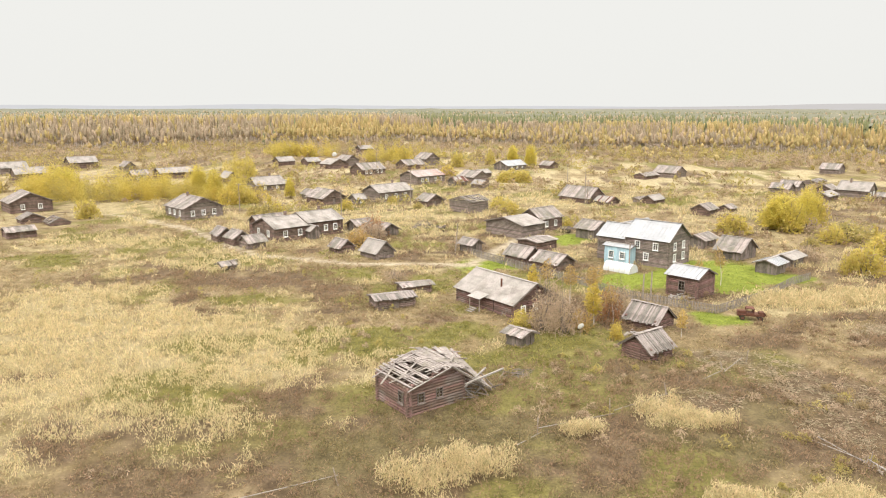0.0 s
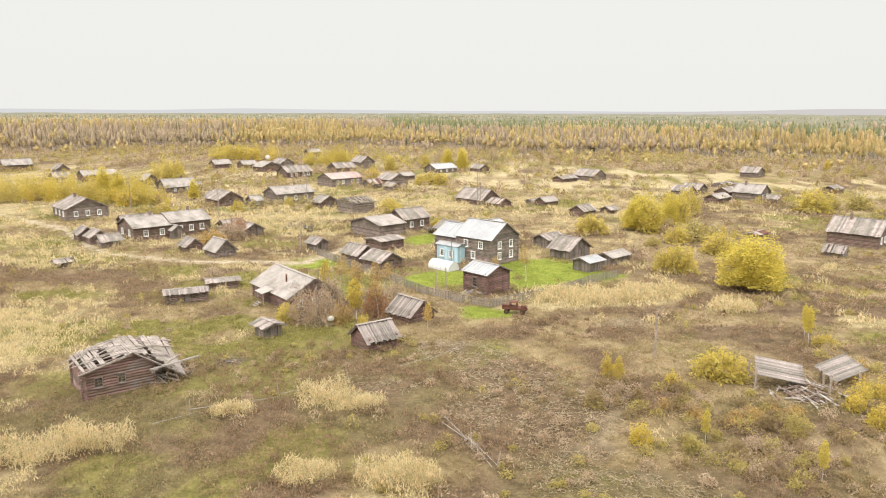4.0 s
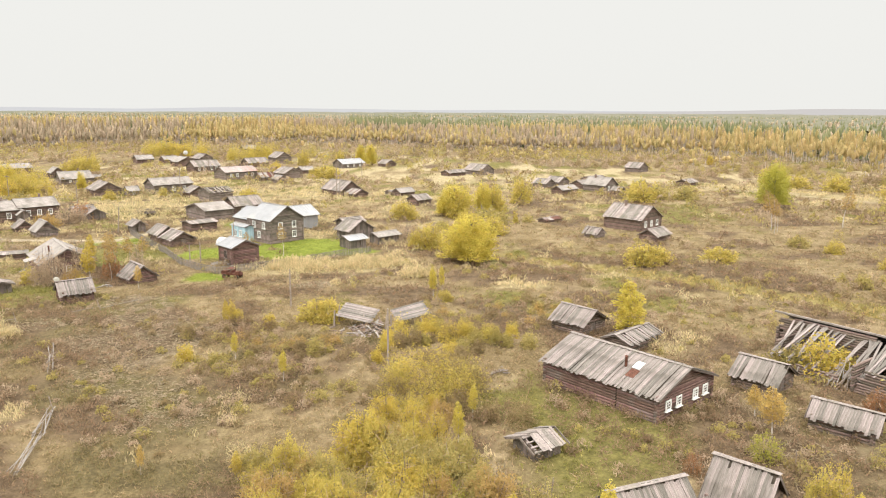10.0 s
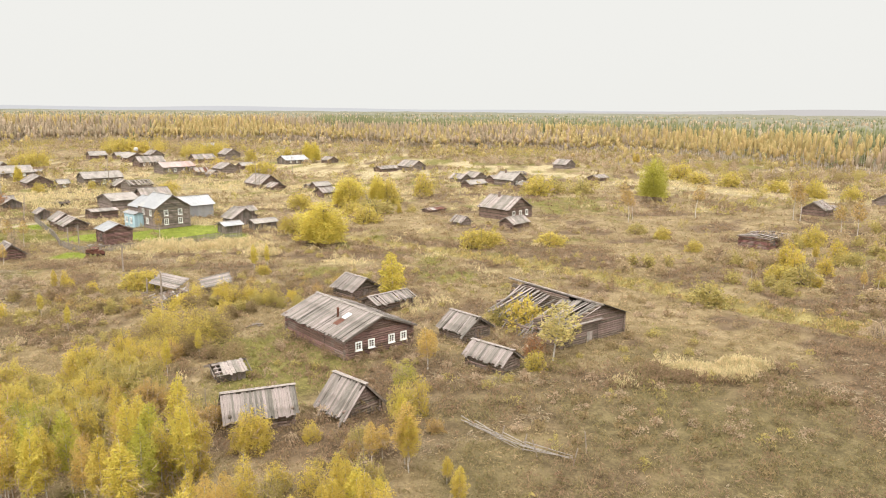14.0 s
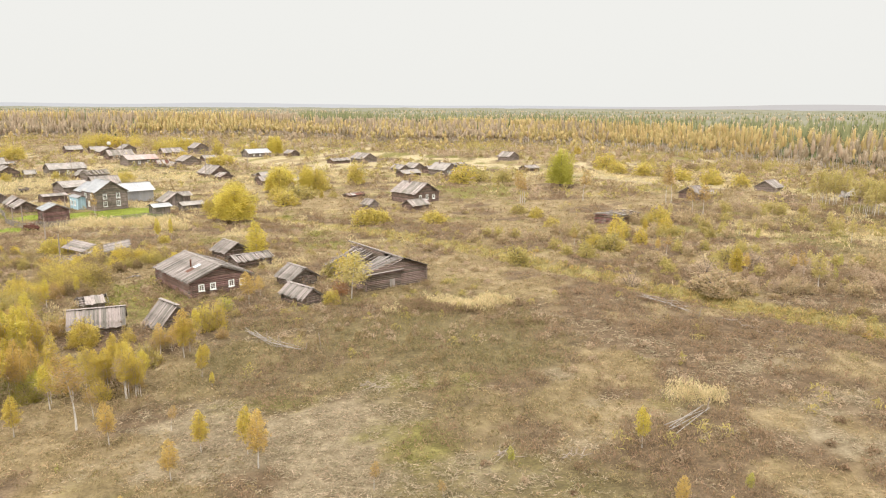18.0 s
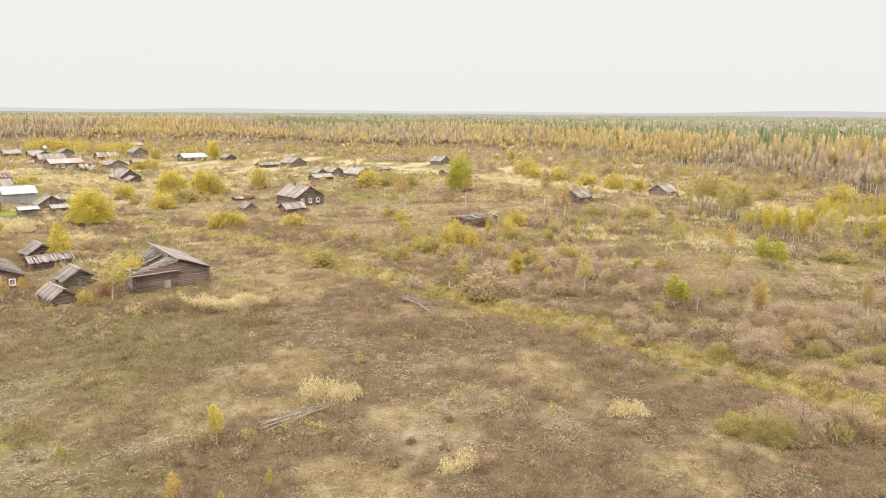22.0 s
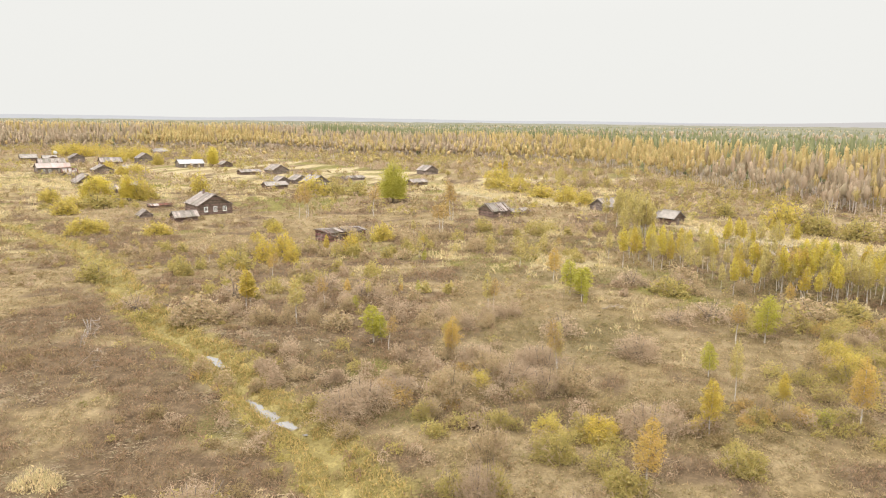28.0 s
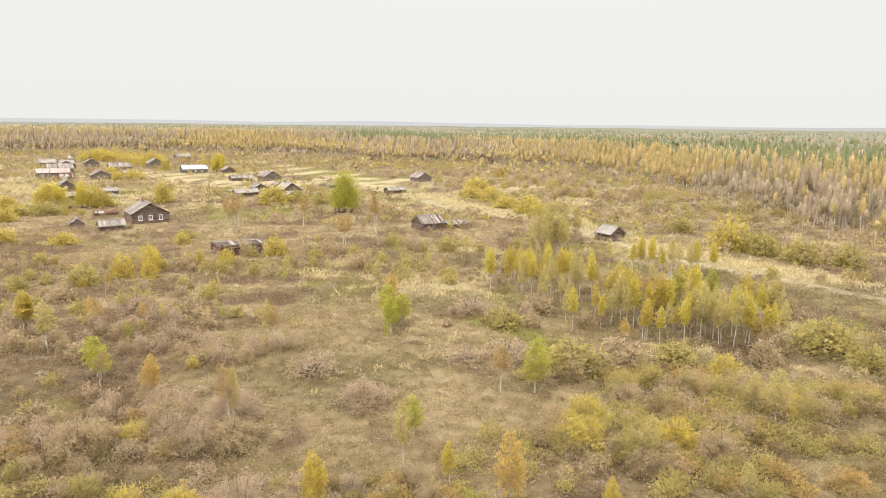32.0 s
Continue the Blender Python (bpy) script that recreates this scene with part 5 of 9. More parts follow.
    if door:
        m = sides[door][0]
        d = Shape(m)
        hh = min(1.5, H - 0.15)
        for i in range(5):
            d.box((-0.336 + i * 0.168, -0.02, hh / 2), (0.16, 0.04, hh - 0.02))
        dd = part("door", d, PLANK, e)
        for z in (hh * 0.25, hh * 0.78):
            bar = Shape(m)
            bar.box((0, 0.02, z), (0.78, 0.03, 0.1))
            part("brace", bar, TWIG, dd)
    for face, u, z, w, h in panes:
        window(e, sides[face][0] @ Matrix.Translation((u, 0.06, z)), w, h, casing)
    for side in (-1, 1):
        roof_slope(e, L, W, H, rise, over, side, roof, near, ruin, rng)
    slope = math.atan2(rise, W / 2)
    for xx in (-L / 2 - over, L / 2 + over):
        for side in (-1, 1):
            trim = Shape()
            trim.beam((xx, 0, H + rise + 0.04), (xx, side * (W / 2 + over), H - over * math.tan(slope) + 0.04), 0.04, 0.16)
            part("bargeboard", trim, PLANK, e)
    if ruin < 0.3:
        cap = Shape()
        cap.beam((-L / 2 - over - 0.1, -0.09, H + rise + 0.13), (L / 2 + over + 0.1, -0.09, H + rise + 0.15), 0.22, 0.03)
        cap.beam((-L / 2 - over - 0.1, 0.09, H + rise + 0.15), (L / 2 + over + 0.1, 0.09, H + rise + 0.13), 0.22, 0.03)
        part("ridge_cap", cap, BOARD if roof in ("boards", "stripe") else SLATE, e)
    if patch:
        at = pose(-L * 0.2, W * 0.2, H + rise * 0.6 + 0.2, -math.degrees(math.atan2(rise, W / 2)), 0, 0)
        for u, v, w, h, m in ((0, 0, 0.7, 0.9, FILM), (-0.1, 1.05, 0.8, 1.0, RUST)):
            q = Shape(at)
            q.box((u, v, 0.02 if m is FILM else 0.0), (w, h, 0.02))
            part("patch_sheet", q, m, e, "pale patch on the roof" if m is FILM else "rusty patch on the roof")
    for i in range(chimney):
        px = L * (0.18 if i == 0 else -0.25)
        c = Shape()
        if near:
            z0 = H + rise * (1 - 0.26 / 0.5)
            c.rod((-L * 0.12, W * 0.26, z0 - 0.3), (-L * 0.12, W * 0.26, z0 + 1.0), 0.11, 0.11, 10)
            pipe = part("stove_pipe", c, RUST, e, "rusty stove pipe")
            q = Shape()
            q.rod((-L * 0.12, W * 0.26, z0 + 1.02), (-L * 0.12, W * 0.26, z0 + 1.12), 0.18, 0.03, 10)
            part("pipe_cap", q, RUST, pipe)
            continue
        c.box((px, 0.5, H + rise + 0.1), (0.42, 0.42, 1.3))
        ch = part("chimney", c, BRICK, e, "sooty brick chimney")
        q = Shape()
        q.box((px, 0.5, H + rise + 0.79), (0.54, 0.54, 0.1))
        part("chimney_cap", q, BRICK, ch)
    return e


# ---- loose things ----
def pile(name, x, y, yaw, rx, ry, n, long, label, category, material=None, high=0.5, seed=1, thick=0.07, tilt=18):
    """A heap of loose beams and boards, each piece its own part."""
    rng = random.Random(seed)
    e = thing(name, x, y, yaw, label, category)
    shapes = []
    for i in range(5):
        s = Shape()
        k = long * rng.uniform(0.6, 1.1)
        if i % 2:
            s.rod((-k / 2, 0, 0), (k / 2, rng.uniform(-0.1, 0.1), 0.03), thick, thick * 0.8, 7)
        else:
            s.box((0, 0, 0), (k, thick * 2.6, thick * 0.6))
        shapes.append(s.mesh("beam", material or PALE))
    for i in range(n):
        a, r = rng.uniform(0, 6.283), rng.uniform(0, 1) ** 0.6
        u, v = rx * r * math.cos(a), ry * r * math.sin(a)
        z = thick + high * (1 - r) * rng.uniform(0.2, 1.0)
        piece("beam", rng.choice(shapes), e, pose(u, v, z, rng.uniform(-20, 20), rng.uniform(-tilt, tilt), rng.uniform(0, 360)))
    return e


def roof_sheet(parent, at, long, wide, rng, material=None):
    """A fragment of board roof lying on battens."""
    base = Shape(at)
    for u in (-0.38, 0.0, 0.38):
        base.beam((u * long, -wide / 2, -0.08), (u * long, wide / 2, -0.08), 0.1, 0.1)
    holder = part("roof_sheet", base, PLANK, parent)
    s = Shape()
    s.box((0, 0, 0), (long * 1.0, 0.2, 0.035))
    me = s.mesh("board", material or BOARD_PIECE)
    y = -wide / 2
    while y < wide / 2:
        piece("board", me, holder, at @ Matrix.Translation((rng.uniform(-0.12, 0.12), y, rng.uniform(0, 0.04))) @ Matrix.Rotation(radians(rng.uniform(-1.2, 1.2)), 4, "Z"))
        y += 0.195


def collapsed_shelter(x, y):
    rng = random.Random(4)
    e = thing("collapsed_shelter", x, y, 0, "collapsed log barn with two tilted roof fragments and bleached rubble", "ruin")
    roof_sheet(e, pose(-2.2, 1.2, 1.4, 17, 8, -14), 3.9, 2.6, rng)
    roof_sheet(e, pose(3.4, 1.8, 1.35, 20, -9, 22), 3.8, 2.2, rng)
    for u, v, h in ((-4.6, 0.2, 1.9), (-4.4, 2.2, 1.9), (-1.4, 0.6, 1.3), (1.4, 0.6, 1.3), (2.0, 2.4, 1.6), (4.8, 2.6, 1.6), (4.6, 0.9, 1.3), (0.9, -1.2, 1.8)):
        s = Shape()
        s.rod((u, v, -0.3), (u + rng.uniform(-0.15, 0.15), v, h), 0.1, 0.09, 7)
        part("post", s, POLE, e)
    for i in range(110):
        s = Shape()
        k = rng.uniform(0.5, 1.7)
        u, v = rng.gauss(-1.0, 1.3), rng.gauss(-1.0, 0.9)
        t = rng.uniform(0, 3.1416)
        lift = rng.uniform(-0.05, 0.6) if rng.random() < 0.5 else rng.uniform(0, 0.15)
        z = 0.08 + max(0, 0.7 - 0.3 * math.hypot(u, v)) * rng.random()
        a, b = (u - math.cos(t) * k / 2, v - math.sin(t) * k / 2, z), (u + math.cos(t) * k / 2, v + math.sin(t) * k / 2, z + lift * k / 2)
        if i % 3:
            s.beam(a, b, rng.uniform(0.1, 0.22), 0.04)
        else:
            s.rod(a, b, 0.08, 0.07, 7)
        part("beam", s, PALE if rng.random() < 0.25 else LOG_GREY if rng.random() < 0.5 else LOG_DARK, e)


def ruined_cabin(x, y, yaw):
    """A log cabin with half its front fallen out; local x runs along the ridge, away from the front."""
    rng = random.Random(12)
    e = thing("log_cabin", x, y, yaw, "collapsing reddish log cabin with a broken low roof", "cabin")
    L, W, H, top = 4.3, 7.8, 2.3, 3.2
    shared = {}

    def log(holder, a, b, r=1.0):
        a, b = Vector(a), Vector(b)
        key = max(0.5, round((b - a).length * 2) / 2)
        if key not in shared:
            s = Shape()
            s.rod((0, 0, 0), (key, 0, 0), 0.125, 0.118, 8)
            shared[key] = s.mesh("log", LOG_PIECE_RED)
        d = b - a
        piece("log", shared[key], holder, Matrix.Translation(a) @ d.to_track_quat("X", "Z").to_matrix().to_4x4() @ Matrix.Diagonal((d.length / key, r, r, 1)))

    def wall(p, q, high, cuts=(), gable=None, ragged=0.0):
        p, q = Vector(p), Vector(q)
        n, d = (q - p).length, (q - p).normalized()
        s = Shape()
        s.beam((*(p + d * 0.2), 0.05), (*(q - d * 0.2), 0.05), 0.08, 0.5)
        holder = part("wall", s, CHINK, e)
        z = -0.25
        while z < high:
            a, b = -0.25, n + 0.25
            if gable and z > H:
                k = (z - H) / (top - H)
                a, b = max(gable * k, 0), min(b, n - (n - gable) * k)
            b -= ragged * rng.uniform(0, 1) * (z / high)
            for u, v in gaps(a, b, [(c0, c1) for c0, c1, lo, hi in cuts if lo < z + 0.12 < hi]):
                log(holder, (*(p + d * u), z + 0.12 + rng.uniform(-0.01, 0.01)), (*(p + d * v), z + 0.12), rng.uniform(0.95, 1.08))
            z += 0.235

    # front with two windows; its far end has fallen out
    wall((-L / 2, W / 2), (-L / 2, W / 2 - 5.2), H + 0.75, ((0.78, 1.32, 0.95, 1.7), (2.53, 3.07, 0.98, 1.73)), 3.9, 0.6)
    wall((-L / 2, W / 2), (L / 2, W / 2), H, ((0.6, 1.2, 0.9, 1.8),))
    wall((L / 2, W / 2), (L / 2, -W / 2), H + 0.8, (), 3.9)
    wall((L / 2, -W / 2), (0.4, -W / 2), 1.2, (), None, 1.5)
    wall((-L / 2 + 0.2, -1.4), (L / 2, -1.4), 2.3, (), None, 0.9)
    for u, z in ((1.05, 1.32), (2.8, 1.35)):
        window(e, Matrix.Translation((-L / 2 - 0.03, W / 2 - u, z)) @ Matrix.Rotation(math.pi / 2, 4, "Z"), 0.52, 0.72, "bare")
    window(e, Matrix.Translation((-L / 2 + 0.9, W / 2 + 0.03, 1.35)), 0.56, 0.86, "bare")
    # roof laths along the ridge, rafters, and loose boards on top
    def at(u, v):
        """A place on the sagging roof: along the ridge, and across it."""
        k = abs(v) / (W / 2)
        sag = 0.5 * math.sin(max(0, -v / (W / 2)) * 2.2) * (0.5 - u / L)
        return Vector((u, v, top + 0.12 - (top - H) * k ** 1.7 - sag - (1.5 * max(0, -v - 1.4) / 2.9 if u < 0.4 else 0) * (0.5 - u / L)))
    for u in np.linspace(-L / 2 - 0.3, L / 2 + 0.3, 7):
        for v0, v1 in ((0, W / 2 + 0.15), (0, -W / 2 - 0.2)):
            s = Shape()
            s.rod(at(u, v0) - Vector((0, 0, 0.12)), at(u, v1) - Vector((0, 0, 0.12)), 0.07, 0.06, 6)
            part("rafter", s, POLE, e)
    v = -W / 2
    while v < W / 2 + 0.15:
        if rng.random() > 0.06:
            u0, u1 = -L / 2 - rng.uniform(0.1, 0.7), L / 2 + rng.uniform(0.0, 0.6)
            if rng.random() < 0.16:
                u0 = rng.uniform(-1.5, 1.0)
            s = Shape()
            s.beam(at(u0, v) + Vector((0, 0, rng.uniform(0, 0.05))), at(u1, v + rng.uniform(-0.12, 0.12)) + Vector((0, 0, rng.uniform(0, 0.08))), rng.uniform(0.15, 0.24), 0.03)
            part("roof_board", s, BOARD if rng.random() < 0.85 else PLANK, e)
        v += 0.21
    for _ in range(24):
        u, v = rng.uniform(-L / 2, L / 2), rng.uniform(-W / 2 + 1, W / 2)
        t, k = rng.uniform(-0.9, 0.9) + 1.57, rng.uniform(0.8, 1.6)
        s = Shape()
        s.beam(at(u - math.cos(t) * k, v - math.sin(t) * k) + Vector((0, 0, 0.12)), at(u + math.cos(t) * k, v + math.sin(t) * k) + Vector((0, 0, 0.14)), 0.16, 0.03)
        part("loose_board", s, BOARD, e)
    for a, b, r in (((-L / 2 - 0.6, W / 2 + 0.5), (-L / 2 - 0.6, 0.2), 0.06), ((-L / 2 - 0.6, 0.2), (-L / 2 - 0.5, -W / 2), 0.06), ((L / 2 + 0.4, 0.0), (L / 2 - 0.2, -W / 2 - 0.4), 0.06)):
        s = Shape()
        s.rod(at(*a) + Vector((0, 0, 0.1)), at(*b) + Vector((0, 0, 0.1)), r, r * 0.8, 6)
        part("barge_pole", s, PALE, e)
    s = Shape()
    s.beam((-L / 2 - 0.7, -1.0, 1.7), (-L / 2 - 0.5, -5.2, 2.0), 0.15, 0.12)
    part("fallen_beam", s, PALE, e)
    s = Shape()
    s.beam((-L / 2 - 0.4, -1.2, 1.3), (-L / 2 - 0.1, -3.6, 2.3), 0.14, 0.1)
    part("fallen_beam", s, PALE, e)
    for i in range(30):
        u, v = rng.uniform(-L / 2 - 0.8, L / 2 - 1.5), rng.uniform(-W / 2 - 0.8, -1.8)
        s = Shape()
        t = rng.uniform(0, 3.14)
        s.rod((u, v, rng.uniform(0.1, 0.5)), (u + math.cos(t) * 1.4, v + math.sin(t) * 1.4, rng.uniform(0.2, 1.5)), 0.06, 0.05, 6)
        part("fallen_pole", s, PLANK if i % 3 else PALE, e)


def fallen_barn(x, y, yaw):
    """Local x runs along the ridge from the sound gable inwards; the near slope has fallen in."""
    rng = random.Random(6)
    e = thing("log_barn", x, y, yaw, "large log barn whose near roof slope has fallen in", "barn")
    e.scale.y = -1
    L, W, H, top = 11.0, 9.2, 2.2, 3.6
    logs = {}

    def log(holder, a, b):
        a, b = Vector(a), Vector(b)
        key = max(0.5, round((b - a).length * 2) / 2)
        if key not in logs:
            s = Shape()
            s.rod((0, 0, 0), (key, 0, 0), 0.127, 0.12, 7)
            logs[key] = s.mesh("log", LOG_PIECE, True)
        d = b - a
        m = Matrix.Translation(a) @ d.to_track_quat("X", "Z").to_matrix().to_4x4() @ Matrix.Diagonal((d.length / key, 1, 1, 1))
        piece("log", logs[key], holder, m)

    def stack(a, b, high, ragged=0.0, start=-0.25):
        s = Shape()
        s.beam((*a, 0.1), (*b, 0.1), 0.08, 0.6)
        holder = part("wall", s, CHINK, e)
        d = (Vector(b) - Vector(a)).normalized()
        z = start
        while z < high:
            cut = rng.uniform(0, ragged) * max(0, z / high) * (Vector(b) - Vector(a)).length
            p, q = Vector(a) - d * 0.22, Vector(b) + d * 0.22 - d * cut
            log(holder, (*p, z + 0.12), (*q, z + 0.12))
            z += 0.235
        return holder

    y0, yr, y1 = -W / 2, 0.9, W / 2
    # sound gable: full on the far half, lower lean-to on the near half
    holder = stack((-L / 2, y0), (-L / 2, yr), H - 0.1)
    holder = stack((-L / 2, yr), (-L / 2, y1), H)
    z = H
    while z < top:
        k = (z - H) / (top - H)
        log(holder, (-L / 2, y0 + (yr - y0) * k + 0.15, z + 0.12), (-L / 2, yr + (y1 - yr) * (1 - k), z + 0.12))
        z += 0.235
    stack((-L / 2, y1), (L / 2 + 2.2, y1), H)
    stack((L / 2 + 2.2, yr), (L / 2 + 2.2, y1), H)
    stack((-L / 2 + 4.5, yr), (L / 2 + 2.2, yr), top - 0.2, 0.25)
    stack((L / 2, y0 + 1.5), (L / 2, yr), H, 0.3)
    stack((-L / 2, y0), (-L / 2 + 3.2, y0), H * 0.95, 0.35)
    stack((-L / 2 + 5.2, y0 + 0.4), (L / 2, y0 + 0.4), 0.9, 0.5)
    stack((-L / 2 + 3.6, y0), (-L / 2 + 3.6, yr), H, 0.4)
    # far slope
    s = Shape()
    a = math.atan2(top - H, y1 - yr)
    s.beam((-L / 2 - 0.5, yr - 0.1, top + 0.12), (L / 2 + 2.6, yr - 0.1, top + 0.2), 0.22, 0.16)
    part("ridge_pole", s, BOARD, e)
    s = Shape()
    k = math.hypot(y1 - yr + 0.6, (top - H) * 1.15)
    s.box((0, 0, 0), (k, 0.2, 0.035))
    me, hold = s.mesh("board", BOARD_PIECE), Shape()
    hold.beam((-L / 2, (yr + y1) / 2, (top + H) / 2), (L / 2 + 2.2, (yr + y1) / 2, (top + H) / 2), 0.12, 0.12)
    hold = part("roof_slope", hold, POLE, e)
    u = -L / 2 - 0.5
    while u < L / 2 + 2.5:
        piece("board", me, hold, Matrix.Translation((u, (yr + y1) / 2 + 0.2, (top + H) / 2 + 0.1)) @ Matrix.Rotation(math.pi / 2, 4, "Z") @ Matrix.Rotation(a, 4, "Y"))
        u += 0.2
    # fallen near slope
    s = Shape()
    s.rod((-L / 2 + 0.5, y0 + 1.6, 1.0), (L / 2, y0 + 2.4, 0.8), 0.09, 0.07, 7)
    hold = part("fallen_slope", s, POLE, e, "roof boards fallen inwards")
    s = Shape()
    s.box((0.5, 0, 0), (1.0, 0.19, 0.035))
    me = s.mesh("board", BOARD_PIECE)
    u = -L / 2 - 0.2
    while u < L / 2 + 0.8:
        k = (u + L / 2) / L
        drop = 0.15 + 1.0 * math.exp(-((k - 0.52) / 0.2) ** 2) + 0.35 * k + rng.uniform(-0.25, 0.35)
        lean = rng.gauss(0, 0.75) * (0.3 + math.exp(-((k - 0.6) / 0.3) ** 2)) + 0.5 * math.sin(u * 0.9)
        a = Vector((u, yr - 0.05 + rng.uniform(-0.3, 0.1), top + 0.05 - 0.5 * drop))
        b = Vector((u + lean, y0 - 0.3 + 0.5 * drop + rng.uniform(-0.3, 0.4), max(0.25, H - 0.15 - 1.15 * drop)))
        if rng.random() > (0.08 if k < 0.3 else 0.34):
            d = b - a
            piece("board", me, hold, Matrix.Translation(a) @ d.to_track_quat("X", "Z").to_matrix().to_4x4() @ Matrix.Diagonal((d.length, rng.uniform(0.8, 1.3), 1, 1)))
        u += 0.2
    for i in range(26):
        u = rng.uniform(-L / 2 + 3.6, L / 2 - 0.2)
        s = Shape()
        s.rod((u, y0 + rng.uniform(-0.7, 0.6), 0.0), (u + rng.uniform(-0.8, 0.8), y0 + rng.uniform(1.2, 2.4), rng.uniform(1.2, 2.3)), 0.05, 0.035, 6)
        part("rafter", s, PALE if i % 2 else POLE, e)
    s = Shape()
    s.beam((-L / 2 - 0.3, y0 - 0.4, H - 0.05), (-L / 2 - 0.3, yr, H + 0.1), 0.5, 0.05)
    part("eave_board", s, BOARD, e)
    s = Shape()
    for i in range(4):
        s.box((-L / 2 - 0.16, yr - 1.9 + i * 0.2, 0.6), (0.05, 0.18, 1.1))
    part("door", s, PALE, e)


def fence(label, *line, step=0.17, high=1.15):
    """Pickets on two rails."""
    rng = random.Random(3)
    e = thing("picket_fence", line[0][0], line[0][1], 0, label, "fence")
    ox, oy, oz = e.matrix_basis.translation
    s = Shape()
    s.box((0, 0, high / 2 - 0.1), (0.11, 0.022, high + 0.1))
    s.v = [(p[0] * (0.55 if p[2] > high * 0.9 else 1), p[1], p[2]) for p in s.v]
    pick = s.mesh("picket", PLANK_PIECE)
    s = Shape()
    s.rod((0, 0, -0.3), (0, 0, high * 0.95), 0.06, 0.055, 6)
    post = s.mesh("post", POLE)
    for a, b in zip(line, line[1:]):
        a, b = Vector(a), Vector(b)
        d, n = (b - a), max(1, int((b - a).length / step))
        yaw = math.degrees(math.atan2(d.y, d.x))
        za, zb = lie(*a) - oz, lie(*b) - oz
        for h in (0.35, 0.85):
            r = Shape()
            r.beam((a.x - ox, a.y - oy, za + h * high), (b.x - ox, b.y - oy, zb + h * high), 0.05, 0.08)
            part("rail", r, PLANK, e)
        for i in range(n):
            p = a + d * (i + 0.5) / n
            z = za + (zb - za) * i / n
            if rng.random() > 0.03:
                piece("picket", pick, e, pose(p.x - ox, p.y - oy, z + rng.uniform(-0.08, 0.05), rng.uniform(-3, 3), rng.uniform(-3, 3), yaw) @ Matrix.Translation((0, -0.05, 0)))
            if i % 14 == 0:
                piece("post", post, e, pose(p.x - ox, p.y - oy, z, rng.uniform(-4, 4), rng.uniform(-4, 4), 0))


PLANK_PIECE = surface("grey picket", (0.13, 0.115, 0.10), (0.30, 0.265, 0.23), 1.0, 9, 0.9, 0.4, 0.3, by="object")


def pole_post(x, y, high, label="weathered grey utility pole without wires", lean=0.0, bar=True):
    e = thing("utility_pole", x, y, 30, label, "pole")
    s = Shape()
    s.rod((0, 0, -0.4), (lean, 0, high), 0.12, 0.08, 8)
    part("pole", s, POLE, e)
    if bar:
        c = Shape()
        c.beam((lean - 0.45, 0.0, high - 0.35), (lean + 0.45, 0.0, high - 0.35), 0.08, 0.09)
        part("crossbar", c, POLE, e)
        for u in (-0.38, 0.38):
            k = Shape()
            k.rod((lean + u, 0, high - 0.3), (lean + u, 0, high - 0.12), 0.03, 0.04, 6)
            part("insulator", k, CASING, e)


def dish(x, y, z, yaw, size, mast):
    e = thing("satellite_dish", x, y, yaw, "white satellite dish on a thin mast", "dish")
    b = Shape()
    n = 20
    pts = [(0, 0.06, 0)] + [(r * size * math.cos(6.2832 * i / n), 0.06 - 0.22 * size * r * r, r * size * math.sin(6.2832 * i / n)) for r in (0.5, 1.0) for i in range(n)]
    fs = [(0, 1 + i, 1 + (i + 1) % n) for i in range(n)] + [(1 + i, 1 + n + i, 1 + n + (i + 1) % n, 1 + (i + 1) % n) for i in range(n)]
    b.m = pose(0, 0, z, -20, 0, 180)
    b.put(pts, fs)
    p = part("reflector", b, CASING, e)
    a = Shape()
    a.rod((0, -0.05, z - size * 0.8), (0, -size * 0.9, z + 0.1), 0.015, 0.015, 5)
    part("feed_arm", a, POLE, p)
    m = Shape()
    m.rod((0, 0.12, z - mast), (0, 0.12, z), 0.03, 0.03, 6)
    part("mast", m, POLE, e)


def greenhouse(x, y, yaw, long, r):
    e = thing("greenhouse", x, y, yaw, "low tunnel greenhouse of milky plastic film", "greenhouse")
    n = 12
    ring = [(r * math.cos(math.pi * i / n), r * 1.15 * math.sin(math.pi * i / n)) for i in range(n + 1)]
    s = Shape()
    pts = [(u, a, b) for u in (-long / 2, long / 2) for a, b in ring]
    s.put(pts, [(i, i + 1, n + 2 + i, n + 1 + i) for i in range(n)])
    part("cover", s, FILM, e)
    for u in (-long / 2, long / 2):
        s = Shape()
        s.put([(u, a, b) for a, b in ring], [tuple(range(n + 1))])
        part("end_sheet", s, FILM, e)
    for u in np.linspace(-long / 2, long / 2, 6):
        s = Shape()
        for (a, b), (c, d) in zip(ring, ring[1:]):
            s.rod((u, a * 1.01, b * 1.01), (u, c * 1.01, d * 1.01), 0.02, 0.02, 5)
        part("hoop", s, POLE, e)


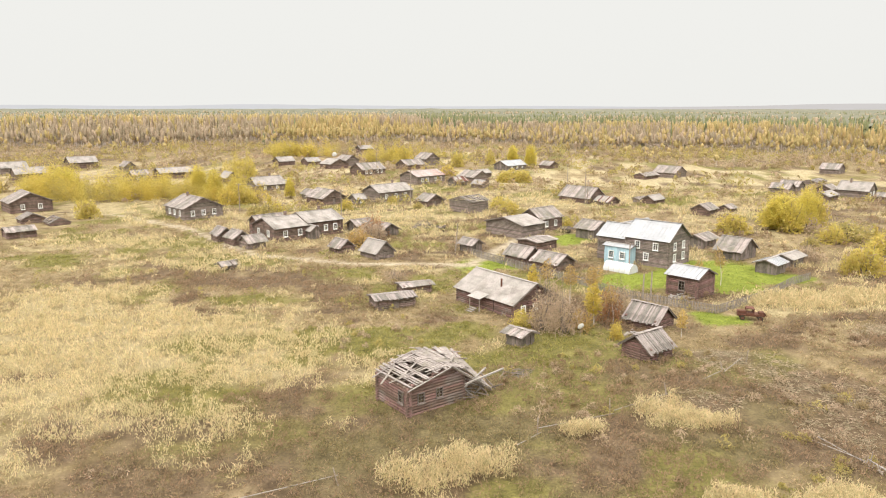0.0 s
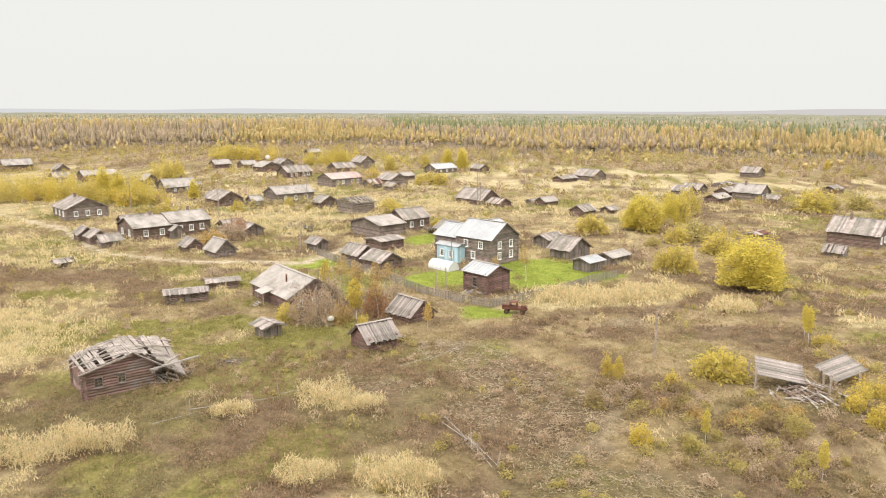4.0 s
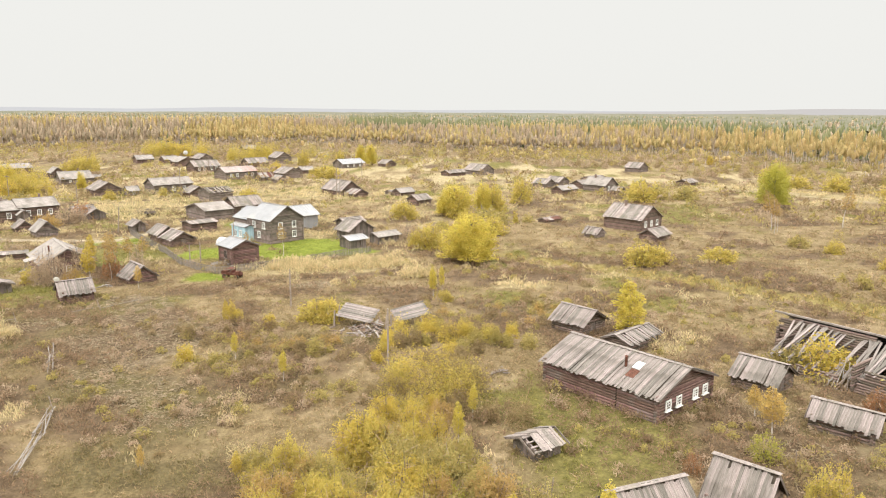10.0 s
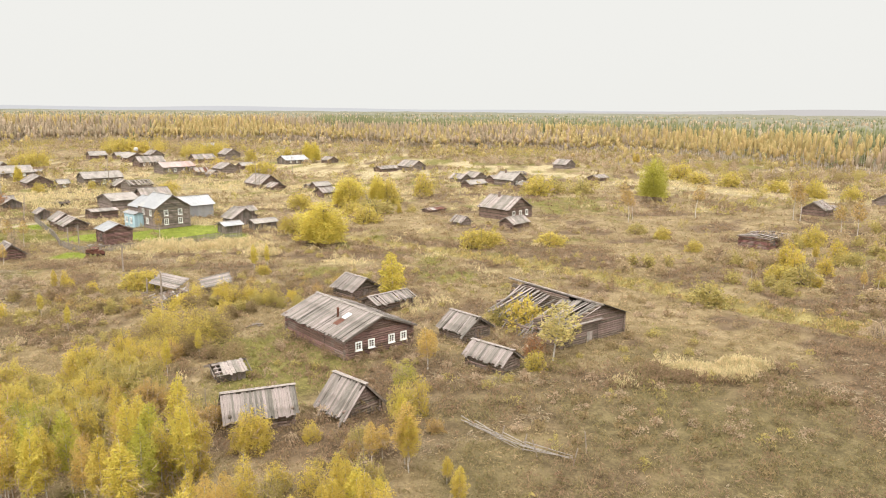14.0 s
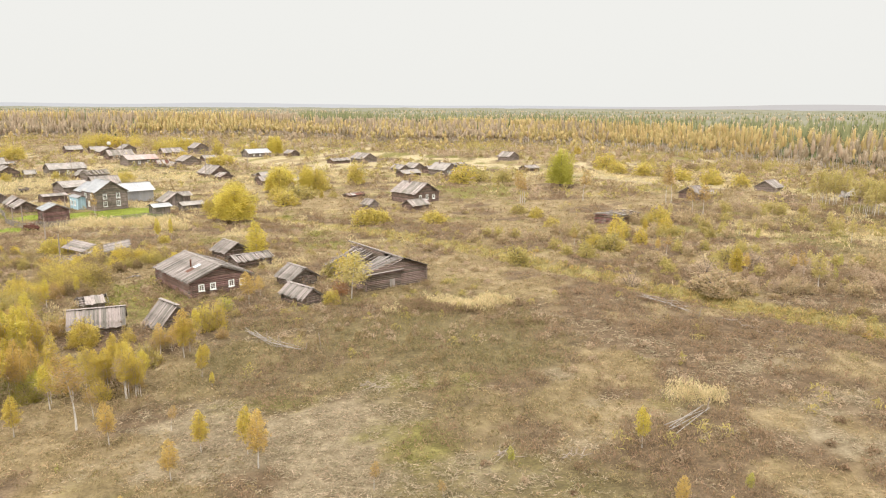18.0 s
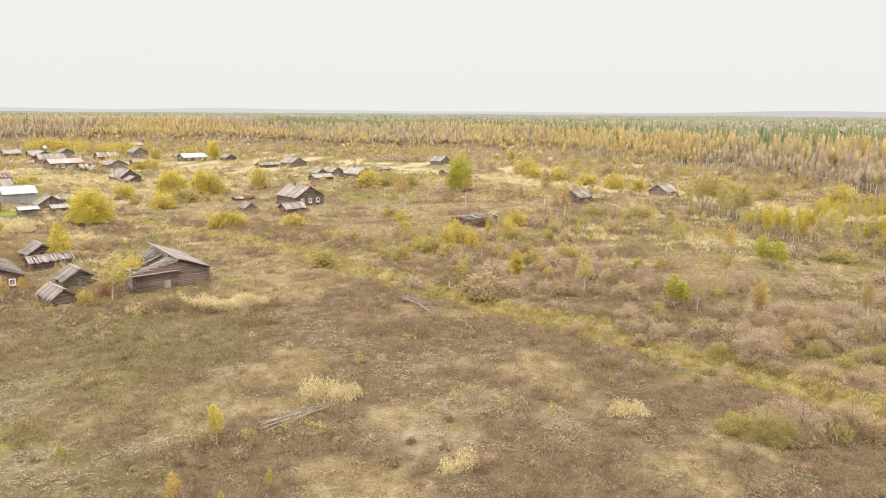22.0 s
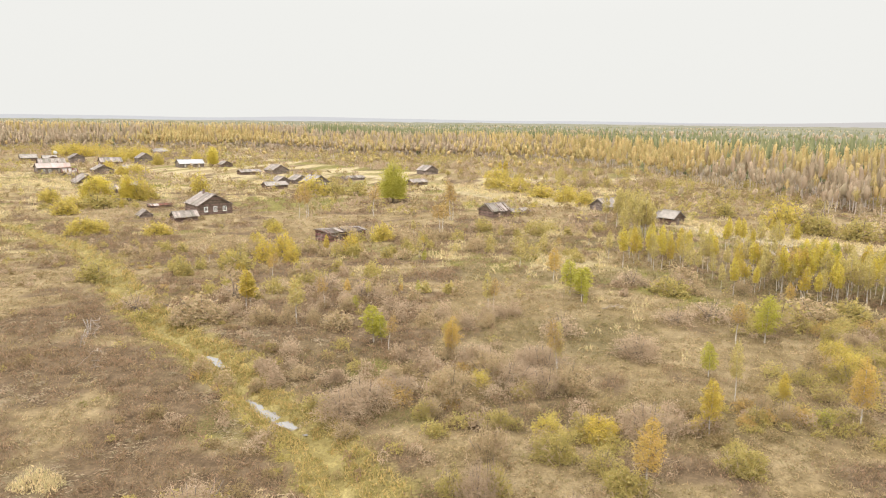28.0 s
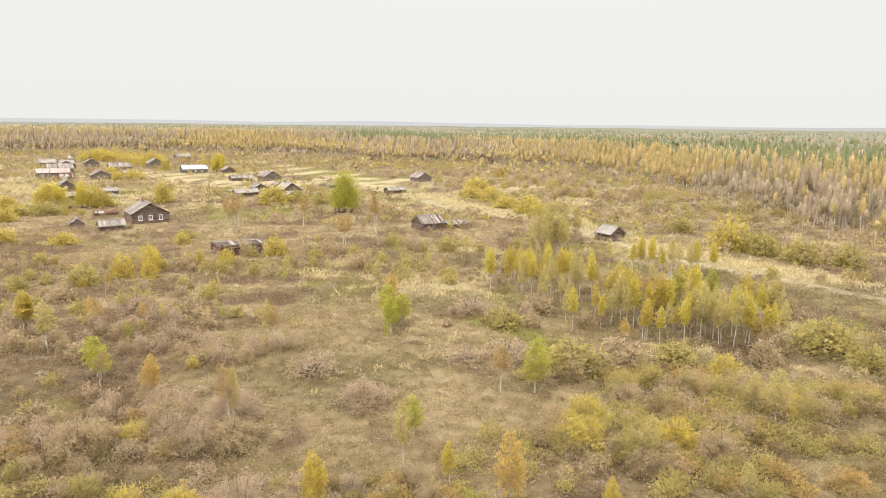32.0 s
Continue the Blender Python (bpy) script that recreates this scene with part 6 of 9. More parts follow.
def wreck(x, y, yaw):
    e = thing("truck_wreck", x, y, yaw, "rusted wreck of an old truck without doors", "vehicle")
    e.scale = (0.7, 0.7, 0.7)
    s = Shape()
    for v in (-0.4, 0.4):
        s.beam((-1.8, v, 0.75), (2.3, v, 0.75), 0.12, 0.2)
    for u in (-1.7, -0.9, 0.2, 1.6):
        s.beam((u, -0.4, 0.75), (u, 0.4, 0.75), 0.1, 0.14)
    part("frame", s, RUST, e)
    s = Shape()
    s.box((1.65, 0, 1.15), (1.2, 0.95, 0.65))
    s.box((2.3, 0, 1.05), (0.12, 1.1, 0.75))
    s.box((1.6, 0.75, 0.98), (1.1, 0.4, 0.1))
    s.box((1.6, -0.75, 0.98), (1.1, 0.4, 0.1))
    part("hood", s, RUST, e)
    s = Shape()
    s.box((0.5, 0, 1.0), (1.2, 1.6, 0.5))
    for u in (-0.05, 1.05):
        for v in (-0.74, 0.74):
            s.beam((u, v, 1.2), (u - 0.05, v * 0.92, 1.95), 0.1, 0.1)
    s.box((0.48, 0, 1.98), (1.25, 1.5, 0.07))
    s.box((-0.08, 0, 1.45), (0.05, 1.45, 0.5))
    part("cab", s, RUST, e)
    s = Shape()
    s.box((-0.9, 0, 0.95), (1.5, 1.6, 0.3))
    s.box((-1.2, 0.3, 1.25), (0.8, 0.9, 0.5))
    s.box((-1.75, 0.2, 1.08), (0.05, 1.3, 0.5), Euler((0, 0.3, 0.2)).to_matrix())
    part("bed", s, RUST, e)
    for u in (-1.1, 1.6):
        for v in (-0.8, 0.8):
            w = Shape()
            w.rod((u, v - 0.12, 0.42), (u, v + 0.12, 0.42), 0.42, 0.42, 14)
            wheel = part("wheel", w, CHINK, e)
            w = Shape()
            w.rod((u, v - 0.14, 0.42), (u, v + 0.14, 0.42), 0.22, 0.22, 10)
            part("rim", w, RUST, wheel)


def ladder(x, y, yaw, long, tilt, z=0.0):
    e = thing("ladder", x, y, yaw, "wooden ladder leaning on the roof", "ladder")
    m = pose(0, 0, z, -tilt, 0, 0)
    for u in (-0.22, 0.22):
        s = Shape(m)
        s.rod((u, 0, 0), (u * 0.9, 0, long), 0.035, 0.03, 6)
        part("rail", s, PALE, e)
    for k in np.arange(0.3, long, 0.35):
        s = Shape(m)
        s.rod((-0.24, 0, k), (0.24, 0, k), 0.022, 0.022, 5)
        part("rung", s, PALE, e)


def fallen_fence(label, *line, rails=3, seed=2):
    """Long poles of a fallen paddock fence, on stumps."""
    rng = random.Random(seed)
    e = thing("fallen_fence", line[0][0], line[0][1], 0, label, "fence")
    ox, oy, oz = e.matrix_basis.translation
    for a, b in zip(line, line[1:]):
        a, b = Vector(a), Vector(b)
        for i in range(rails):
            s = Shape()
            n = Vector((-(b - a).y, (b - a).x)).normalized()
            p, q = a + n * rng.uniform(-0.5, 0.5), b + n * rng.uniform(-0.5, 0.5)
            s.rod((p.x - ox, p.y - oy, lie(*p) - oz + rng.uniform(0.2, 0.7)), (q.x - ox, q.y - oy, lie(*q) - oz + rng.uniform(0.15, 0.6)), 0.036, 0.024, 6)
            part("rail", s, PALE, e)
        s = Shape()
        s.rod((b.x - ox, b.y - oy, lie(*b) - oz - 0.2), (b.x - ox + rng.uniform(-0.4, 0.4), b.y - oy, lie(*b) - oz + 1.2), 0.05, 0.04, 6)
        part("stake", s, POLE, e)


def dead_branch(x, y, yaw, long, seed=1):
    rng = random.Random(seed)
    e = thing("dead_branch", x, y, yaw, "bleached dead branch lying in the weeds", "branch")
    s = Shape()
    p, d = Vector((0, 0, 0.25)), Vector((1, 0, 0.03))
    line = [p]
    for i in range(6):
        q = p + d * long / 6
        q.z = 0.3 + 0.35 * abs(math.sin(i * 1.7))
        line.append(q)
        d = Vector((1, rng.uniform(-0.6, 0.6), 0)).normalized()
        p = q
    s.tube(line, [0.06 * (1 - i / 8) for i in range(7)])
    stem = part("stem", s, POLE, e)
    for i in range(9):
        t = Shape()
        u = long * rng.uniform(0.1, 1.0)
        a = Vector((u, rng.uniform(-0.3, 0.3), 0.4))
        t.rod(a, a + Vector((rng.uniform(-0.6, 0.9), rng.uniform(-1.2, 1.2), rng.uniform(-0.2, 0.3))), 0.03, 0.012, 5)
        part("twig", t, POLE, e)


def stakes(x, y, n, seed=1):
    rng = random.Random(seed)
    for i in range(n):
        px, py = x + rng.uniform(-2, 2), y + rng.uniform(-2, 2)
        e = thing("stake", px, py, rng.uniform(0, 360), "lone weathered stake in the weeds", "stake")
        s = Shape()
        s.rod((0, 0, -0.3), (rng.uniform(-0.3, 0.3), 0, rng.uniform(1.0, 1.7)), 0.045, 0.035, 6)
        part("stake_body", s, POLE, e)


def porch(x, y, yaw):
    e = thing("porch", x, y, yaw, "plank porch with a pale lean-to roof and steps", "porch")
    s = Shape()
    for u in (-0.9, 0.9):
        for v in (-0.7, 0.7):
            s.rod((u, v, -0.2), (u, v, 1.7), 0.06, 0.06, 6)
    part("posts", s, POLE, e)
    s = Shape()
    s.box((0, 0, 1.85), (2.3, 1.9, 0.05), Euler((0.22, 0, 0)).to_matrix())
    part("roof", s, SLATE, e)
    s = Shape()
    for i in range(9):
        s.box((-0.85 + i * 0.2, 0.7, 0.75), (0.19, 0.03, 1.5))
    part("side_wall", s, PLANK, e)
    for i in range(3):
        s = Shape()
        s.box((0, -0.9 - i * 0.3, 0.4 - i * 0.15), (1.1, 0.3, 0.05))
        part("step", s, PALE, e)


def trailer(x, y, yaw):
    e = thing("handcart", x, y, yaw, "grey farm cart standing in the grass", "cart")
    s = Shape()
    s.box((0, 0, 0.8), (2.2, 1.3, 0.08))
    s.box((0, 0.63, 1.0), (2.2, 0.04, 0.35))
    s.box((0, -0.63, 1.0), (2.2, 0.04, 0.35))
    part("body", s, PLANK, e)
    for v in (-0.72, 0.72):
        w = Shape()
        w.rod((0, v - 0.07, 0.4), (0, v + 0.07, 0.4), 0.4, 0.4, 12)
        part("wheel", w, CHINK, e)
    s = Shape()
    s.rod((1.1, 0, 0.7), (2.4, 0, 0.2), 0.04, 0.04, 6)
    part("drawbar", s, POLE, e)


def creek_water(*line, half=0.5):
    """Still water where the sedge leaves the ditch open."""
    line = [Vector(p) for p in line]
    s, pts = Shape(), []
    n = 8 * (len(line) - 1)
    for i in range(n + 1):
        j = min(i // 8, len(line) - 2)
        d = (line[j + 1] - line[j]).normalized()
        q = line[j].lerp(line[j + 1], i / 8 - j)
        w = half * (0.25 + math.sin(math.pi * i / n)) * (1 + 0.25 * math.sin(i * 1.7))
        pts += [(q.x + d.y * w, q.y - d.x * w, -0.6), (q.x - d.y * w, q.y + d.x * w, -0.6)]
    s.put(pts, [(2 * i, 2 * i + 1, 2 * i + 3, 2 * i + 2) for i in range(n)])
    tagged(part("water", s, WATER), "narrow creek with dull still water", "creek", kind="structure")


# first houses beside the straw field
ruined_cabin(-0.75, 55.3, 127)
house(7.6, 85.3, 127, 10.2, 6.6, 2.3, 1.85, roof="slate", near=True, windows="R3", chimney=1, mat=LOG_RED, label="low log house with a pale sheet roof and a ladder")
house(7.8, 69.7, 133, 2.0, 2.0, 1.5, 0.3, roof="boards", wall="plank", ruin=0.1, label="small leaning plank outhouse among bushes", kind="shed")
house(19.4, 65.3, 37, 3.1, 2.9, 1.6, 1.1, roof="boards", near=True, mat=LOG_RED, label="small log bathhouse with a grey board roof", kind="shed")
house(22.6, 76.0, 133, 3.6, 3.2, 1.3, 1.3, roof="boards", near=True, mat=LOG_RED, label="small log shed with a dark board roof", kind="shed")
house(-6.2, 85.2, 23, 4.6, 2.6, 1.6, 0.25, roof="boards", near=True, label="low log storehouse with a flat board roof", kind="shed")
house(-3.8, 92.2, 23, 3.6, 2.2, 1.3, 0.2, roof="boards", label="low log storehouse with a flat board roof", kind="shed")
house(-32.5, 106.1, 43, 2.2, 1.6, 0.9, 0.3, roof="boards", wall="plank", ruin=0.2, label="tiny collapsed plank hut in tall grass", kind="shed")
house(-30.2, 132.4, 43, 7.0, 8.0, 2.7, 1.45, roof="slate", windows="R2 F2", chimney=1, label="dark log half of a long house, pale roof")
house(-24.8, 137.4, 43, 7.4, 7.4, 3.1, 1.45, roof="slate", windows="R3", chimney=1, label="taller dark log half of a long house")
house(-24.0, 131.5, 133, 1.7, 2.2, 1.9, 0.8, roof="slate", wall="plank", label="small plank entrance porch of the long house", kind="veranda", door="s1", over=0.25)
house(-33.7, 136.6, 43, 5.6, 2.8, 3.0, 0.9, roof="boards", mat=LOG_RED, label="reddish log annex behind the long house", kind="annex")
house(-36.6, 126.3, 133, 3.2, 3.0, 1.7, 1.0, roof="boards", label="plank shed with a grey board roof", kind="shed")
house(-33.2, 123.2, 43, 3.0, 3.0, 1.5, 0.9, roof="boards", label="plank shed with a grey board roof", kind="shed")
house(-40.2, 129.2, 133, 2.6, 2.6, 1.7, 1.0, roof="boards", label="plank shed with a grey board roof", kind="shed")
house(-10.7, 114.7, 133, 4.0, 3.2, 1.5, 1.5, roof="slate", label="log shed with a pale steep roof", kind="shed")
house(-17.0, 118.9, 133, 2.8, 2.6, 1.3, 1.0, roof="boards", label="small log shed with a grey roof", kind="shed")
house(-55.3, 158.6, 133, 9.3, 8.5, 2.8, 2.0, roof="boards", windows="R3 F3", chimney=1, label="dark log house with a weathered grey roof")

# blue porch house and its yard
house(33.6, 111.0, 137, 7.0, 6.8, 4.75, 2.2, roof="metal", windows="R2 R2u F2u F1", label="two storey log house with a bright metal roof")
house(29.2, 115.2, 137, 5.0, 6.0, 4.2, 1.7, roof="metal", label="lower log wing of the house with metal roof")
house(32.2, 91.1, 133, 4.0, 4.2, 3.1, 0.9, roof="metal", near=True, windows="F1", casing="bare", mat=LOG_RED, label="reddish log summer kitchen with a pale metal roof")
house(48.5, 104.1, 43, 3.4, 3.0, 1.9, 0.5, roof="metal", wall="plank", label="grey plank shed with a low sheet roof", kind="shed")
house(53.6, 109.2, 43, 4.6, 2.6, 1.8, 0.5, roof="slate", wall="plank", label="grey plank shed with a low pale roof", kind="shed")
house(47.7, 114.9, 133, 4.0, 5.5, 2.0, 1.7, roof="boards", wall="plank", label="grey plank barn beside the lawn", kind="shed")
house(34.1, 126.0, 43, 7.0, 6.5, 3.0, 1.6, roof="metal", wall="sheet", label="pale metal clad building behind the house")
house(28.2, 133.9, 133, 4.0, 5.0, 2.4, 1.2, roof="boards", wall="plank", label="dark plank barn with board roof", kind="shed")
house(13.8, 136.0, 43, 6.0, 9.0, 2.7, 1.1, roof="slate", label="long grey log house with a patched roof")
house(19.5, 142.0, 43, 6.5, 5.0, 3.0, 1.6, roof="boards", windows="R2", label="grey log house with a streaked metal roof")
house(16.2, 121.7, 43, 4.8, 4.0, 2.4, 0.3, roof="boards", label="flat roofed grey log shed")
house(12.7, 111.9, 133, 4.0, 3.4, 1.8, 1.2, roof="boards", label="log shed with a grey board roof", kind="shed")
house(16.8, 107.7, 133, 4.6, 4.0, 1.6, 1.1, roof="boards", label="log shed with a pale board roof", kind="shed")
house(4.7, 119.5, 133, 3.0, 2.2, 1.8, 0.7, roof="boards", wall="plank", label="small grey hut beside a tilted pole", kind="shed")

# far village
house(-98.2, 168.7, 133, 8.0, 8.5, 2.8, 2.0, roof="boards", windows="R2", label="dark log house with an old roof")
house(-86.6, 149.6, 133, 3.5, 4.0, 1.3, 1.0, roof="boards", ruin=0.3, label="ruined log shed in the weeds", kind="shed")
house(-79.6, 146.8, 133, 4.0, 3.5, 0.8, 0.9, roof="boards", ruin=0.6, label="collapsed shed of loose boards", kind="shed")
house(-79.1, 132.4, 43, 4.5, 3.5, 1.6, 0.6, roof="boards", label="grey plank shed with a board roof", kind="shed")
house(-137.1, 238.5, 43, 9, 7, 2.8, 1.8, roof="slate", label="far log house with a pale roof")
house(-153.5, 257.3, 43, 8, 7, 2.8, 1.8, roof="slate", label="far log house with a pale roof")
house(-143.1, 285.8, 43, 10, 7, 2.8, 2.0, roof="slate", label="far log house with a pale roof")
house(-121.7, 278.6, 133, 6, 4, 2.0, 1.6, roof="boards", label="far grey log barn in grass", kind="shed")
house(-92.3, 246.6, 43, 11, 6, 2.6, 1.4, roof="slate", label="far low log house with a pale roof")
house(-100.3, 237.1, 43, 5, 5, 2.6, 1.4, roof="boards", windows="R2", label="far dark log house in grass")
house(-68.8, 231.3, 133, 5, 3.5, 2.2, 1.6, roof="slate", label="narrow log barn with a steep roof", kind="shed")
house(-51.6, 209.2, 43, 9.0, 6.0, 2.5, 2.0, roof="slate", windows="R2", chimney=1, label="dark log house with a pale roof")
house(-29.6, 181.5, 133, 7.0, 6.5, 2.2, 1.8, roof="boards", label="dark log barn with a low roof", kind="shed")
house(-14.6, 189.7, 43, 11.0, 6.5, 2.9, 1.6, roof="slate", windows="R3", chimney=1, label="log house with a pale sheet roof")
house(-21.5, 180.5, 43, 2.8, 2.8, 1.8, 1.0, roof="slate", windows="R1", label="tiny log hut with a white framed window", kind="shed")
house(-3.3, 178.7, 133, 4, 5, 1.8, 1.4, roof="boards", label="grey log shed with board roof", kind="shed")
house(6.0, 166.3, 43, 6, 6, 2.9, 1.0, roof="boards", ruin=0.5, label="ruined log barn with a sagging roof", kind="shed")
house(-66.2, 300.6, 43, 7, 5, 2.2, 1.6, roof="slate", label="far log house with a white roof")
house(-54.9, 300.8, 43, 6, 5, 2.0, 1.4, roof="slate", label="far log house with a white roof")
house(-43.0, 285.2, 133, 7, 8, 2.4, 1.8, roof="slate", label="far dark log house in grass")
house(-27.3, 261.3, 43, 10, 7, 2.6, 2.0, roof="boards", windows="R4", label="far dark log house in grass")
house(-39.6, 299.2, 133, 7, 6, 2.8, 1.8, roof="boards", label="far dark log barn in grass")
house(-6.6, 231.6, 43, 11.5, 8, 2.8, 1.5, roof="rust", windows="R4", chimney=1, label="long log house with a reddish pale roof")
house(4.6, 225.2, 43, 5, 3.5, 1.8, 1.2, roof="stripe", wall="plank", label="shed with a striped sheet roof", kind="shed")
house(-12.9, 283.7, 43, 9, 6, 2.4, 1.8, roof="boards", label="far dark log barn in grass")
house(-6.8, 304.0, 133, 7, 7, 3.0, 2.2, roof="boards", label="far tall dark log house")
house(10.1, 238.5, 133, 7, 7, 2.2, 1.8, roof="boards", label="far dark log house in grass")
house(11.3, 218.1, 133, 4, 3, 1.6, 1.0, roof="slate", label="small shed with a white roof", kind="shed")
house(13.6, 253.3, 43, 5, 4, 1.8, 1.0, roof="slate", label="far shed with a pale roof", kind="shed")
house(26.3, 283.7, 43, 11, 7, 2.3, 1.7, roof="metal", windows="R3", wall="plank", label="far house with a white metal roof")
house(42.0, 287.1, 133, 5, 5, 1.6, 1.4, roof="boards", label="far dark log barn in grass", kind="shed")
house(-42.4, 389.2, 43, 8, 5, 2.4, 1.6, roof="slate", label="far house at the edge of the forest")
house(36.0, 185.5, 133, 9, 6.5, 2.0, 2.3, roof="boards", label="grey log barn with a sagging roof", kind="barn")
house(41.1, 179.4, 133, 4, 4, 1.2, 1.0, roof="stripe", label="low shed with a striped roof", kind="shed")
house(53.8, 183.2, 43, 5, 3, 1.4, 0.9, roof="slate", label="low log shed with a pale roof", kind="shed")
house(50.9, 186.2, 43, 4, 2.5, 1.0, 0.4, roof="boards", ruin=0.3, label="low ruined log shed in grass", kind="shed")
house(69.3, 245.7, 43, 8, 4, 1.6, 0.8, roof="boards", label="low dark log barn in grass", kind="shed")
house(79.1, 251.4, 133, 8, 7, 2.2, 2.0, roof="boards", label="dark log barn with a board roof", kind="barn")
house(58.7, 160.3, 43, 4.2, 3.6, 1.8, 1.0, roof="boards", label="grey log shed in tall grass", kind="shed")
house(66.3, 166.4, 43, 3, 2.5, 1.2, 0.6, roof="boards", label="small grey shed in tall grass", kind="shed")

# fields to the east
house(96.5, 204.3, 133, 5, 4, 1.8, 1.2, roof="boards", label="grey log shed with board roof", kind="shed")
house(101.5, 209.2, 133, 5, 5, 1.8, 1.4, roof="boards", label="grey log shed with board roof", kind="shed")
house(100.1, 187.6, 43, 7, 3.5, 1.6, 0.9, roof="slate", label="low grey shed with pale roof", kind="shed")
house(107.9, 201.8, 43, 5, 4, 1.8, 1.0, roof="boards", label="low dark shed in tall grass", kind="shed")
house(111.8, 194.1, 133, 7.5, 6.0, 2.6, 2.0, roof="slate", windows="R2", chimney=1, label="log house with a pale sheet roof")
house(115.6, 187.5, 133, 2.5, 3, 1.4, 0.8, roof="boards", label="small dark shed in tall grass", kind="shed")
house(116.9, 226.5, 43, 8, 4, 1.2, 0.6, roof="boards", ruin=0.4, label="low log ruin in tall grass", kind="shed")
house(103.8, 128.0, 135, 8.2, 8.0, 2.7, 2.3, roof="boards", windows="R3", chimney=1, label="grey log house with an old board roof")
house(93.4, 116.6, 133, 2.6, 2.4, 1.0, 0.9, roof="boards", ruin=0.2, label="small collapsed log hut in weeds", kind="shed")
house(104.2, 113.8, 43, 4.6, 3.4, 1.4, 1.0, roof="boards", label="small log shed with a grey roof", kind="shed")
house(87.7, 134.7, 43, 5, 2.0, 0.7, 0.3, roof="stripe", ruin=0.1, label="low shed with pale loose boards", kind="shed")
house(145.7, 91.6, 43, 7.4, 5, 2.3, 0.25, roof="boards", mat=LOG_RED, ruin=0.8, windows="R2", casing="bare", label="roofless reddish log ruin with fallen beams")
house(173.6, 126.2, 43, 5.0, 4.6, 1.9, 1.4, roof="boards", ruin=0.25, label="leaning log barn with a dark board roof", kind="barn")
house(178.8, 131.1, 43, 5, 3, 1.0, 0.5, roof="boards", ruin=0.4, label="low ruined shed of old boards", kind="shed")
house(201.2, 144.6, 43, 5.5, 5, 1.6, 1.6, roof="boards", label="dark log barn by the field road", kind="barn")
house(211.9, 123.9, 133, 3, 2.5, 1.4, 1.2, roof="boards", label="tiny dark hut by the road", kind="shed")
house(212.8, 121.7, 133, 3.6, 3.6, 2.0, 1.3, roof="slate", label="dark log cabin with a pale roof", kind="cabin")
house(219.0, 73.9, 43, 4.2, 3.6, 1.5, 1.4, roof="boards", label="log hut with a grey roof among birches", kind="cabin")
house(141.0, 261.5, 133, 6, 6, 2.2, 1.8, roof="boards", label="far log house beside the field", kind="barn")
house(143.5, 211.0, 43, 6, 4, 1.4, 0.8, roof="boards", label="far low log shed", kind="shed")

# abandoned yard
house(78.85, 37.2, 130, 10.9, 7.6, 2.5, 1.45, roof="boards", near=True, windows="R4", chimney=1, mat=LOG_RED, patch=True, label="large abandoned log house with a grey board roof")
house(78.0, 53.3, 133, 3.6, 3.6, 1.5, 1.1, roof="boards", near=True, label="log shed behind the house with a board roof", kind="shed")
house(82.2, 48.0, 43, 5.0, 2.5, 1.4, 0.5, roof="boards", near=True, ruin=0.2, label="low shed with a broken board roof", kind="shed")
house(90.7, 38.1, 133, 3.3, 3.4, 1.5, 1.1, roof="boards", near=True, ruin=0.12, label="log shed with a broken board roof", kind="shed")
house(92.8, 29.2, 137, 3.9, 2.3, 1.4, 0.8, roof="boards", near=True, label="small log cellar hut with a board roof", kind="shed")
house(74.7, 16.9, 21, 4.4, 2.6, 1.6, 1.2, roof="boards", near=True, label="log bathhouse with a grey plank roof among birches", kind="shed")
house(81.1, 19.1, 137, 2.9, 3.3, 1.1, 1.7, roof="boards", near=True, ruin=0.08, label="leaning shed with a steep grey board roof", kind="shed")
house(69.9, 25.9, 33, 2.3, 2.2, 1.1, 0.45, roof="boards", wall="plank", ruin=0.32, label="low mossy cellar roof among the weeds", kind="cellar")

# small sheds between the village houses
house(-35.7, 192.2, 133, 3, 3.2, 1.7, 1.0, roof="boards", wall="plank", label="weathered plank shed between the village houses", kind="shed")
house(-49.7, 219.0, 43, 3.0, 2.6, 1.6, 0.6, roof="boards", wall="plank", label="weathered plank shed between the village houses", kind="shed")
house(-11.0, 135.3, 133, 3.0, 4.0, 1.6, 1.1, roof="boards", wall="plank", label="weathered plank shed between the village houses", kind="shed")
house(-16.5, 141.7, 43, 4.0, 3.4, 1.5, 0.9, roof="boards", wall="plank", label="weathered plank shed between the village houses", kind="shed")
house(45.5, 124.8, 43, 4.2, 3.4, 1.9, 0.7, roof="boards", wall="plank", label="weathered plank shed between the village houses", kind="shed")

# trees and shrubs of the village
bush(10.6, 74.3, 4.5, 3, 1.42)
bush(12.8, 73.3, 4.7, 3, 1.58)
bush(12.5, 81.4, 5.2, 3, 1.33)
bush(18.5, 77.4, 3.7, 5, 1.56)
bush(20.6, 80.9, 3.3, 3, 1.87)
bush(14.7, 74.1, 3.6, 2, 1.11)
birch(16.4, 75.4, 5.1, 0, 1.5)
birch(18.8, 76.5, 4.8, 3, 1.2)
bush(8.6, 75.1, 3.3, 0, 0.97)
birch(15.6, 85.4, 5.6, 3, 1.5)
birch(12.8, 88.2, 5.4, 3, 1.5)
birch(18.1, 84.8, 5.4, 3, 1.4)
birch(18.7, 87.2, 5.0, 3, 1.4)
birch(11.2, 87.1, 5.0, 0, 1.2)
bush(17.7, 70.6, 1.7, 4, 1.56)
birch(24.6, 71.2, 3.1, 2, 1.2)
birch(33.0, 91.5, 4.9, 3, 1.2)
birch(38.1, 96.0, 5.5, 3, 1.1)
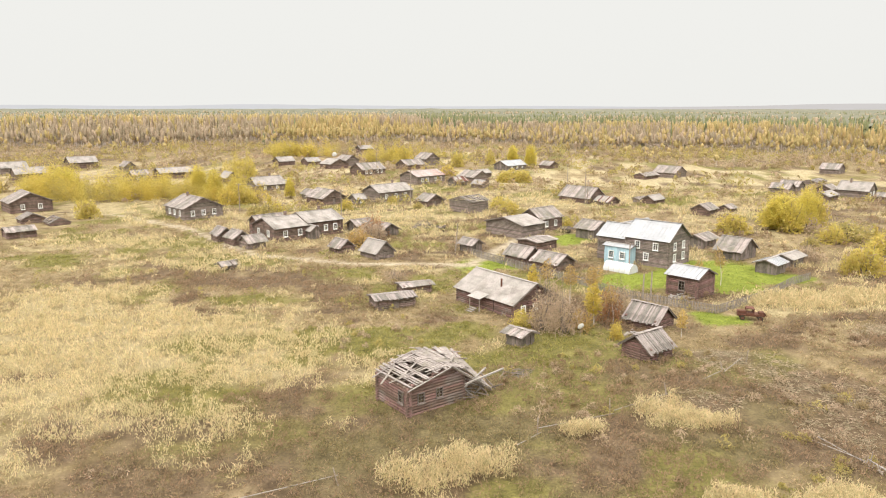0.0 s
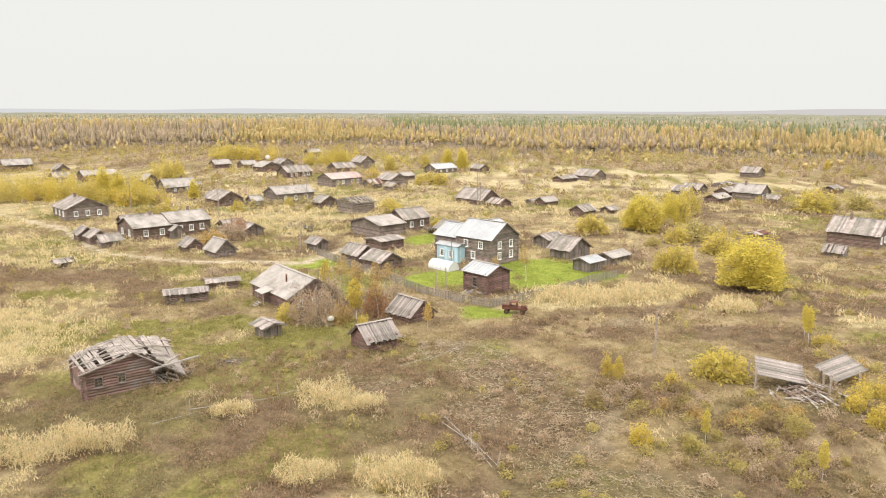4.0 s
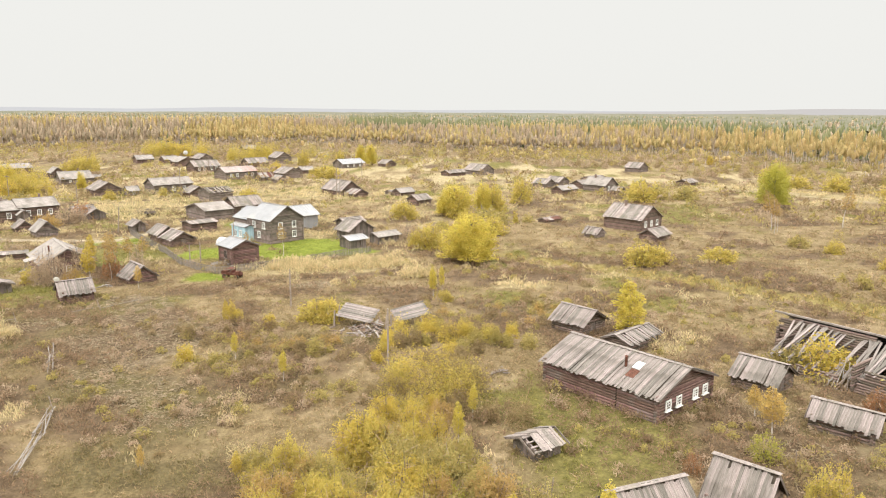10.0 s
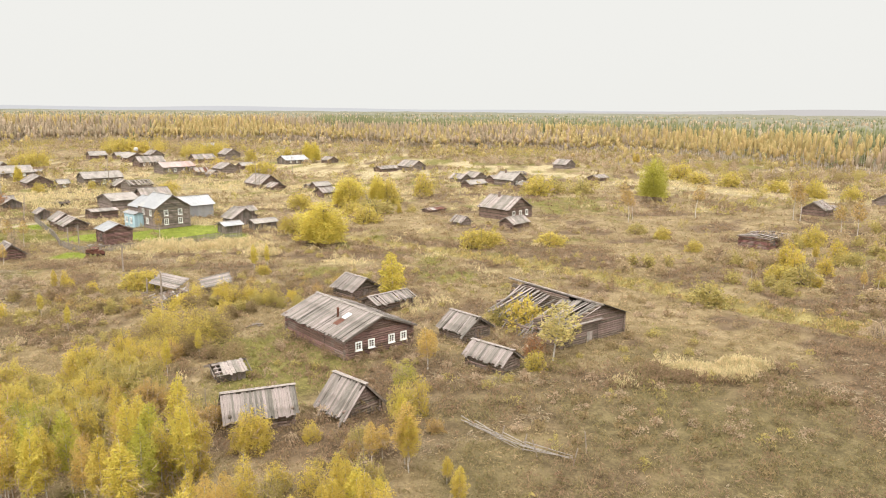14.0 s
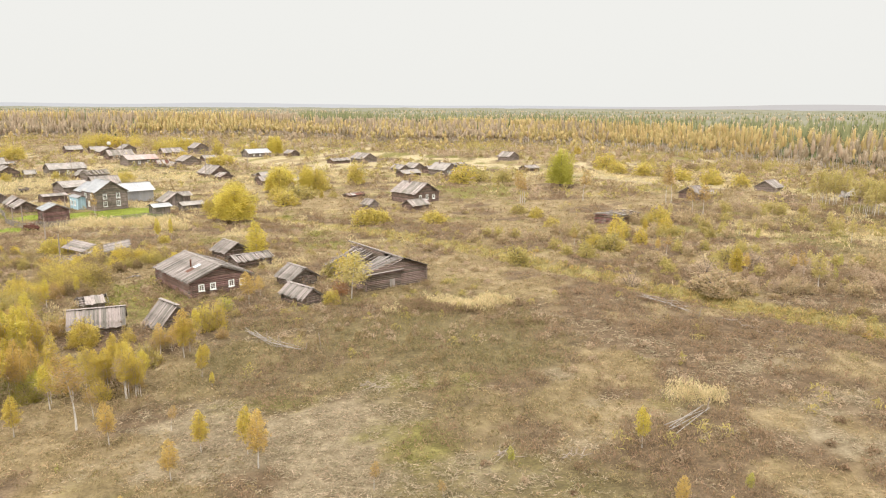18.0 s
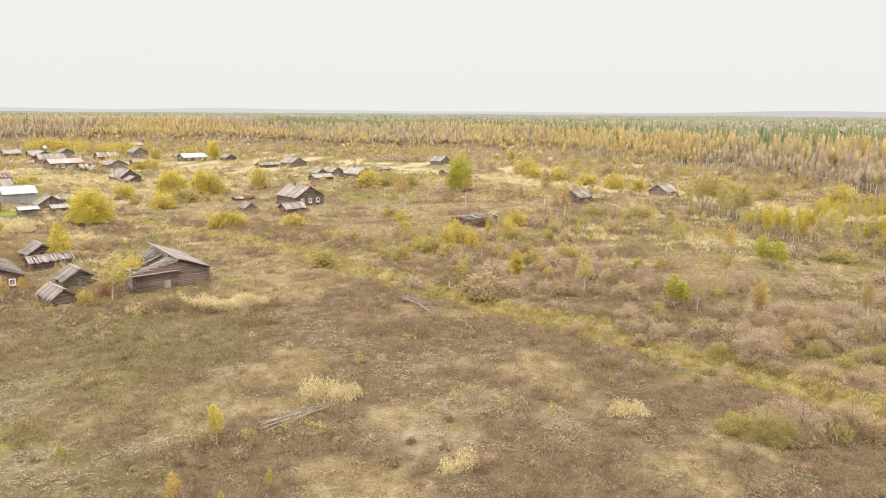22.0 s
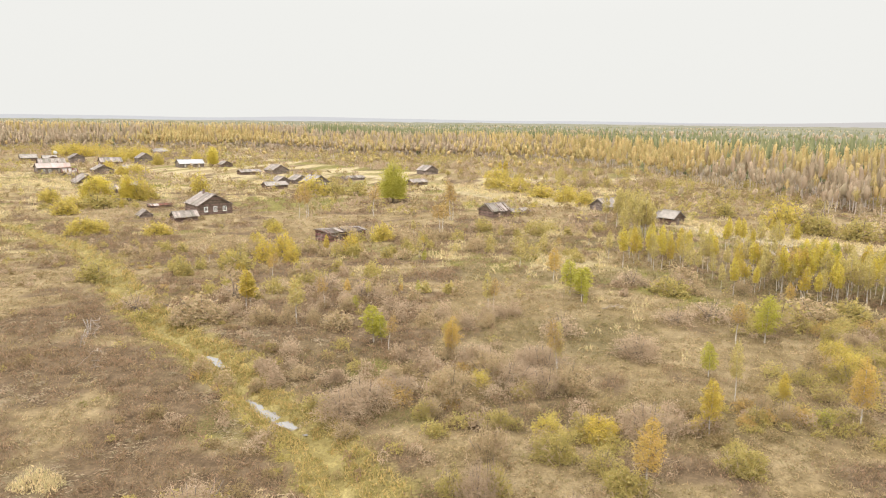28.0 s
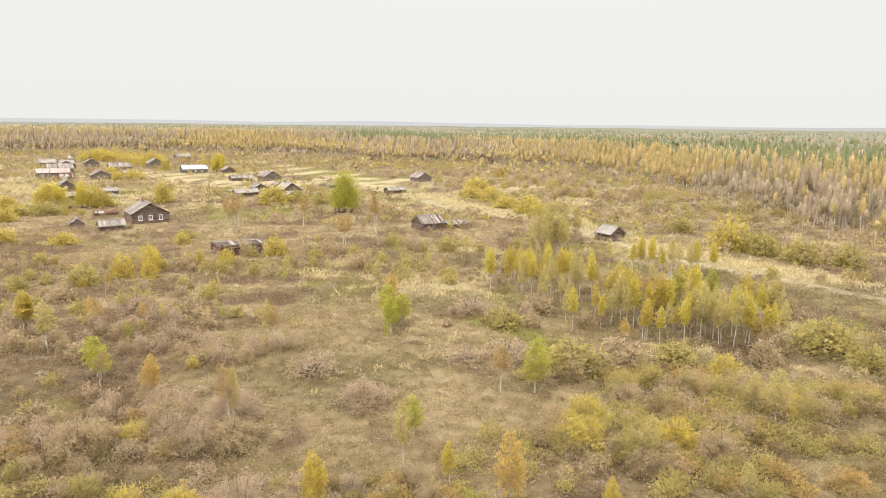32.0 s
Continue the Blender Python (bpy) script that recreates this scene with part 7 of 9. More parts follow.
bush(-6.5, 97.0, 4.6, 3, 0.67)
bush(-13.1, 134.4, 6.4, 5, 0.89)
bush(-4.9, 57.4, 2.4, 3, 0.80)
broad(68.2, 91.2, 7.8, 0, 1.75)
broad(73.7, 144.3, 7.5, 0, 0.94)
broad(65.5, 141.1, 6.2, 0, 1.17)
bush(56.7, 136.8, 6.3, 0, 0.78)
bush(61.6, 104.3, 2.7, 4, 1.69)
bush(49.9, 56.2, 4.8, 0, 0.72)
broad(145.0, 153.8, 11.6, 1, 1.05)
birch(171.3, 267.7, 5.5, 0)
bush(117.4, 170.6, 11.8, 0, 0.71)
bush(94.8, 89.5, 6.4, 0, 0.75)
bush(130.4, 174.8, 8.6, 1, 0.67)
bush(96.0, 89.8, 6.1, 0, 0.74)
birch(173.6, 271.0, 5.1, 0, 1.8)
thicket(-86.0, 187.6, 24, 7, 66, 4.5, 9.5, (0, 0, 4, 4, 1))
thicket(-57.0, 185.0, 11, 6, 22, 4.5, 7.5, (0, 4, 0))
thicket(-76.0, 265.9, 8, 6, 7, 6, 9, (0, 4))
thicket(-21.0, 314.0, 16, 8, 12, 6, 9, (0, 4))
thicket(-106.9, 198.2, 9, 6, 16, 4.5, 8.5, (0, 0, 4))
thicket(-120.0, 204.8, 9, 6, 9, 4, 7, (0, 4, 1))
thicket(-79.4, 192.1, 10, 6, 12, 4, 6.5, (0, 4))
thicket(-129.6, 227.8, 14, 8, 10, 3, 5, (1, 2, 0))
bush(-77.0, 154.6, 6.3, 0, 1.03)
broad(-105.3, 198.2, 8.3, 0, 2.06)
thicket(-67.9, 198.5, 14, 8, 22, 3, 6, (0, 1, 0, 4))
bush(-71.4, 259.6, 10.1, 0, 0.80)
thicket(-52.0, 180.8, 9, 3, 7, 2, 3.5, (1, 0, 2))
bush(-48.6, 180.1, 5.6, 0, 0.83)
thicket(-69.6, 350.9, 26, 10, 26, 5, 9, (0, 0, 4))
thicket(-23.9, 325.6, 14, 9, 14, 5, 8, (0, 0))
bush(23.5, 240.8, 11.2, 0, 0.53)
bush(13.5, 170.7, 6.7, 0, 0.64)
bush(25.1, 143.3, 2.9, 0, 1.03)
thicket(-38.0, 363.7, 40, 10, 12, 4, 7, (0, 1, 3))
bush(55.5, 137.9, 6.5, 0, 0.84)
broad(67.3, 140.8, 7.4, 0, 1.93)
bush(69.4, 126.4, 6.0, 0, 0.78)
bush(64.1, 123.2, 3.9, 1, 0.67)
bush(62.1, 102.8, 6.5, 0, 1.00)
thicket(74.0, 133.3, 10, 4, 6, 2, 4, (1, 3, 0))
bush(57.4, 112.1, 5.3, 3, 0.89)
thicket(59.7, 110.4, 4, 3, 6, 1.5, 2.8, (3, 2, 5))
birch(63.8, 68.2, 3.8, 4, 0.8)
bush(63.6, 64.8, 2.1, 0, 0.84)
bush(40.6, 56.9, 1.3, 4, 2.20)
bush(41.6, 56.0, 1.0, 4, 1.73)
thicket(40.7, 53.5, 9, 5, 6, 0.8, 2, (2, 7, 4))
thicket(63.4, 49.5, 6, 4, 9, 1.0, 2.0, (4, 2, 2, 1))
thicket(66.6, 48.3, 6, 3, 8, 1.4, 2.4, (4, 2, 1))
thicket(63.2, 36.0, 4.8, 3.5, 22, 3.4, 5.0, (2, 1, 4, 2, 0, 2))
thicket(60.2, 30.5, 3.0, 2.4, 6, 2.2, 3.4, (0, 1, 4))
thicket(60.0, 22.5, 4.8, 3.4, 15, 3.2, 4.8, (2, 1, 4, 2, 1, 0))
thicket(53.5, 21.5, 2.6, 2.2, 5, 2.2, 3.4, (4, 0, 1))
thicket(62.0, 44.5, 5.0, 3.6, 9, 1.4, 2.3, (4, 1, 2, 2))
birch(65.8, 31.1, 2.9, 4)
birch(50.1, 38.5, 2.9, 4)
birch(44.6, 43.8, 2.8, 4)
birch(50.7, 21.8, 2.1, 0, 1.3)
birch(44.5, 22.4, 2.1, 2)
thicket(47.1, 43.8, 8, 5, 7, 1, 2.2, (2, 1, 4, 3))
birch(40.9, 53.8, 3.1, 0)
birch(82.6, 50.6, 6.2, 7, 1.45)
birch(87.4, 31.9, 2.6, 2, 1.7)
bush(50.8, 57.6, 4.2, 4, 0.69)

# abandoned yard thickets
thicket(58.4, 17.1, 7, 6, 16, 2.4, 4.4, (2, 2, 1, 0))
thicket(69.5, 12.7, 7, 4, 14, 2, 3.8, (4, 2, 1))
thicket(65.5, 29.3, 5, 4, 9, 2, 3.6, (2, 2, 4))
thicket(64.8, 49.4, 6, 3, 9, 1.6, 3, (4, 2, 0))
thicket(61.9, 20.6, 6, 5, 8, 2.4, 4, (1, 0, 2))
birch(64.6, 26.3, 3.5, 4)
birch(87.0, 28.2, 4.0, 2, 1.8)
birch(98.6, 30.6, 6.0, 8, 1.7)
bush(96.6, 28.2, 2.4, 0, 1.1)
bush(97.0, 32.3, 2.6, 5, 1.2)
bush(96.4, 42.5, 3.1, 4, 1.09)
bush(101.1, 44.4, 2.9, 4, 1.07)
bush(94.4, 42.4, 2.9, 1, 1.07)
bush(85.2, 17.9, 2.9, 0, 1.51)
bush(86.4, 18.5, 1.9, 4, 2.13)
birch(85.9, 10.7, 3.4, 0, 1.5)
birch(84.1, 11.1, 2.5, 2, 1.6)
birch(85.2, 14.8, 3.3, 4, 1.2)
bush(87.6, 15.3, 1.8, 2, 1.07)
bush(79.0, 13.8, 1.8, 4, 1.07)
bush(75.1, 15.0, 0.7, 6, 2.20)
bush(79.5, 22.9, 1.5, 5, 1.52)
birch(164.1, 117.8, 9.3, 3)
birch(164.8, 116.2, 8.5, 3)
birch(129.3, 119.1, 7.6, 3)
birch(130.5, 120.5, 6.6, 3)
bush(97.7, 90.7, 5.8, 0, 0.69)
bush(73.5, 117.2, 7.4, 0, 0.70)
bush(76.4, 146.5, 5.5, 0, 1.73)
bush(67.6, 138.8, 7.2, 0, 1.16)
bush(59.4, 102.8, 3.3, 0, 1.50)
bush(123.1, 175.3, 7.9, 1, 0.80)
bush(172.2, 196.8, 8.8, 0, 0.64)
bush(185.9, 171.7, 9.1, 0, 0.60)
bush(192.1, 161.1, 6.0, 0, 0.80)
bush(51.5, 56.3, 3.9, 0, 0.78)
bush(64.2, 64.5, 2.2, 0, 0.89)
birch(62.7, 65.3, 4.2, 4)
birch(75.0, -1.9, 5.5, 6, 1.4)
birch(71.5, 1.3, 5.8, 1, 1.4)
birch(83.2, -5.3, 6.1, 3, 1.4)
birch(80.4, 0.0, 3.8, 0, 1.4)
birch(69.5, 0.5, 3.3, 0, 1.4)
birch(82.4, 5.2, 3.1, 0, 1.4)
birch(85.6, 9.8, 4.7, 2, 1.4)
birch(88.3, 7.8, 1.9, 0, 1.4)
birch(79.5, -6.5, 3.1, 0, 1.4)
birch(77.2, -5.9, 2.2, 0, 1.4)
birch(72.7, -3.9, 4.2, 4, 1.4)
birch(69.7, -1.8, 3.5, 2, 1.4)
birch(79.6, -1.9, 3.7, 1, 1.4)
birch(84.4, 3.8, 2.9, 4, 1.4)
birch(90.4, 2.5, 1.2, 4, 1.4)
birch(96.0, -5.4, 1.7, 2, 1.4)
grove(67.1, 7.8, 7, 5, 29, 4.2, 6.3, (11, 4, 6, 0, 2, 4, 11), 0)
grove(79.7, 1.2, 6, 2.5, 13, 3.5, 5, (6, 0, 0, 2), 0)
thicket(65.3, 15.0, 8, 5, 16, 2.6, 4.2, (4, 2, 1, 6, 2))
thicket(70.6, 0.4, 7, 4, 10, 2.4, 3.8, (1, 4, 6))
thicket(76.9, 5.8, 6, 3, 9, 1.8, 2.8, (2, 1, 4))
thicket(83.2, 11.2, 4, 2, 6, 1.2, 2.4, (1, 2, 4))
thicket(60.4, 17.9, 8, 5, 10, 2, 3.6, (2, 6, 1, 0))
thicket(79.4, 2.1, 5, 3, 8, 1.6, 3, (2, 1, 4))
bush(85.1, 25.0, 2.8, 6, 0.96)
birch(86.6, -7.8, 3.4, 2, 1.35)
birch(93.1, -8.9, 3.1, 0, 1.35)
birch(97.4, -11.1, 4.0, 2, 1.35)
birch(96.2, -9.1, 3.5, 0, 1.35)
birch(82.2, 2.1, 3.7, 0, 1.35)
birch(85.9, 9.2, 4.0, 0, 1.35)
birch(88.9, 4.7, 2.9, 0, 1.35)
birch(83.5, 9.9, 3.2, 2, 1.35)
birch(92.5, -12.8, 3.0, 2, 1.35)
birch(83.2, 3.0, 3.9, 4, 1.35)
birch(122.4, -8.4, 3.1, 4, 1.35)
birch(122.3, -16.4, 2.3, 2, 1.35)
birch(113.3, -11.0, 1.3, 5, 1.35)
birch(127.1, -14.1, 1.3, 5, 1.35)
birch(125.0, -16.7, 1.2, 0, 1.35)
birch(91.1, -16.6, 1.3, 2, 1.35)
birch(94.4, -16.6, 1.0, 5, 1.35)
birch(104.9, -14.1, 2.1, 3, 1.35)
birch(109.0, -15.4, 1.4, 3, 1.35)
birch(83.5, -3.4, 2.6, 3, 1.35)
birch(89.9, -5.4, 2.1, 3, 1.35)
birch(138.1, -17.1, 0.9, 2, 1.35)
birch(90.2, 3.0, 1.2, 4, 1.35)
thicket(81.9, 6.4, 5, 3, 6, 1.5, 2.6, (1, 2, 4))
bush(83.3, 7.2, 3.0, 1, 1.11)

# birch meadow beyond the creek
birch(186.8, 0.3, 5.0, 2, 1.4)
birch(131.8, 64.3, 2.7, 3, 1.4)
birch(163.8, 99.0, 6.4, 3, 1.4)
birch(164.6, 95.3, 7.4, 3, 1.4)
birch(145.5, 124.1, 7.9, 3, 1.4)
birch(130.3, 122.7, 8.2, 3, 1.4)
bush(167.8, 11.2, 5.9, 3, 0.53)
bush(174.0, 12.7, 4.9, 7, 0.86)
bush(178.6, 17.0, 4.8, 3, 0.63)
thicket(180.0, 0.7, 6, 4, 10, 2, 3.6, (1, 1, 7, 3))
bush(193.5, 3.8, 3.4, 1, 0.71)
thicket(164.6, -7.7, 5, 2.5, 7, 1.8, 3, (3, 7, 1))
bush(158.2, -6.8, 3.2, 1, 0.67)
thicket(188.1, -5.7, 5, 3, 6, 1.5, 2.8, (7, 1, 3))
bush(160.2, 44.4, 5.0, 3, 0.67)
bush(137.4, 61.3, 5.9, 1, 0.76)
bush(120.8, 51.5, 5.8, 1, 0.75)
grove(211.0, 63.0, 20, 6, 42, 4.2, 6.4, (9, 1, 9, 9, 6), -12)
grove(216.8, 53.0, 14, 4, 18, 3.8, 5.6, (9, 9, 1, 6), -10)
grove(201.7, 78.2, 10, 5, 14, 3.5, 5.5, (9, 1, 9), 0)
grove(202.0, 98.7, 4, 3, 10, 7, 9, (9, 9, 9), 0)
bush(202.1, 60.6, 5.0, 7, 0.67)
birch(220.9, 56.6, 3.3, 5)
bush(198.3, 53.0, 5.4, 1, 0.57)
bush(194.2, 56.4, 5.6, 3, 0.65)
bush(211.2, 40.7, 7.4, 7, 0.61)
bush(206.5, 38.0, 7.9, 1, 0.61)
bush(200.5, 39.9, 6.7, 3, 0.53)
bush(196.3, 38.1, 5.3, 3, 0.50)
bush(234.6, 115.6, 9.5, 0, 0.95)
bush(238.6, 113.4, 7.5, 1, 0.9)
bush(239.8, 109.8, 7.2, 1, 0.89)
bush(244.5, 104.2, 8.7, 1, 0.75)
bush(251.4, 102.8, 6.9, 1, 0.89)
bush(179.6, 188.5, 9.1, 0, 0.75)
bush(192.7, 164.2, 9.0, 0, 0.78)
bush(196.6, 152.4, 6.5, 0, 0.95)
bush(228.5, 138.1, 7.1, 1, 0.75)
thicket(172.5, 82.0, 14, 5, 14, 2, 4, (1, 1, 7, 7))
thicket(154.7, 75.9, 12, 4, 14, 1.6, 3.4, (1, 1, 7, 7))
thicket(139.2, 75.8, 8, 4, 9, 1.6, 3, (1, 1, 7))
thicket(183.2, 103.5, 14, 6, 14, 2, 4, (1, 1, 3))
thicket(189.8, 77.4, 12, 5, 12, 1.6, 3.4, (7, 1, 1))
bush(172.1, 211.9, 12.0, 0, 0.71)
bush(76.2, 149.6, 7.7, 0, 0.85)
bush(84.9, 165.1, 6.9, 0, 1.40)
bush(73.9, 129.4, 11.0, 1, 0.50)
bush(108.5, 93.3, 6.6, 0, 0.53)
bush(127.4, 105.7, 4.8, 1, 0.67)
birch(212.1, 19.6, 3.9, 9, 1.45)
birch(221.2, 31.5, 3.6, 9, 1.45)
birch(221.9, 27.3, 5.3, 9, 1.45)
birch(217.7, 16.1, 2.8, 9, 1.45)
birch(212.0, 48.4, 3.1, 2, 1.45)
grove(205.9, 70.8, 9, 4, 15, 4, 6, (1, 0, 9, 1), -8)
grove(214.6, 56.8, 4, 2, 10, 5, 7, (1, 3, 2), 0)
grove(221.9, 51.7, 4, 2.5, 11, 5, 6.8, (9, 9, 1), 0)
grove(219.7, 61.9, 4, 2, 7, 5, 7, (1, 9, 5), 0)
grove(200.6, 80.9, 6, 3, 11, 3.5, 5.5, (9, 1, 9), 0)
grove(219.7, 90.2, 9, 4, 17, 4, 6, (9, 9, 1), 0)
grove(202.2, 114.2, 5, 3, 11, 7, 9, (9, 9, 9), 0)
bush(232.6, 50.9, 8.0, 1, 0.72)
bush(234.8, 45.8, 4.8, 1, 0.89)
thicket(211.6, 34.8, 8, 4, 13, 1.8, 3.4, (1, 1, 7, 3))
thicket(218.3, 32.3, 8, 4, 13, 1.8, 3.4, (7, 1, 1))
thicket(207.8, 21.5, 7, 4, 11, 1.8, 3.2, (7, 1, 7))
thicket(227.1, 34.3, 8, 4, 11, 1.8, 3.2, (7, 1, 3))
bush(181.4, 20.9, 5.5, 3, 0.62)
bush(177.0, 18.7, 4.6, 7, 0.73)
bush(173.7, 15.0, 4.3, 7, 0.61)
bush(170.2, 14.1, 3.5, 3, 0.59)
thicket(180.7, 9.8, 10, 2.5, 9, 1.5, 2.6, (7, 1, 7))
thicket(193.7, 12.0, 8, 2.5, 7, 1.2, 2.4, (7, 3, 1))
bush(206.2, 35.7, 3.0, 3, 0.89)
bush(172.1, 32.6, 3.2, 7, 0.67)
bush(202.1, 58.9, 4.8, 7, 0.69)
bush(152.4, 52.4, 4.3, 1, 0.80)
birch(225.9, 51.6, 3.1, 2, 1.8)
bush(226.8, 49.1, 4.6, 7, 1.00)
thicket(120.6, 71.5, 10, 5, 10, 1.6, 3, (1, 7, 1))
thicket(138.7, 76.2, 9, 4, 12, 2, 3.6, (1, 7, 7))
thicket(156.9, 91.0, 12, 4, 16, 2, 3.8, (1, 7, 7))
thicket(179.3, 101.5, 10, 4, 12, 2, 3.6, (1, 7, 1))
thicket(242.4, 87.2, 14, 5, 12, 1.5, 3, (3, 7, 1))
thicket(214.5, 22.9, 9, 5, 9, 1.4, 2.8, (7, 1, 7))
bush(283.8, 186.3, 7.6, 0, 0.80)
thicket(195.8, 53.6, 9, 4, 8, 1.2, 2.4, (3, 3, 7))
thicket(230.8, 35.1, 6, 4, 7, 1.6, 3, (7, 1, 1))
bush(141.6, 51.7, 4.6, 7, 0.58)
bush(160.8, 16.7, 3.0, 7, 0.58)
bush(163.9, 10.7, 2.8, 1, 0.58)
bush(167.3, 6.2, 2.5, 7, 0.58)

# birches that stand singly between the creek and the wood
birch(147.8, 38.1, 4.7, 0, 1.5)
birch(148.2, 38.4, 4.2, 0, 1.3)
birch(155.6, 32.2, 5.4, 9, 1.5)
birch(151.8, 43.8, 2.9, 2, 1.3)
birch(147.0, 76.3, 3.2, 0, 1.2)
birch(163.2, 73.4, 3.4, 9, 1.3)
birch(162.2, 85.6, 1.8, 0, 1.6)
birch(164.5, 69.1, 2.4, 5, 1.2)
birch(168.9, 75.8, 2.4, 9, 1.6)
birch(172.1, 87.4, 2.4, 9, 1.5)
birch(163.9, 50.4, 2.2, 9, 1.4)
birch(164.5, 47.5, 1.6, 2, 1.2)
birch(166.9, 24.8, 3.6, 3, 1.3)
birch(179.4, 66.4, 4.4, 9, 1.3)
birch(183.6, 81.2, 3.4, 9, 1.4)
birch(184.0, 57.3, 4.9, 2, 1.5)
birch(175.8, 39.5, 5.0, 9, 1.0)
birch(176.4, 39.5, 4.5, 3, 1.2)
birch(173.0, 23.1, 3.7, 2, 1.3)
birch(173.2, 22.7, 4.2, 2, 1.5)
birch(182.4, 18.2, 5.8, 3, 0.9)
birch(182.5, 18.6, 5.4, 9, 0.7)
birch(200.8, 31.3, 4.7, 3, 1.6)
birch(201.2, 95.8, 7.1, 9, 1.3)
birch(203.0, 97.4, 7.9, 9, 1.3)
birch(198.4, 94.1, 6.6, 9, 1.3)
birch(191.8, 89.5, 3.1, 9, 1.4)
birch(186.3, 81.3, 2.7, 3, 1.3)
birch(175.9, 91.0, 3.4, 9, 1.4)
birch(158.8, 98.0, 2.9, 9, 1.5)
birch(204.9, 90.0, 2.6, 9, 1.4)
birch(144.6, 56.3, 3.6, 3, 1.3)
birch(143.8, 58.0, 2.8, 2, 1.2)
birch(158.3, 43.9, 2.7, 2, 1.4)
birch(160.8, 37.7, 2.0, 5, 1.3)
birch(166.7, 46.8, 2.2, 5, 1.0)
birch(187.1, 43.8, 2.5, 5, 0.9)
birch(165.0, 27.0, 4.0, 11, 2.0)
birch(165.9, 26.4, 3.2, 11, 2.0)
birch(185.8, 50.1, 4.7, 11, 1.9)
birch(187.3, 49.4, 3.9, 11, 1.9)
birch(195.6, 21.0, 3.3, 11, 1.5)
birch(203.7, 31.6, 5.2, 11, 1.7)
birch(221.5, 60.0, 4.9, 1, 1.8)
bush(139.5, 67.3, 3.8, 4, 1.30)
bush(141.0, 72.7, 4.2, 4, 1.30)
bush(143.8, 67.4, 3.2, 4, 1.20)
bush(138.6, 59.7, 2.1, 4, 0.90)
bush(130.3, 99.2, 3.8, 0, 0.90)
bush(131.5, 85.9, 3.7, 0, 0.80)
bush(135.3, 64.2, 4.1, 0, 0.80)
bush(132.0, 55.2, 3.4, 1, 1.00)
bush(151.0, 77.6, 3.7, 4, 1.20)
bush(153.9, 90.2, 5.6, 0, 0.90)
bush(157.9, 73.2, 2.4, 1, 1.20)
bush(143.2, 32.0, 4.1, 7, 0.70)
bush(146.5, 32.5, 4.1, 7, 0.70)
bush(151.9, 32.1, 3.8, 7, 0.80)
bush(154.5, 32.1, 2.7, 7, 0.80)
bush(137.4, 33.2, 3.4, 1, 0.70)
bush(199.0, 51.2, 4.6, 1, 0.70)
bush(208.0, 54.1, 3.1, 7, 1.00)
bush(180.3, 22.2, 4.3, 3, 0.60)
bush(172.0, 31.1, 1.8, 0, 0.80)

# birches and willows past the creek
birch(157.0, 38.4, 4.2, 3, 1.1)
birch(161.1, 43.7, 2.7, 9, 1.2)
birch(186.9, 46.5, 4.4, 11, 1.6)
birch(196.2, 15.4, 5.3, 9, 0.9)
birch(199.5, 14.3, 3.1, 0, 1.2)
birch(192.6, 8.8, 4.4, 0, 1.4)
birch(203.7, 11.1, 5.7, 2, 1.3)
birch(209.4, 11.8, 3.2, 0, 1.2)
birch(217.6, 32.0, 2.6, 3, 1.2)
birch(199.2, 71.0, 5.8, 1, 1.2)
bush(192.3, 9.8, 2.3, 4, 0.60)
bush(184.8, 7.6, 3.3, 4, 0.70)
bush(181.3, 7.6, 3.0, 0, 0.80)
bush(181.3, 16.1, 4.8, 3, 0.60)
bush(176.1, 16.0, 2.7, 0, 0.80)
bush(216.6, 43.0, 5.3, 1, 0.70)
bush(207.6, 21.6, 4.9, 0, 0.70)
bush(211.3, 20.4, 4.3, 1, 0.80)
bush(217.0, 21.6, 4.3, 7, 0.80)
bush(218.8, 16.0, 3.1, 1, 0.90)
bush(225.1, 44.8, 4.2, 7, 1.00)
bush(201.5, 11.7, 2.3, 6, 0.80)
bush(212.0, 12.5, 2.6, 6, 0.60)

bush(208.1, 26.2, 4.3, 0, 0.70)
bush(214.2, 23.0, 4.0, 4, 0.70)
bush(220.7, 40.3, 4.0, 0, 0.80)
bush(223.4, 31.9, 4.0, 4, 0.70)
bush(211.4, 30.7, 3.6, 7, 0.80)

# low scrub of the meadow
scrub(47.6, 49.5, 6, 4, 26, 0.9, 2.0, (3, 2, 3, 1, 4))
scrub(45.0, 40.8, 6, 4, 24, 0.9, 2.0, (3, 2, 1, 3))
scrub(49.9, 40.8, 6, 4, 18, 0.9, 1.8, (3, 3, 1, 2))
scrub(66.8, 81.7, 12, 6, 26, 0.9, 1.8, (3, 3, 2, 1))
scrub(80.6, 88.4, 12, 6, 30, 0.9, 2.0, (3, 3, 1, 2))
scrub(59.2, 43.8, 5, 3, 14, 0.8, 1.6, (3, 2))
scrub(67.3, 55.1, 6, 4, 18, 1.0, 2.2, (4, 0, 2, 1))
scrub(79.0, 64.0, 9, 5, 26, 1.0, 2.0, (3, 1, 2))
scrub(42.3, 72.9, 10, 5, 24, 0.7, 1.5, (3, 5, 3))
scrub(34.6, 54.9, 10, 6, 26, 0.7, 1.5, (3, 3, 2))
scrub(16.7, 63.6, 12, 6, 26, 0.7, 1.4, (3, 2, 1))
scrub(7.2, 56.4, 10, 6, 24, 0.7, 1.5, (3, 1, 2))
scrub(26.8, 38.2, 8, 4, 20, 0.7, 1.4, (3, 1, 2))
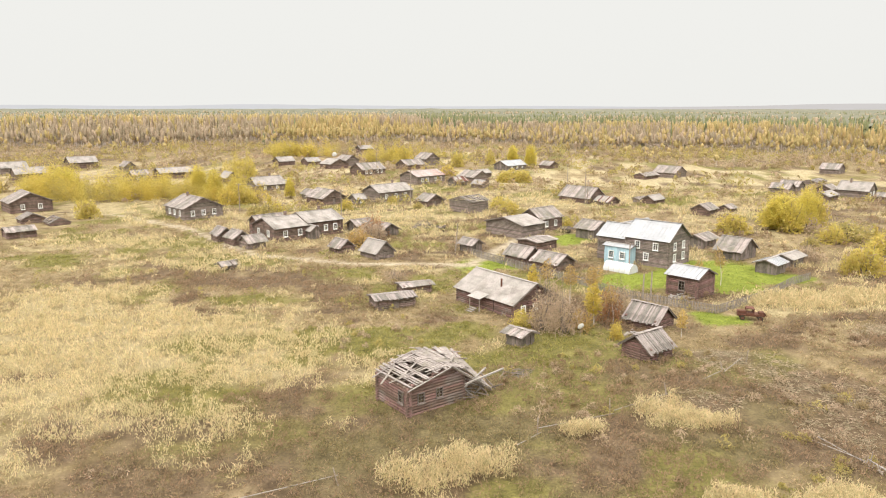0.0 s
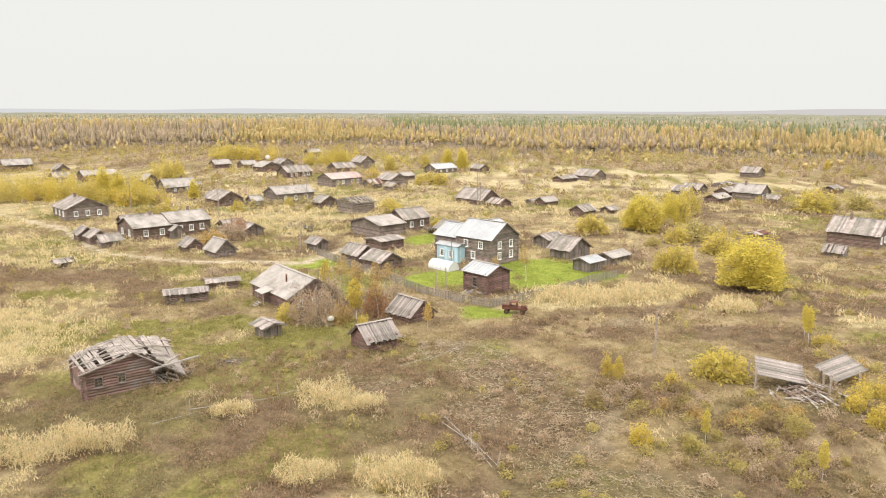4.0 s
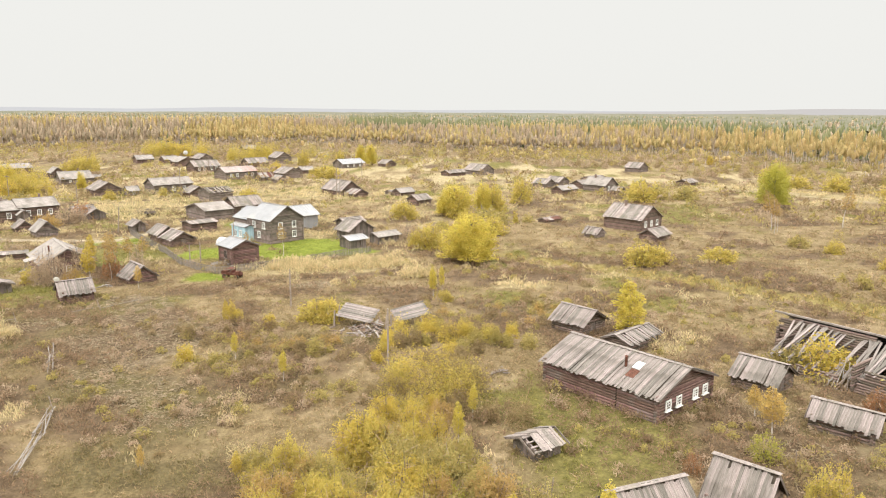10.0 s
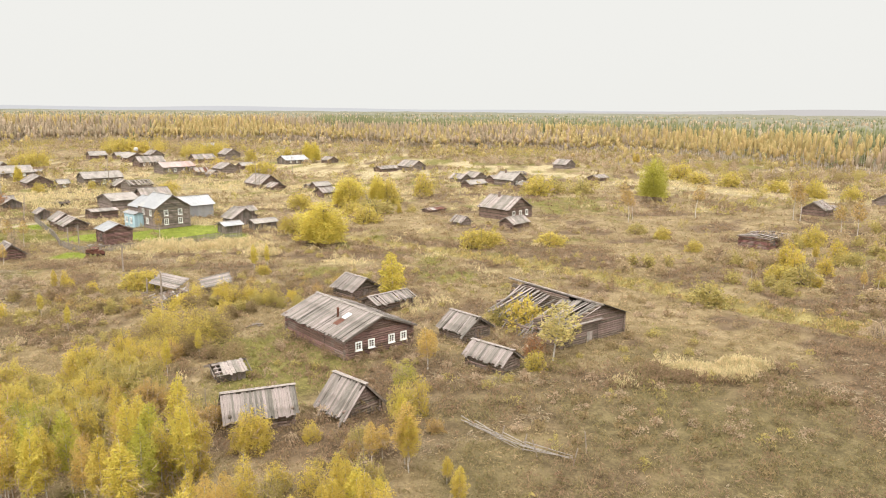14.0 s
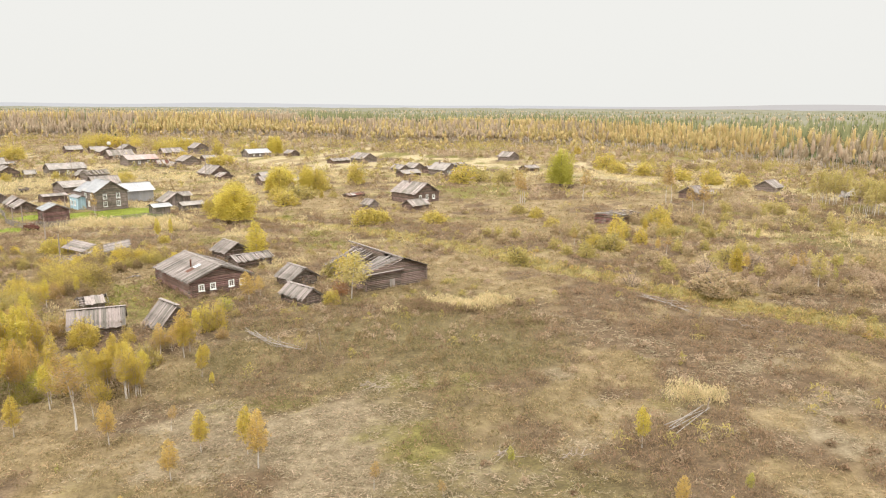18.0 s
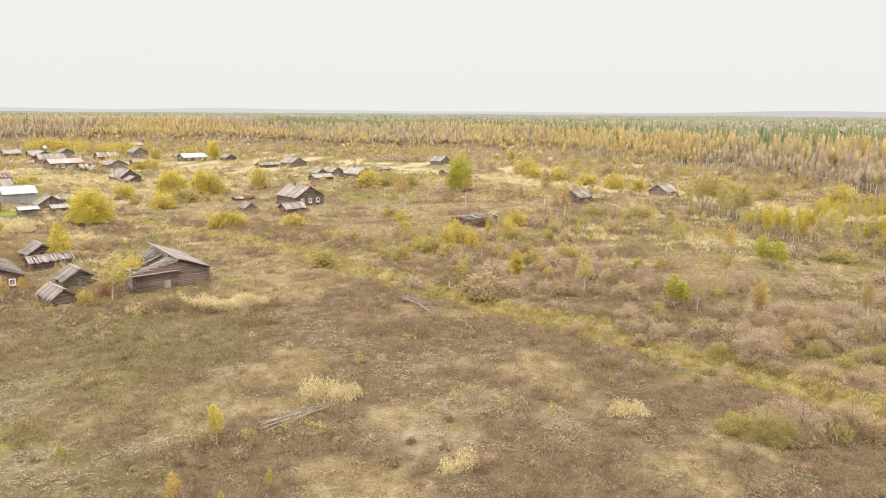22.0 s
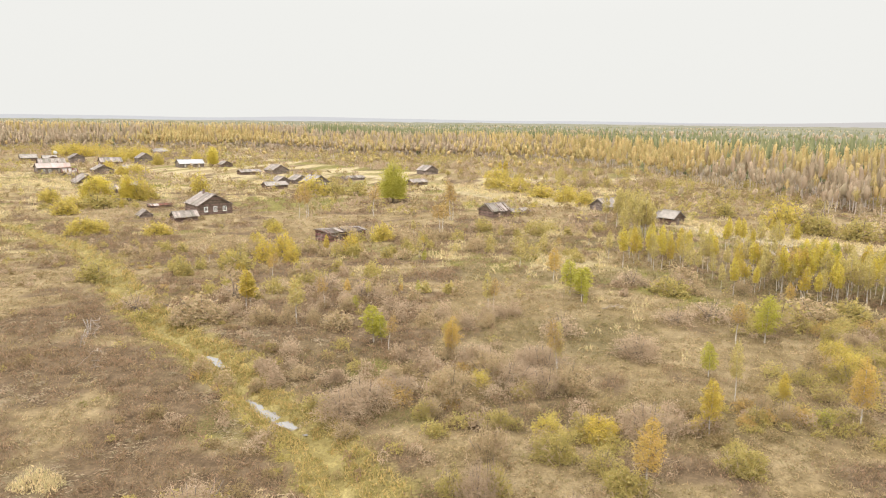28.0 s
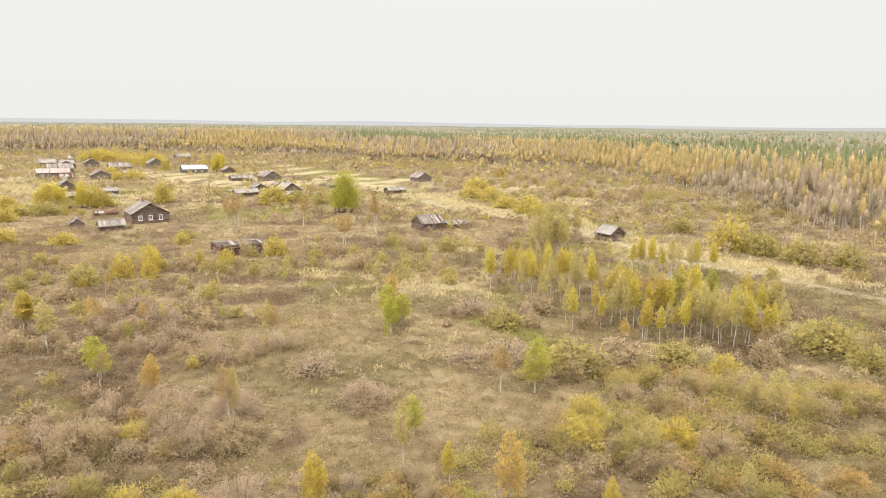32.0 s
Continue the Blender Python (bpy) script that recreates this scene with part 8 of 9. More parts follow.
scrub(38.3, 35.8, 7, 4, 18, 0.7, 1.4, (3, 2, 1))
scrub(54.9, 36.6, 5, 3, 16, 0.9, 1.8, (3, 2, 1))
scrub(-9.1, 72.5, 8, 5, 16, 0.8, 1.6, (3, 1))
scrub(31.4, 45.2, 8, 5, 20, 0.7, 1.5, (3, 3, 1))
scrub(43.2, 29.2, 7, 5, 18, 0.7, 1.5, (3, 2))
scrub(78.5, 56.1, 8, 5, 18, 0.8, 1.7, (3, 2, 1))
scrub(99.1, 60.7, 14, 7, 30, 0.9, 1.9, (3, 3, 2, 1))
scrub(104.7, 110.7, 16, 7, 30, 1, 2.2, (3, 3, 1, 2))
scrub(79.3, 34.9, 8, 5, 22, 0.8, 1.6, (3, 2, 1))
scrub(107.2, 50.0, 14, 6, 30, 0.9, 1.9, (3, 3, 2))
scrub(108.0, 35.1, 10, 5, 22, 0.8, 1.7, (3, 2, 1))
scrub(91.1, 27.0, 8, 5, 20, 0.8, 1.6, (3, 1, 2))
scrub(101.3, 17.2, 9, 4, 22, 0.7, 1.5, (3, 2))
scrub(102.1, 75.1, 20, 7, 34, 1, 2.2, (3, 3, 1, 2))
scrub(107.4, 20.4, 14, 7, 24, 0.7, 1.5, (3, 3))
scrub(129.4, 6.2, 12, 7, 14, 0.7, 1.4, (3, 3))
scrub(140.0, -7.7, 10, 5, 12, 0.6, 1.3, (3, 5))
scrub(117.1, -11.1, 8, 4, 10, 0.6, 1.3, (3, 5))
scrub(148.4, 46.8, 16, 5, 16, 1.2, 2.6, (3, 3, 2))
scrub(166.2, 36.7, 12, 5, 9, 1.2, 2.6, (3, 2, 1))
scrub(157.6, 6.3, 10, 5, 9, 0.8, 1.6, (3, 2, 1))
scrub(167.0, 14.5, 4, 2.5, 10, 1.4, 2.6, (3, 2, 3))
scrub(173.2, 17.5, 4, 2.5, 10, 1.4, 2.6, (3, 2, 1))
scrub(179.0, 24.2, 4, 2.5, 9, 1.4, 2.6, (3, 3))
scrub(180.6, 7.3, 8, 3, 22, 1.4, 2.8, (1, 2, 0, 1, 3))
scrub(191.2, 11.0, 8, 4, 16, 1.0, 2.2, (3, 1, 2))
scrub(160.1, 37.9, 10, 5, 9, 1, 2.2, (3, 2))
scrub(202.1, 37.3, 10, 4, 20, 1.2, 2.4, (3, 3, 1))
scrub(168.9, 2.8, 6, 3, 14, 1, 2, (3, 1, 0))
scrub(199.9, 8.3, 8, 4, 16, 1, 2.2, (1, 2, 0))
scrub(91.0, 96.1, 1.9, 1.4, 2, 0.7, 1.5, (2, 1, 4))
scrub(99.0, 88.7, 2.4, 2.0, 3, 0.7, 1.5, (2, 0, 5))
scrub(106.5, 78.1, 1.6, 1.4, 2, 0.7, 1.5, (2, 0, 5))
scrub(115.2, 69.1, 1.8, 1.8, 4, 0.7, 1.5, (2, 1, 4))
scrub(121.9, 61.6, 1.9, 1.4, 3, 0.7, 1.5, (3, 2, 1))
scrub(125.0, 57.8, 2.4, 2.1, 4, 0.7, 1.5, (2, 1, 4))
scrub(130.4, 52.0, 2.5, 2.0, 3, 0.7, 1.5, (3, 2, 1))
scrub(133.7, 46.4, 2.0, 1.4, 4, 0.7, 1.5, (2, 1, 4))
scrub(136.3, 43.1, 2.6, 1.7, 5, 0.7, 1.5, (2, 0, 5))
scrub(139.3, 40.7, 1.6, 2.1, 5, 0.7, 1.5, (2, 0, 5))
scrub(142.2, 37.4, 2.1, 1.8, 3, 0.7, 1.5, (2, 0, 5))
scrub(144.9, 33.8, 1.8, 2.0, 3, 0.7, 1.5, (2, 1, 4))
scrub(147.4, 31.4, 2.0, 1.2, 2, 0.7, 1.5, (2, 0, 5))
scrub(150.2, 30.3, 1.5, 1.5, 3, 0.7, 1.5, (3, 2, 1))
scrub(152.4, 27.5, 2.2, 1.3, 3, 0.7, 1.5, (3, 2, 1))
scrub(152.7, 23.9, 2.2, 1.4, 2, 0.7, 1.5, (2, 0, 5))
scrub(152.4, 22.0, 2.4, 1.6, 4, 0.7, 1.5, (2, 1, 4))
scrub(153.5, 20.4, 2.5, 1.3, 2, 0.7, 1.5, (2, 1, 4))
scrub(154.4, 19.4, 2.6, 1.8, 5, 0.7, 1.5, (1, 2, 2))
scrub(154.7, 16.2, 2.4, 1.5, 5, 0.7, 1.5, (1, 2, 2))
scrub(156.7, 14.3, 2.0, 1.2, 5, 0.7, 1.5, (3, 2, 1))
scrub(157.8, 13.4, 2.4, 1.7, 2, 0.7, 1.5, (2, 1, 4))
scrub(159.5, 9.8, 1.7, 1.4, 4, 0.7, 1.5, (1, 2, 2))
scrub(160.8, 9.5, 1.8, 1.3, 5, 0.7, 1.5, (2, 1, 4))
scrub(162.2, 6.2, 1.7, 2.1, 3, 0.7, 1.5, (2, 0, 5))
scrub(163.0, 5.4, 2.5, 1.5, 5, 0.7, 1.5, (1, 2, 2))
scrub(164.8, 4.2, 1.8, 2.1, 5, 0.7, 1.5, (2, 1, 4))
scrub(166.1, 2.1, 2.2, 1.4, 5, 0.7, 1.5, (1, 2, 2))
scrub(166.9, 0.7, 2.4, 2.1, 5, 0.7, 1.5, (3, 2, 1))
scrub(167.8, 0.7, 1.7, 1.2, 3, 0.7, 1.5, (2, 1, 4))
scrub(168.3, -1.9, 1.9, 2.0, 5, 0.7, 1.5, (1, 2, 2))
scrub(169.0, -1.9, 1.7, 1.9, 4, 0.7, 1.5, (3, 2, 1))
scrub(170.5, -4.0, 1.6, 1.9, 2, 0.7, 1.5, (3, 2, 1))
scrub(170.5, -5.6, 2.4, 1.2, 2, 0.7, 1.5, (2, 1, 4))

# yellow willows between the houses
bush(-64.2, 235.1, 6.2, 0, 1.57)
bush(-68.7, 238.4, 4.8, 0, 1.44)
bush(-53.3, 177.2, 6.7, 4, 0.83)
bush(-50.3, 180.1, 5.6, 0, 1.00)
bush(-38.6, 156.3, 6.1, 1, 0.80)
bush(-41.7, 158.5, 5.0, 1, 0.80)
bush(-38.0, 162.6, 4.6, 0, 0.89)
bush(-78.6, 357.8, 12.2, 0, 0.91)
bush(-72.3, 353.6, 10.9, 0, 0.93)
bush(-64.0, 345.8, 10.7, 4, 0.80)
bush(-22.0, 321.4, 10.0, 0, 1.00)
bush(-18.2, 324.5, 9.1, 0, 1.04)
bush(5.9, 293.6, 6.4, 0, 1.43)
bush(1.8, 257.3, 6.8, 4, 0.78)
bush(19.9, 305.1, 5.7, 0, 1.56)
bush(20.0, 235.8, 5.9, 0, 0.92)
bush(26.5, 236.0, 6.6, 0, 0.89)
bush(15.0, 162.3, 5.6, 0, 0.79)
bush(17.7, 159.3, 3.8, 1, 0.71)
bush(-6.0, 171.7, 3.5, 1, 0.72)
bush(-12.7, 179.7, 3.1, 0, 1.09)
bush(-23.0, 169.8, 4.0, 0, 0.98)
bush(-14.8, 123.4, 5.8, 2, 0.89)
bush(-13.6, 128.7, 6.1, 3, 0.98)
bush(-12.0, 131.0, 4.1, 3, 1.20)
broad(-41.0, 192.4, 5.9, 0, 0.81)
broad(34.9, 289.6, 9.7, 0, 0.85)
broad(29.4, 303.8, 8.6, 0, 0.88)
broad(-60.5, 189.8, 7.8, 0, 0.93)
broad(-65.5, 192.2, 8.8, 0, 0.84)
bush(134.0, 38.4, 6.5, 3, 0.59)
bush(143.6, 34.1, 7.1, 7, 0.56)
bush(145.2, 41.5, 6.4, 3, 0.59)
bush(154.6, 48.0, 6.1, 3, 0.63)
bush(166.5, 8.7, 5.3, 3, 0.70)
bush(161.8, -7.0, 5.7, 3, 0.71)
bush(160.4, -8.1, 3.6, 1, 0.85)
bush(166.3, -6.7, 4.1, 7, 0.84)
bush(183.5, 32.0, 5.7, 3, 0.59)
bush(190.3, 25.7, 5.9, 3, 0.59)
bush(183.4, 16.6, 5.2, 7, 0.61)
bush(188.0, 8.5, 5.5, 3, 0.67)
bush(175.7, 21.4, 5.0, 3, 0.59)
bush(160.4, 31.1, 4.4, 7, 0.65)

# tan brush before the wood
thicket(219.0, 211.4, 30, 10, 30, 2.2, 4.8, (2, 3, 1, 3, 1))
thicket(255.5, 182.7, 22, 9, 30, 2.2, 4.8, (2, 3, 1, 3, 1))
thicket(179.1, 242.9, 30, 12, 26, 2.2, 4.8, (2, 3, 1, 3, 1))
thicket(188.0, 262.5, 45, 14, 34, 2.2, 4.8, (2, 3, 1, 3, 1))
thicket(234.1, 211.5, 40, 12, 34, 2.2, 4.8, (2, 3, 1, 3, 1))
thicket(263.2, 166.1, 30, 10, 30, 2.2, 4.8, (2, 3, 1, 3, 1))
thicket(181.3, 324.3, 50, 16, 36, 2.2, 4.8, (2, 3, 1, 3, 1))
thicket(226.2, 275.8, 50, 14, 36, 2.2, 4.8, (2, 3, 1, 3, 1))
thicket(121.4, 406.4, 50, 16, 26, 2.2, 4.8, (2, 3, 1, 3, 1))
thicket(110.3, 360.1, 45, 14, 30, 2.2, 4.8, (2, 3, 1, 3, 1))
thicket(149.0, 286.8, 40, 12, 26, 2.2, 4.8, (2, 3, 1, 3, 1))

# shrubs around the collapsed barn and beyond the creek
scrub(42.6, 51.9, 6, 4, 20, 1.3, 2.4, (2, 3, 1, 2))
scrub(48.6, 48.5, 5, 4, 14, 1.2, 2.2, (2, 1, 4))
scrub(47.2, 39.8, 5, 3, 14, 1.2, 2.2, (3, 2, 1))
scrub(55.2, 45.3, 5, 3, 12, 1.0, 2.0, (3, 2, 1))
scrub(44.7, 31.0, 6, 4, 14, 1.0, 1.9, (3, 3, 1))
scrub(52.7, 35.1, 5, 3, 12, 1.0, 1.8, (3, 2, 1))
scrub(72.8, 60.5, 6, 4, 14, 1.2, 2.2, (2, 1, 4))
scrub(66.1, 62.9, 6, 3, 14, 1.0, 2.0, (2, 3, 1))
thicket(162.4, 36.6, 20, 6, 24, 1.6, 3.0, (3, 3, 7))
thicket(164.2, 18.7, 14, 5, 18, 1.5, 2.8, (3, 7, 3))
thicket(154.3, 46.9, 18, 5, 22, 1.6, 3.0, (3, 1, 7))
thicket(144.2, 59.9, 18, 5, 18, 1.6, 2.8, (3, 7, 1))
scrub(160.2, 6.3, 8, 4, 16, 1.2, 2.4, (3, 3, 2))
scrub(160.9, 20.8, 10, 4, 18, 1.2, 2.4, (3, 2, 1))
scrub(82.3, 28.2, 6, 4, 18, 0.7, 1.5, (5, 1, 3))
scrub(73.1, 26.4, 5, 3, 14, 0.7, 1.4, (5, 1, 2))
scrub(83.6, 48.4, 5, 3, 12, 0.7, 1.4, (5, 1))
scrub(94.6, 42.1, 6, 4, 16, 0.7, 1.4, (5, 1, 3))
scrub(84.2, 23.3, 6, 3, 14, 0.7, 1.4, (5, 1, 3))
scrub(95.6, 35.5, 6, 4, 12, 0.8, 1.5, (5, 3))
scrub(116.0, 76.9, 12, 5, 26, 0.8, 1.7, (3, 5, 3))
scrub(207.7, 18.7, 8, 4, 20, 1.4, 2.8, (2, 1, 3))
scrub(219.0, 34.9, 8, 4, 18, 1.4, 2.8, (2, 1, 3))
scrub(200.6, 11.0, 7, 3, 14, 1.2, 2.4, (2, 1, 0))
bush(97.1, 40.6, 4.7, 4, 1.04)
bush(95.4, 42.1, 3.2, 1, 1.11)
bush(99.4, 41.5, 3.2, 0, 1.02)
scrub(209.0, 25.7, 5, 2.6, 16, 2.2, 3.6, (1, 2, 1, 4))
scrub(218.6, 26.8, 7, 3.6, 26, 2.2, 3.8, (1, 2, 4, 1, 3))
scrub(228.0, 35.8, 5, 3.5, 14, 2.2, 3.6, (1, 4, 1))
scrub(213.2, 37.3, 5, 2.2, 14, 2.4, 3.8, (1, 1, 4, 2))
scrub(218.9, 18.9, 7, 2.4, 14, 2.2, 3.4, (1, 2, 4))
scrub(226.2, 23.7, 5, 2.6, 10, 2.2, 3.4, (1, 2, 1))
scrub(235.0, 55.9, 6, 3, 10, 2.4, 3.8, (1, 1, 3))
scrub(170.9, 12.4, 5, 2, 8, 2, 3, (3, 2, 4))
scrub(175.6, 14.3, 5, 2, 9, 2, 3, (2, 3, 1))
scrub(177.8, 17.7, 4, 2, 7, 1.8, 2.8, (4, 1, 2))
scrub(181.9, 17.6, 3, 1.6, 6, 2, 3, (3, 3))
scrub(193.0, 11.8, 8, 2, 14, 1.8, 2.8, (1, 4, 3))
scrub(167.3, -5.1, 8, 2.5, 16, 2, 3.2, (3, 2, 1))
scrub(188.8, 10.2, 6, 3, 12, 1.8, 3, (3, 3, 2))
scrub(200.2, 19.0, 6, 3, 10, 1.8, 3, (1, 2, 3))
scrub(141.3, 31.6, 5, 2, 10, 0.8, 1.6, (1, 4, 2))
scrub(155.5, 15.6, 4, 2, 9, 0.8, 1.6, (4, 1, 2))
scrub(162.8, 6.9, 4, 2, 9, 0.8, 1.5, (1, 4, 2))
scrub(166.5, 0.2, 4, 2, 9, 0.8, 1.5, (2, 1, 4))
scrub(169.5, -4.3, 3, 1.6, 7, 0.8, 1.4, (4, 1))

# loose things
fence("grey picket fence round the green yard", (4.7, 116.5), (18.4, 97.9), (24.0, 88.6), (28.2, 83.9), (31.8, 80.7), (36.3, 84.6), (41.7, 89.5), (47.9, 96.2), (52.1, 99.4))
house(27.7, 110.5, 137, 4.4, 1.8, 3.0, 0.3, roof="metal", wall="blue", windows="F2", label="sky blue painted porch with small windows", kind="veranda", door="g1", over=0.25)
greenhouse(26.5, 105.0, 134, 4.6, 1.15)
wreck(34.9, 78.2, 165)
collapsed_shelter(56.9, 53.4)
fallen_barn(100.4, 41.3, 126)
pole_post(46.2, 61.4, 4.6, bar=False)
pole_post(58.8, 41.3, 5.6, bar=False)
pole_post(2.0, 117.2, 5.0, lean=0.5, bar=False, label="tilted well pole of grey wood")
pole_post(36.3, 180.0, 6.0, label="pale bare pole beside a barn")
pole_post(-47.5, 166.9, 6.5)
pole_post(-23.4, 255.6, 8)
pole_post(27.7, 104.7, 4.2, bar=False, label="thin pole in the green yard")
pole_post(-68.1, 215.4, 6)
pole_post(-21.3, 149.5, 7)
pole_post(38.2, 220.9, 7)
pole_post(26.7, 89.6, 3.4, bar=False, label="thin pole in the green yard")
pole_post(25.4, 88.6, 3.2, bar=False, label="thin pole in the green yard")
dish(14.2, 71.1, 1.3, 20, 0.36, 1.3)
dish(-43.2, 288.4, 5.2, 20, 0.95, 5.2)
fallen_fence("long bleached fence poles lying in the weeds", (89.7, 16.7), (92.1, 13.7), (94.4, 11.5), rails=3, seed=3)
fallen_fence("bleached fence poles fallen in the weeds", (90.3, 16.1), (93.5, 12.4), (96.5, 10.3), rails=4, seed=4)
fallen_fence("bleached fence poles fallen in the weeds", (124.9, -6.4), (128.9, -2.5), rails=5, seed=5)
fallen_fence("fallen fence poles beside the creek", (133.2, 30.2), (135.5, 26.2), (137.3, 22.2), rails=3, seed=6)
fallen_fence("long thin pole lying in dry weeds", (4.9, 45.5), (6.8, 48.3), (12.8, 51.7), (18.2, 55.0), rails=1, seed=7)
fallen_fence("long thin pole lying in dry weeds", (-12.3, 39.8), (-6.5, 41.3), rails=1, seed=8)
fallen_fence("long thin pole lying in dry weeds", (22.3, 58.4), (24.8, 60.2), (28.0, 63.2), rails=1, seed=9)
fallen_fence("fallen fence poles in dry grass", (37.1, 21.8), (35.4, 27.5), (33.8, 32.5), rails=6, seed=10)
dead_branch(133.8, 31.4, -63, 8.0, 1)
dead_branch(139.6, 21.4, -60, 6.5, 4)
dead_branch(102.4, 2.4, -30, 2.2, 2)
dead_branch(116.6, -10.6, 0, 1.4, 3)
dead_branch(112.5, -10.3, -20, 1.2, 5)
dead_branch(189.0, 42.8, 10, 3, 6)
dead_branch(28.1, 42.3, 100, 2, 7)
stakes(87.9, 22.1, 1, 1)
stakes(96.0, 10.3, 1, 2)
stakes(145.3, -9.6, 1, 3)
stakes(145.5, -8.9, 1, 4)
stakes(69.4, 18.8, 2, 5)
pile("brush_heap", 6.4, 60.6, 30, 1.6, 0.9, 26, 1.6, "heap of grey sticks beside the ruined cabin", "timber", PLANK, thick=0.035)
pile("timber_heap", 30.4, 89.1, 30, 2.2, 1.0, 34, 2.0, "stack of pale sawn boards beside the summer kitchen", "timber", PALE)
pile("beam_heap", 41.5, 51.9, 30, 1.0, 0.6, 6, 1.0, "small heap of grey boards in the weeds", "timber", PLANK)
pile("beam_heap", -40.3, 180.4, 30, 1.5, 1, 8, 1.5, "heap of grey boards behind houses", "timber", PALE)
pile("board_heap", 68.9, 41.1, 30, 1.0, 0.6, 7, 1.0, "small heap of bleached boards", "timber", PLANK)
pile("debris_heap", 95.0, 43.6, 30, 2.2, 1.4, 18, 1.8, "fallen grey boards between the sheds", "timber", PLANK)
pile("board_heap", 20.0, 72.7, 30, 1.0, 0.6, 7, 1.0, "grey boards in the weeds nearby", "timber", PALE)
ladder(6.9, 80.2, 127, 3.8, -28)
porch(4.3, 83.2, -53)
trailer(24.1, 138.0, 20)
trailer(-0.4, 139.1, 70)
creek_water((149.8, 22.8), (151.2, 21.4), (152.6, 19.8), half=0.42)
creek_water((157.4, 12.9), (158.6, 11.6), (160.2, 10.1), (162.3, 8.4), (164.2, 6.9), half=0.46)
creek_water((169.5, -4.0), (170.5, -5.5), half=0.26)
fallen_fence("two long thin poles lying in dry grass", (26.3, 47.0), (27.9, 43.5), (29.6, 40.3), rails=2, seed=12)
pile("brush_heap", -4.1, 144.5, 30, 2.6, 1.8, 60, 1.6, "old grey brushwood heap in the grass", "heap", PLANK, high=1.5)
pole_post(35.5, 179.2, 8.8, label="tall bare pole between the houses", bar=False)
pole_post(-8.2, 181.1, 8.6, label="tall bare pole between the houses", bar=False)


# ---- far woods ----
def forest_edge(x):
    return np.interp(x, [-900, -400, -231, -200, -154, -98, -20, 69, 142, 200, 217, 235, 248, 258, 266, 300, 380, 600, 900], [330, 370, 402, 415, 450, 492, 470, 424, 382, 345, 306, 258, 220, 188, 150, 122, 95, 70, 60])


def far_trees(name, label, x, y, high, thin, trunk_mat, crown_mat, sprays, size, rng, base=0.35, slim=0.55, upright=1.0):
    """Trees of a wood seen from far off: a tapered stem and a ragged crown of leaf sprays each."""
    k = len(x)
    z = heights(x, y)
    if trunk_mat:
        a = np.linspace(0, 6.283, 4)[:3]
        ring = np.stack([np.cos(a), np.sin(a), 0 * a], 1)
        r = np.full(k, 0.13)[:, None, None]
        foot = np.stack([x, y, z - 0.2], 1)[:, None, :] + ring[None] * r
        top = np.stack([x + rng.normal(0, 0.4, k), y, z + high * 0.93], 1)[:, None, :] + ring[None] * r * 0.3
        verts = np.concatenate([foot, top], 1).reshape(-1, 3)
        f = np.array([[0, 1, 4, 3], [1, 2, 5, 4], [2, 0, 3, 5]])
        quads = (np.arange(k)[:, None, None] * 6 + f[None]).reshape(-1, 4)
        tagged(new(name + "_stems", raw_mesh(name, verts, quads, trunk_mat, 4)), "crowded pale stems of a far birch wood", "forest", kind="stuff")
    q = np.repeat(np.arange(k), sprays)
    h = base + (1 - base) * rng.uniform(0, 1, len(q)) ** 0.8
    r = thin[q] * np.sin(np.pi * np.clip((h - base) / (1 - base) * 0.85 + 0.13, 0, 1)) * rng.uniform(0.2, 1.0, len(q))
    a = rng.uniform(0, 6.283, len(q))
    pos = np.stack([x[q] + np.cos(a) * r, y[q] + np.sin(a) * r, z[q] + high[q] * h], 1)
    u = rng.normal(0, 1, (len(q), 3)) * np.array([0.8, 0.8, 1.2 * upright])
    u /= np.linalg.norm(u, axis=1)[:, None]
    w = np.cross(u, rng.normal(0, 1, (len(q), 3)))
    w /= np.linalg.norm(w, axis=1)[:, None]
    s = (size * rng.uniform(0.6, 1.4, len(q)))[:, None]
    verts = np.stack([pos - u * s - w * s * slim, pos - u * s * 0.4 + w * s * slim, pos + u * s * 1.2], 1).reshape(-1, 3)
    tagged(new(name, raw_mesh(name, verts, np.arange(len(verts)).reshape(-1, 3), crown_mat, 3)), label, "forest", kind="stuff")


def far_spruces(name, label, x, y, high, wide, rng, tiers=3):
    k, n = len(x), 5
    z = heights(x, y)
    vs, fs = [], []
    a = np.linspace(0, 6.283, n + 1)[:n]
    for t in range(tiers):
        lo, hi = 0.08 + 0.8 * t / tiers, 0.08 + 0.8 * (t + 1) / tiers + 0.14
        r = wide * (1 - 0.8 * t / tiers)
        jag = rng.uniform(0.7, 1.25, (k, n))
        ring = np.stack([x[:, None] + np.cos(a) * r[:, None] * jag, y[:, None] + np.sin(a) * r[:, None] * jag, (z + high * lo)[:, None] + rng.normal(0, 0.2, (k, n))], 2)
        tip = np.stack([x, y, z + high * min(hi, 1.02)], 1)[:, None, :]
        start = sum(len(v) for v in vs)
        vs.append(np.concatenate([ring, tip], 1).reshape(-1, 3))
        f = np.array([[i, (i + 1) % n, n] for i in range(n)])
        fs.append(start + (np.arange(k)[:, None, None] * (n + 1) + f[None]).reshape(-1, 3))
    tagged(new(name, raw_mesh(name, np.concatenate(vs), np.concatenate(fs), FIR, 3)), label, "forest", kind="stuff")


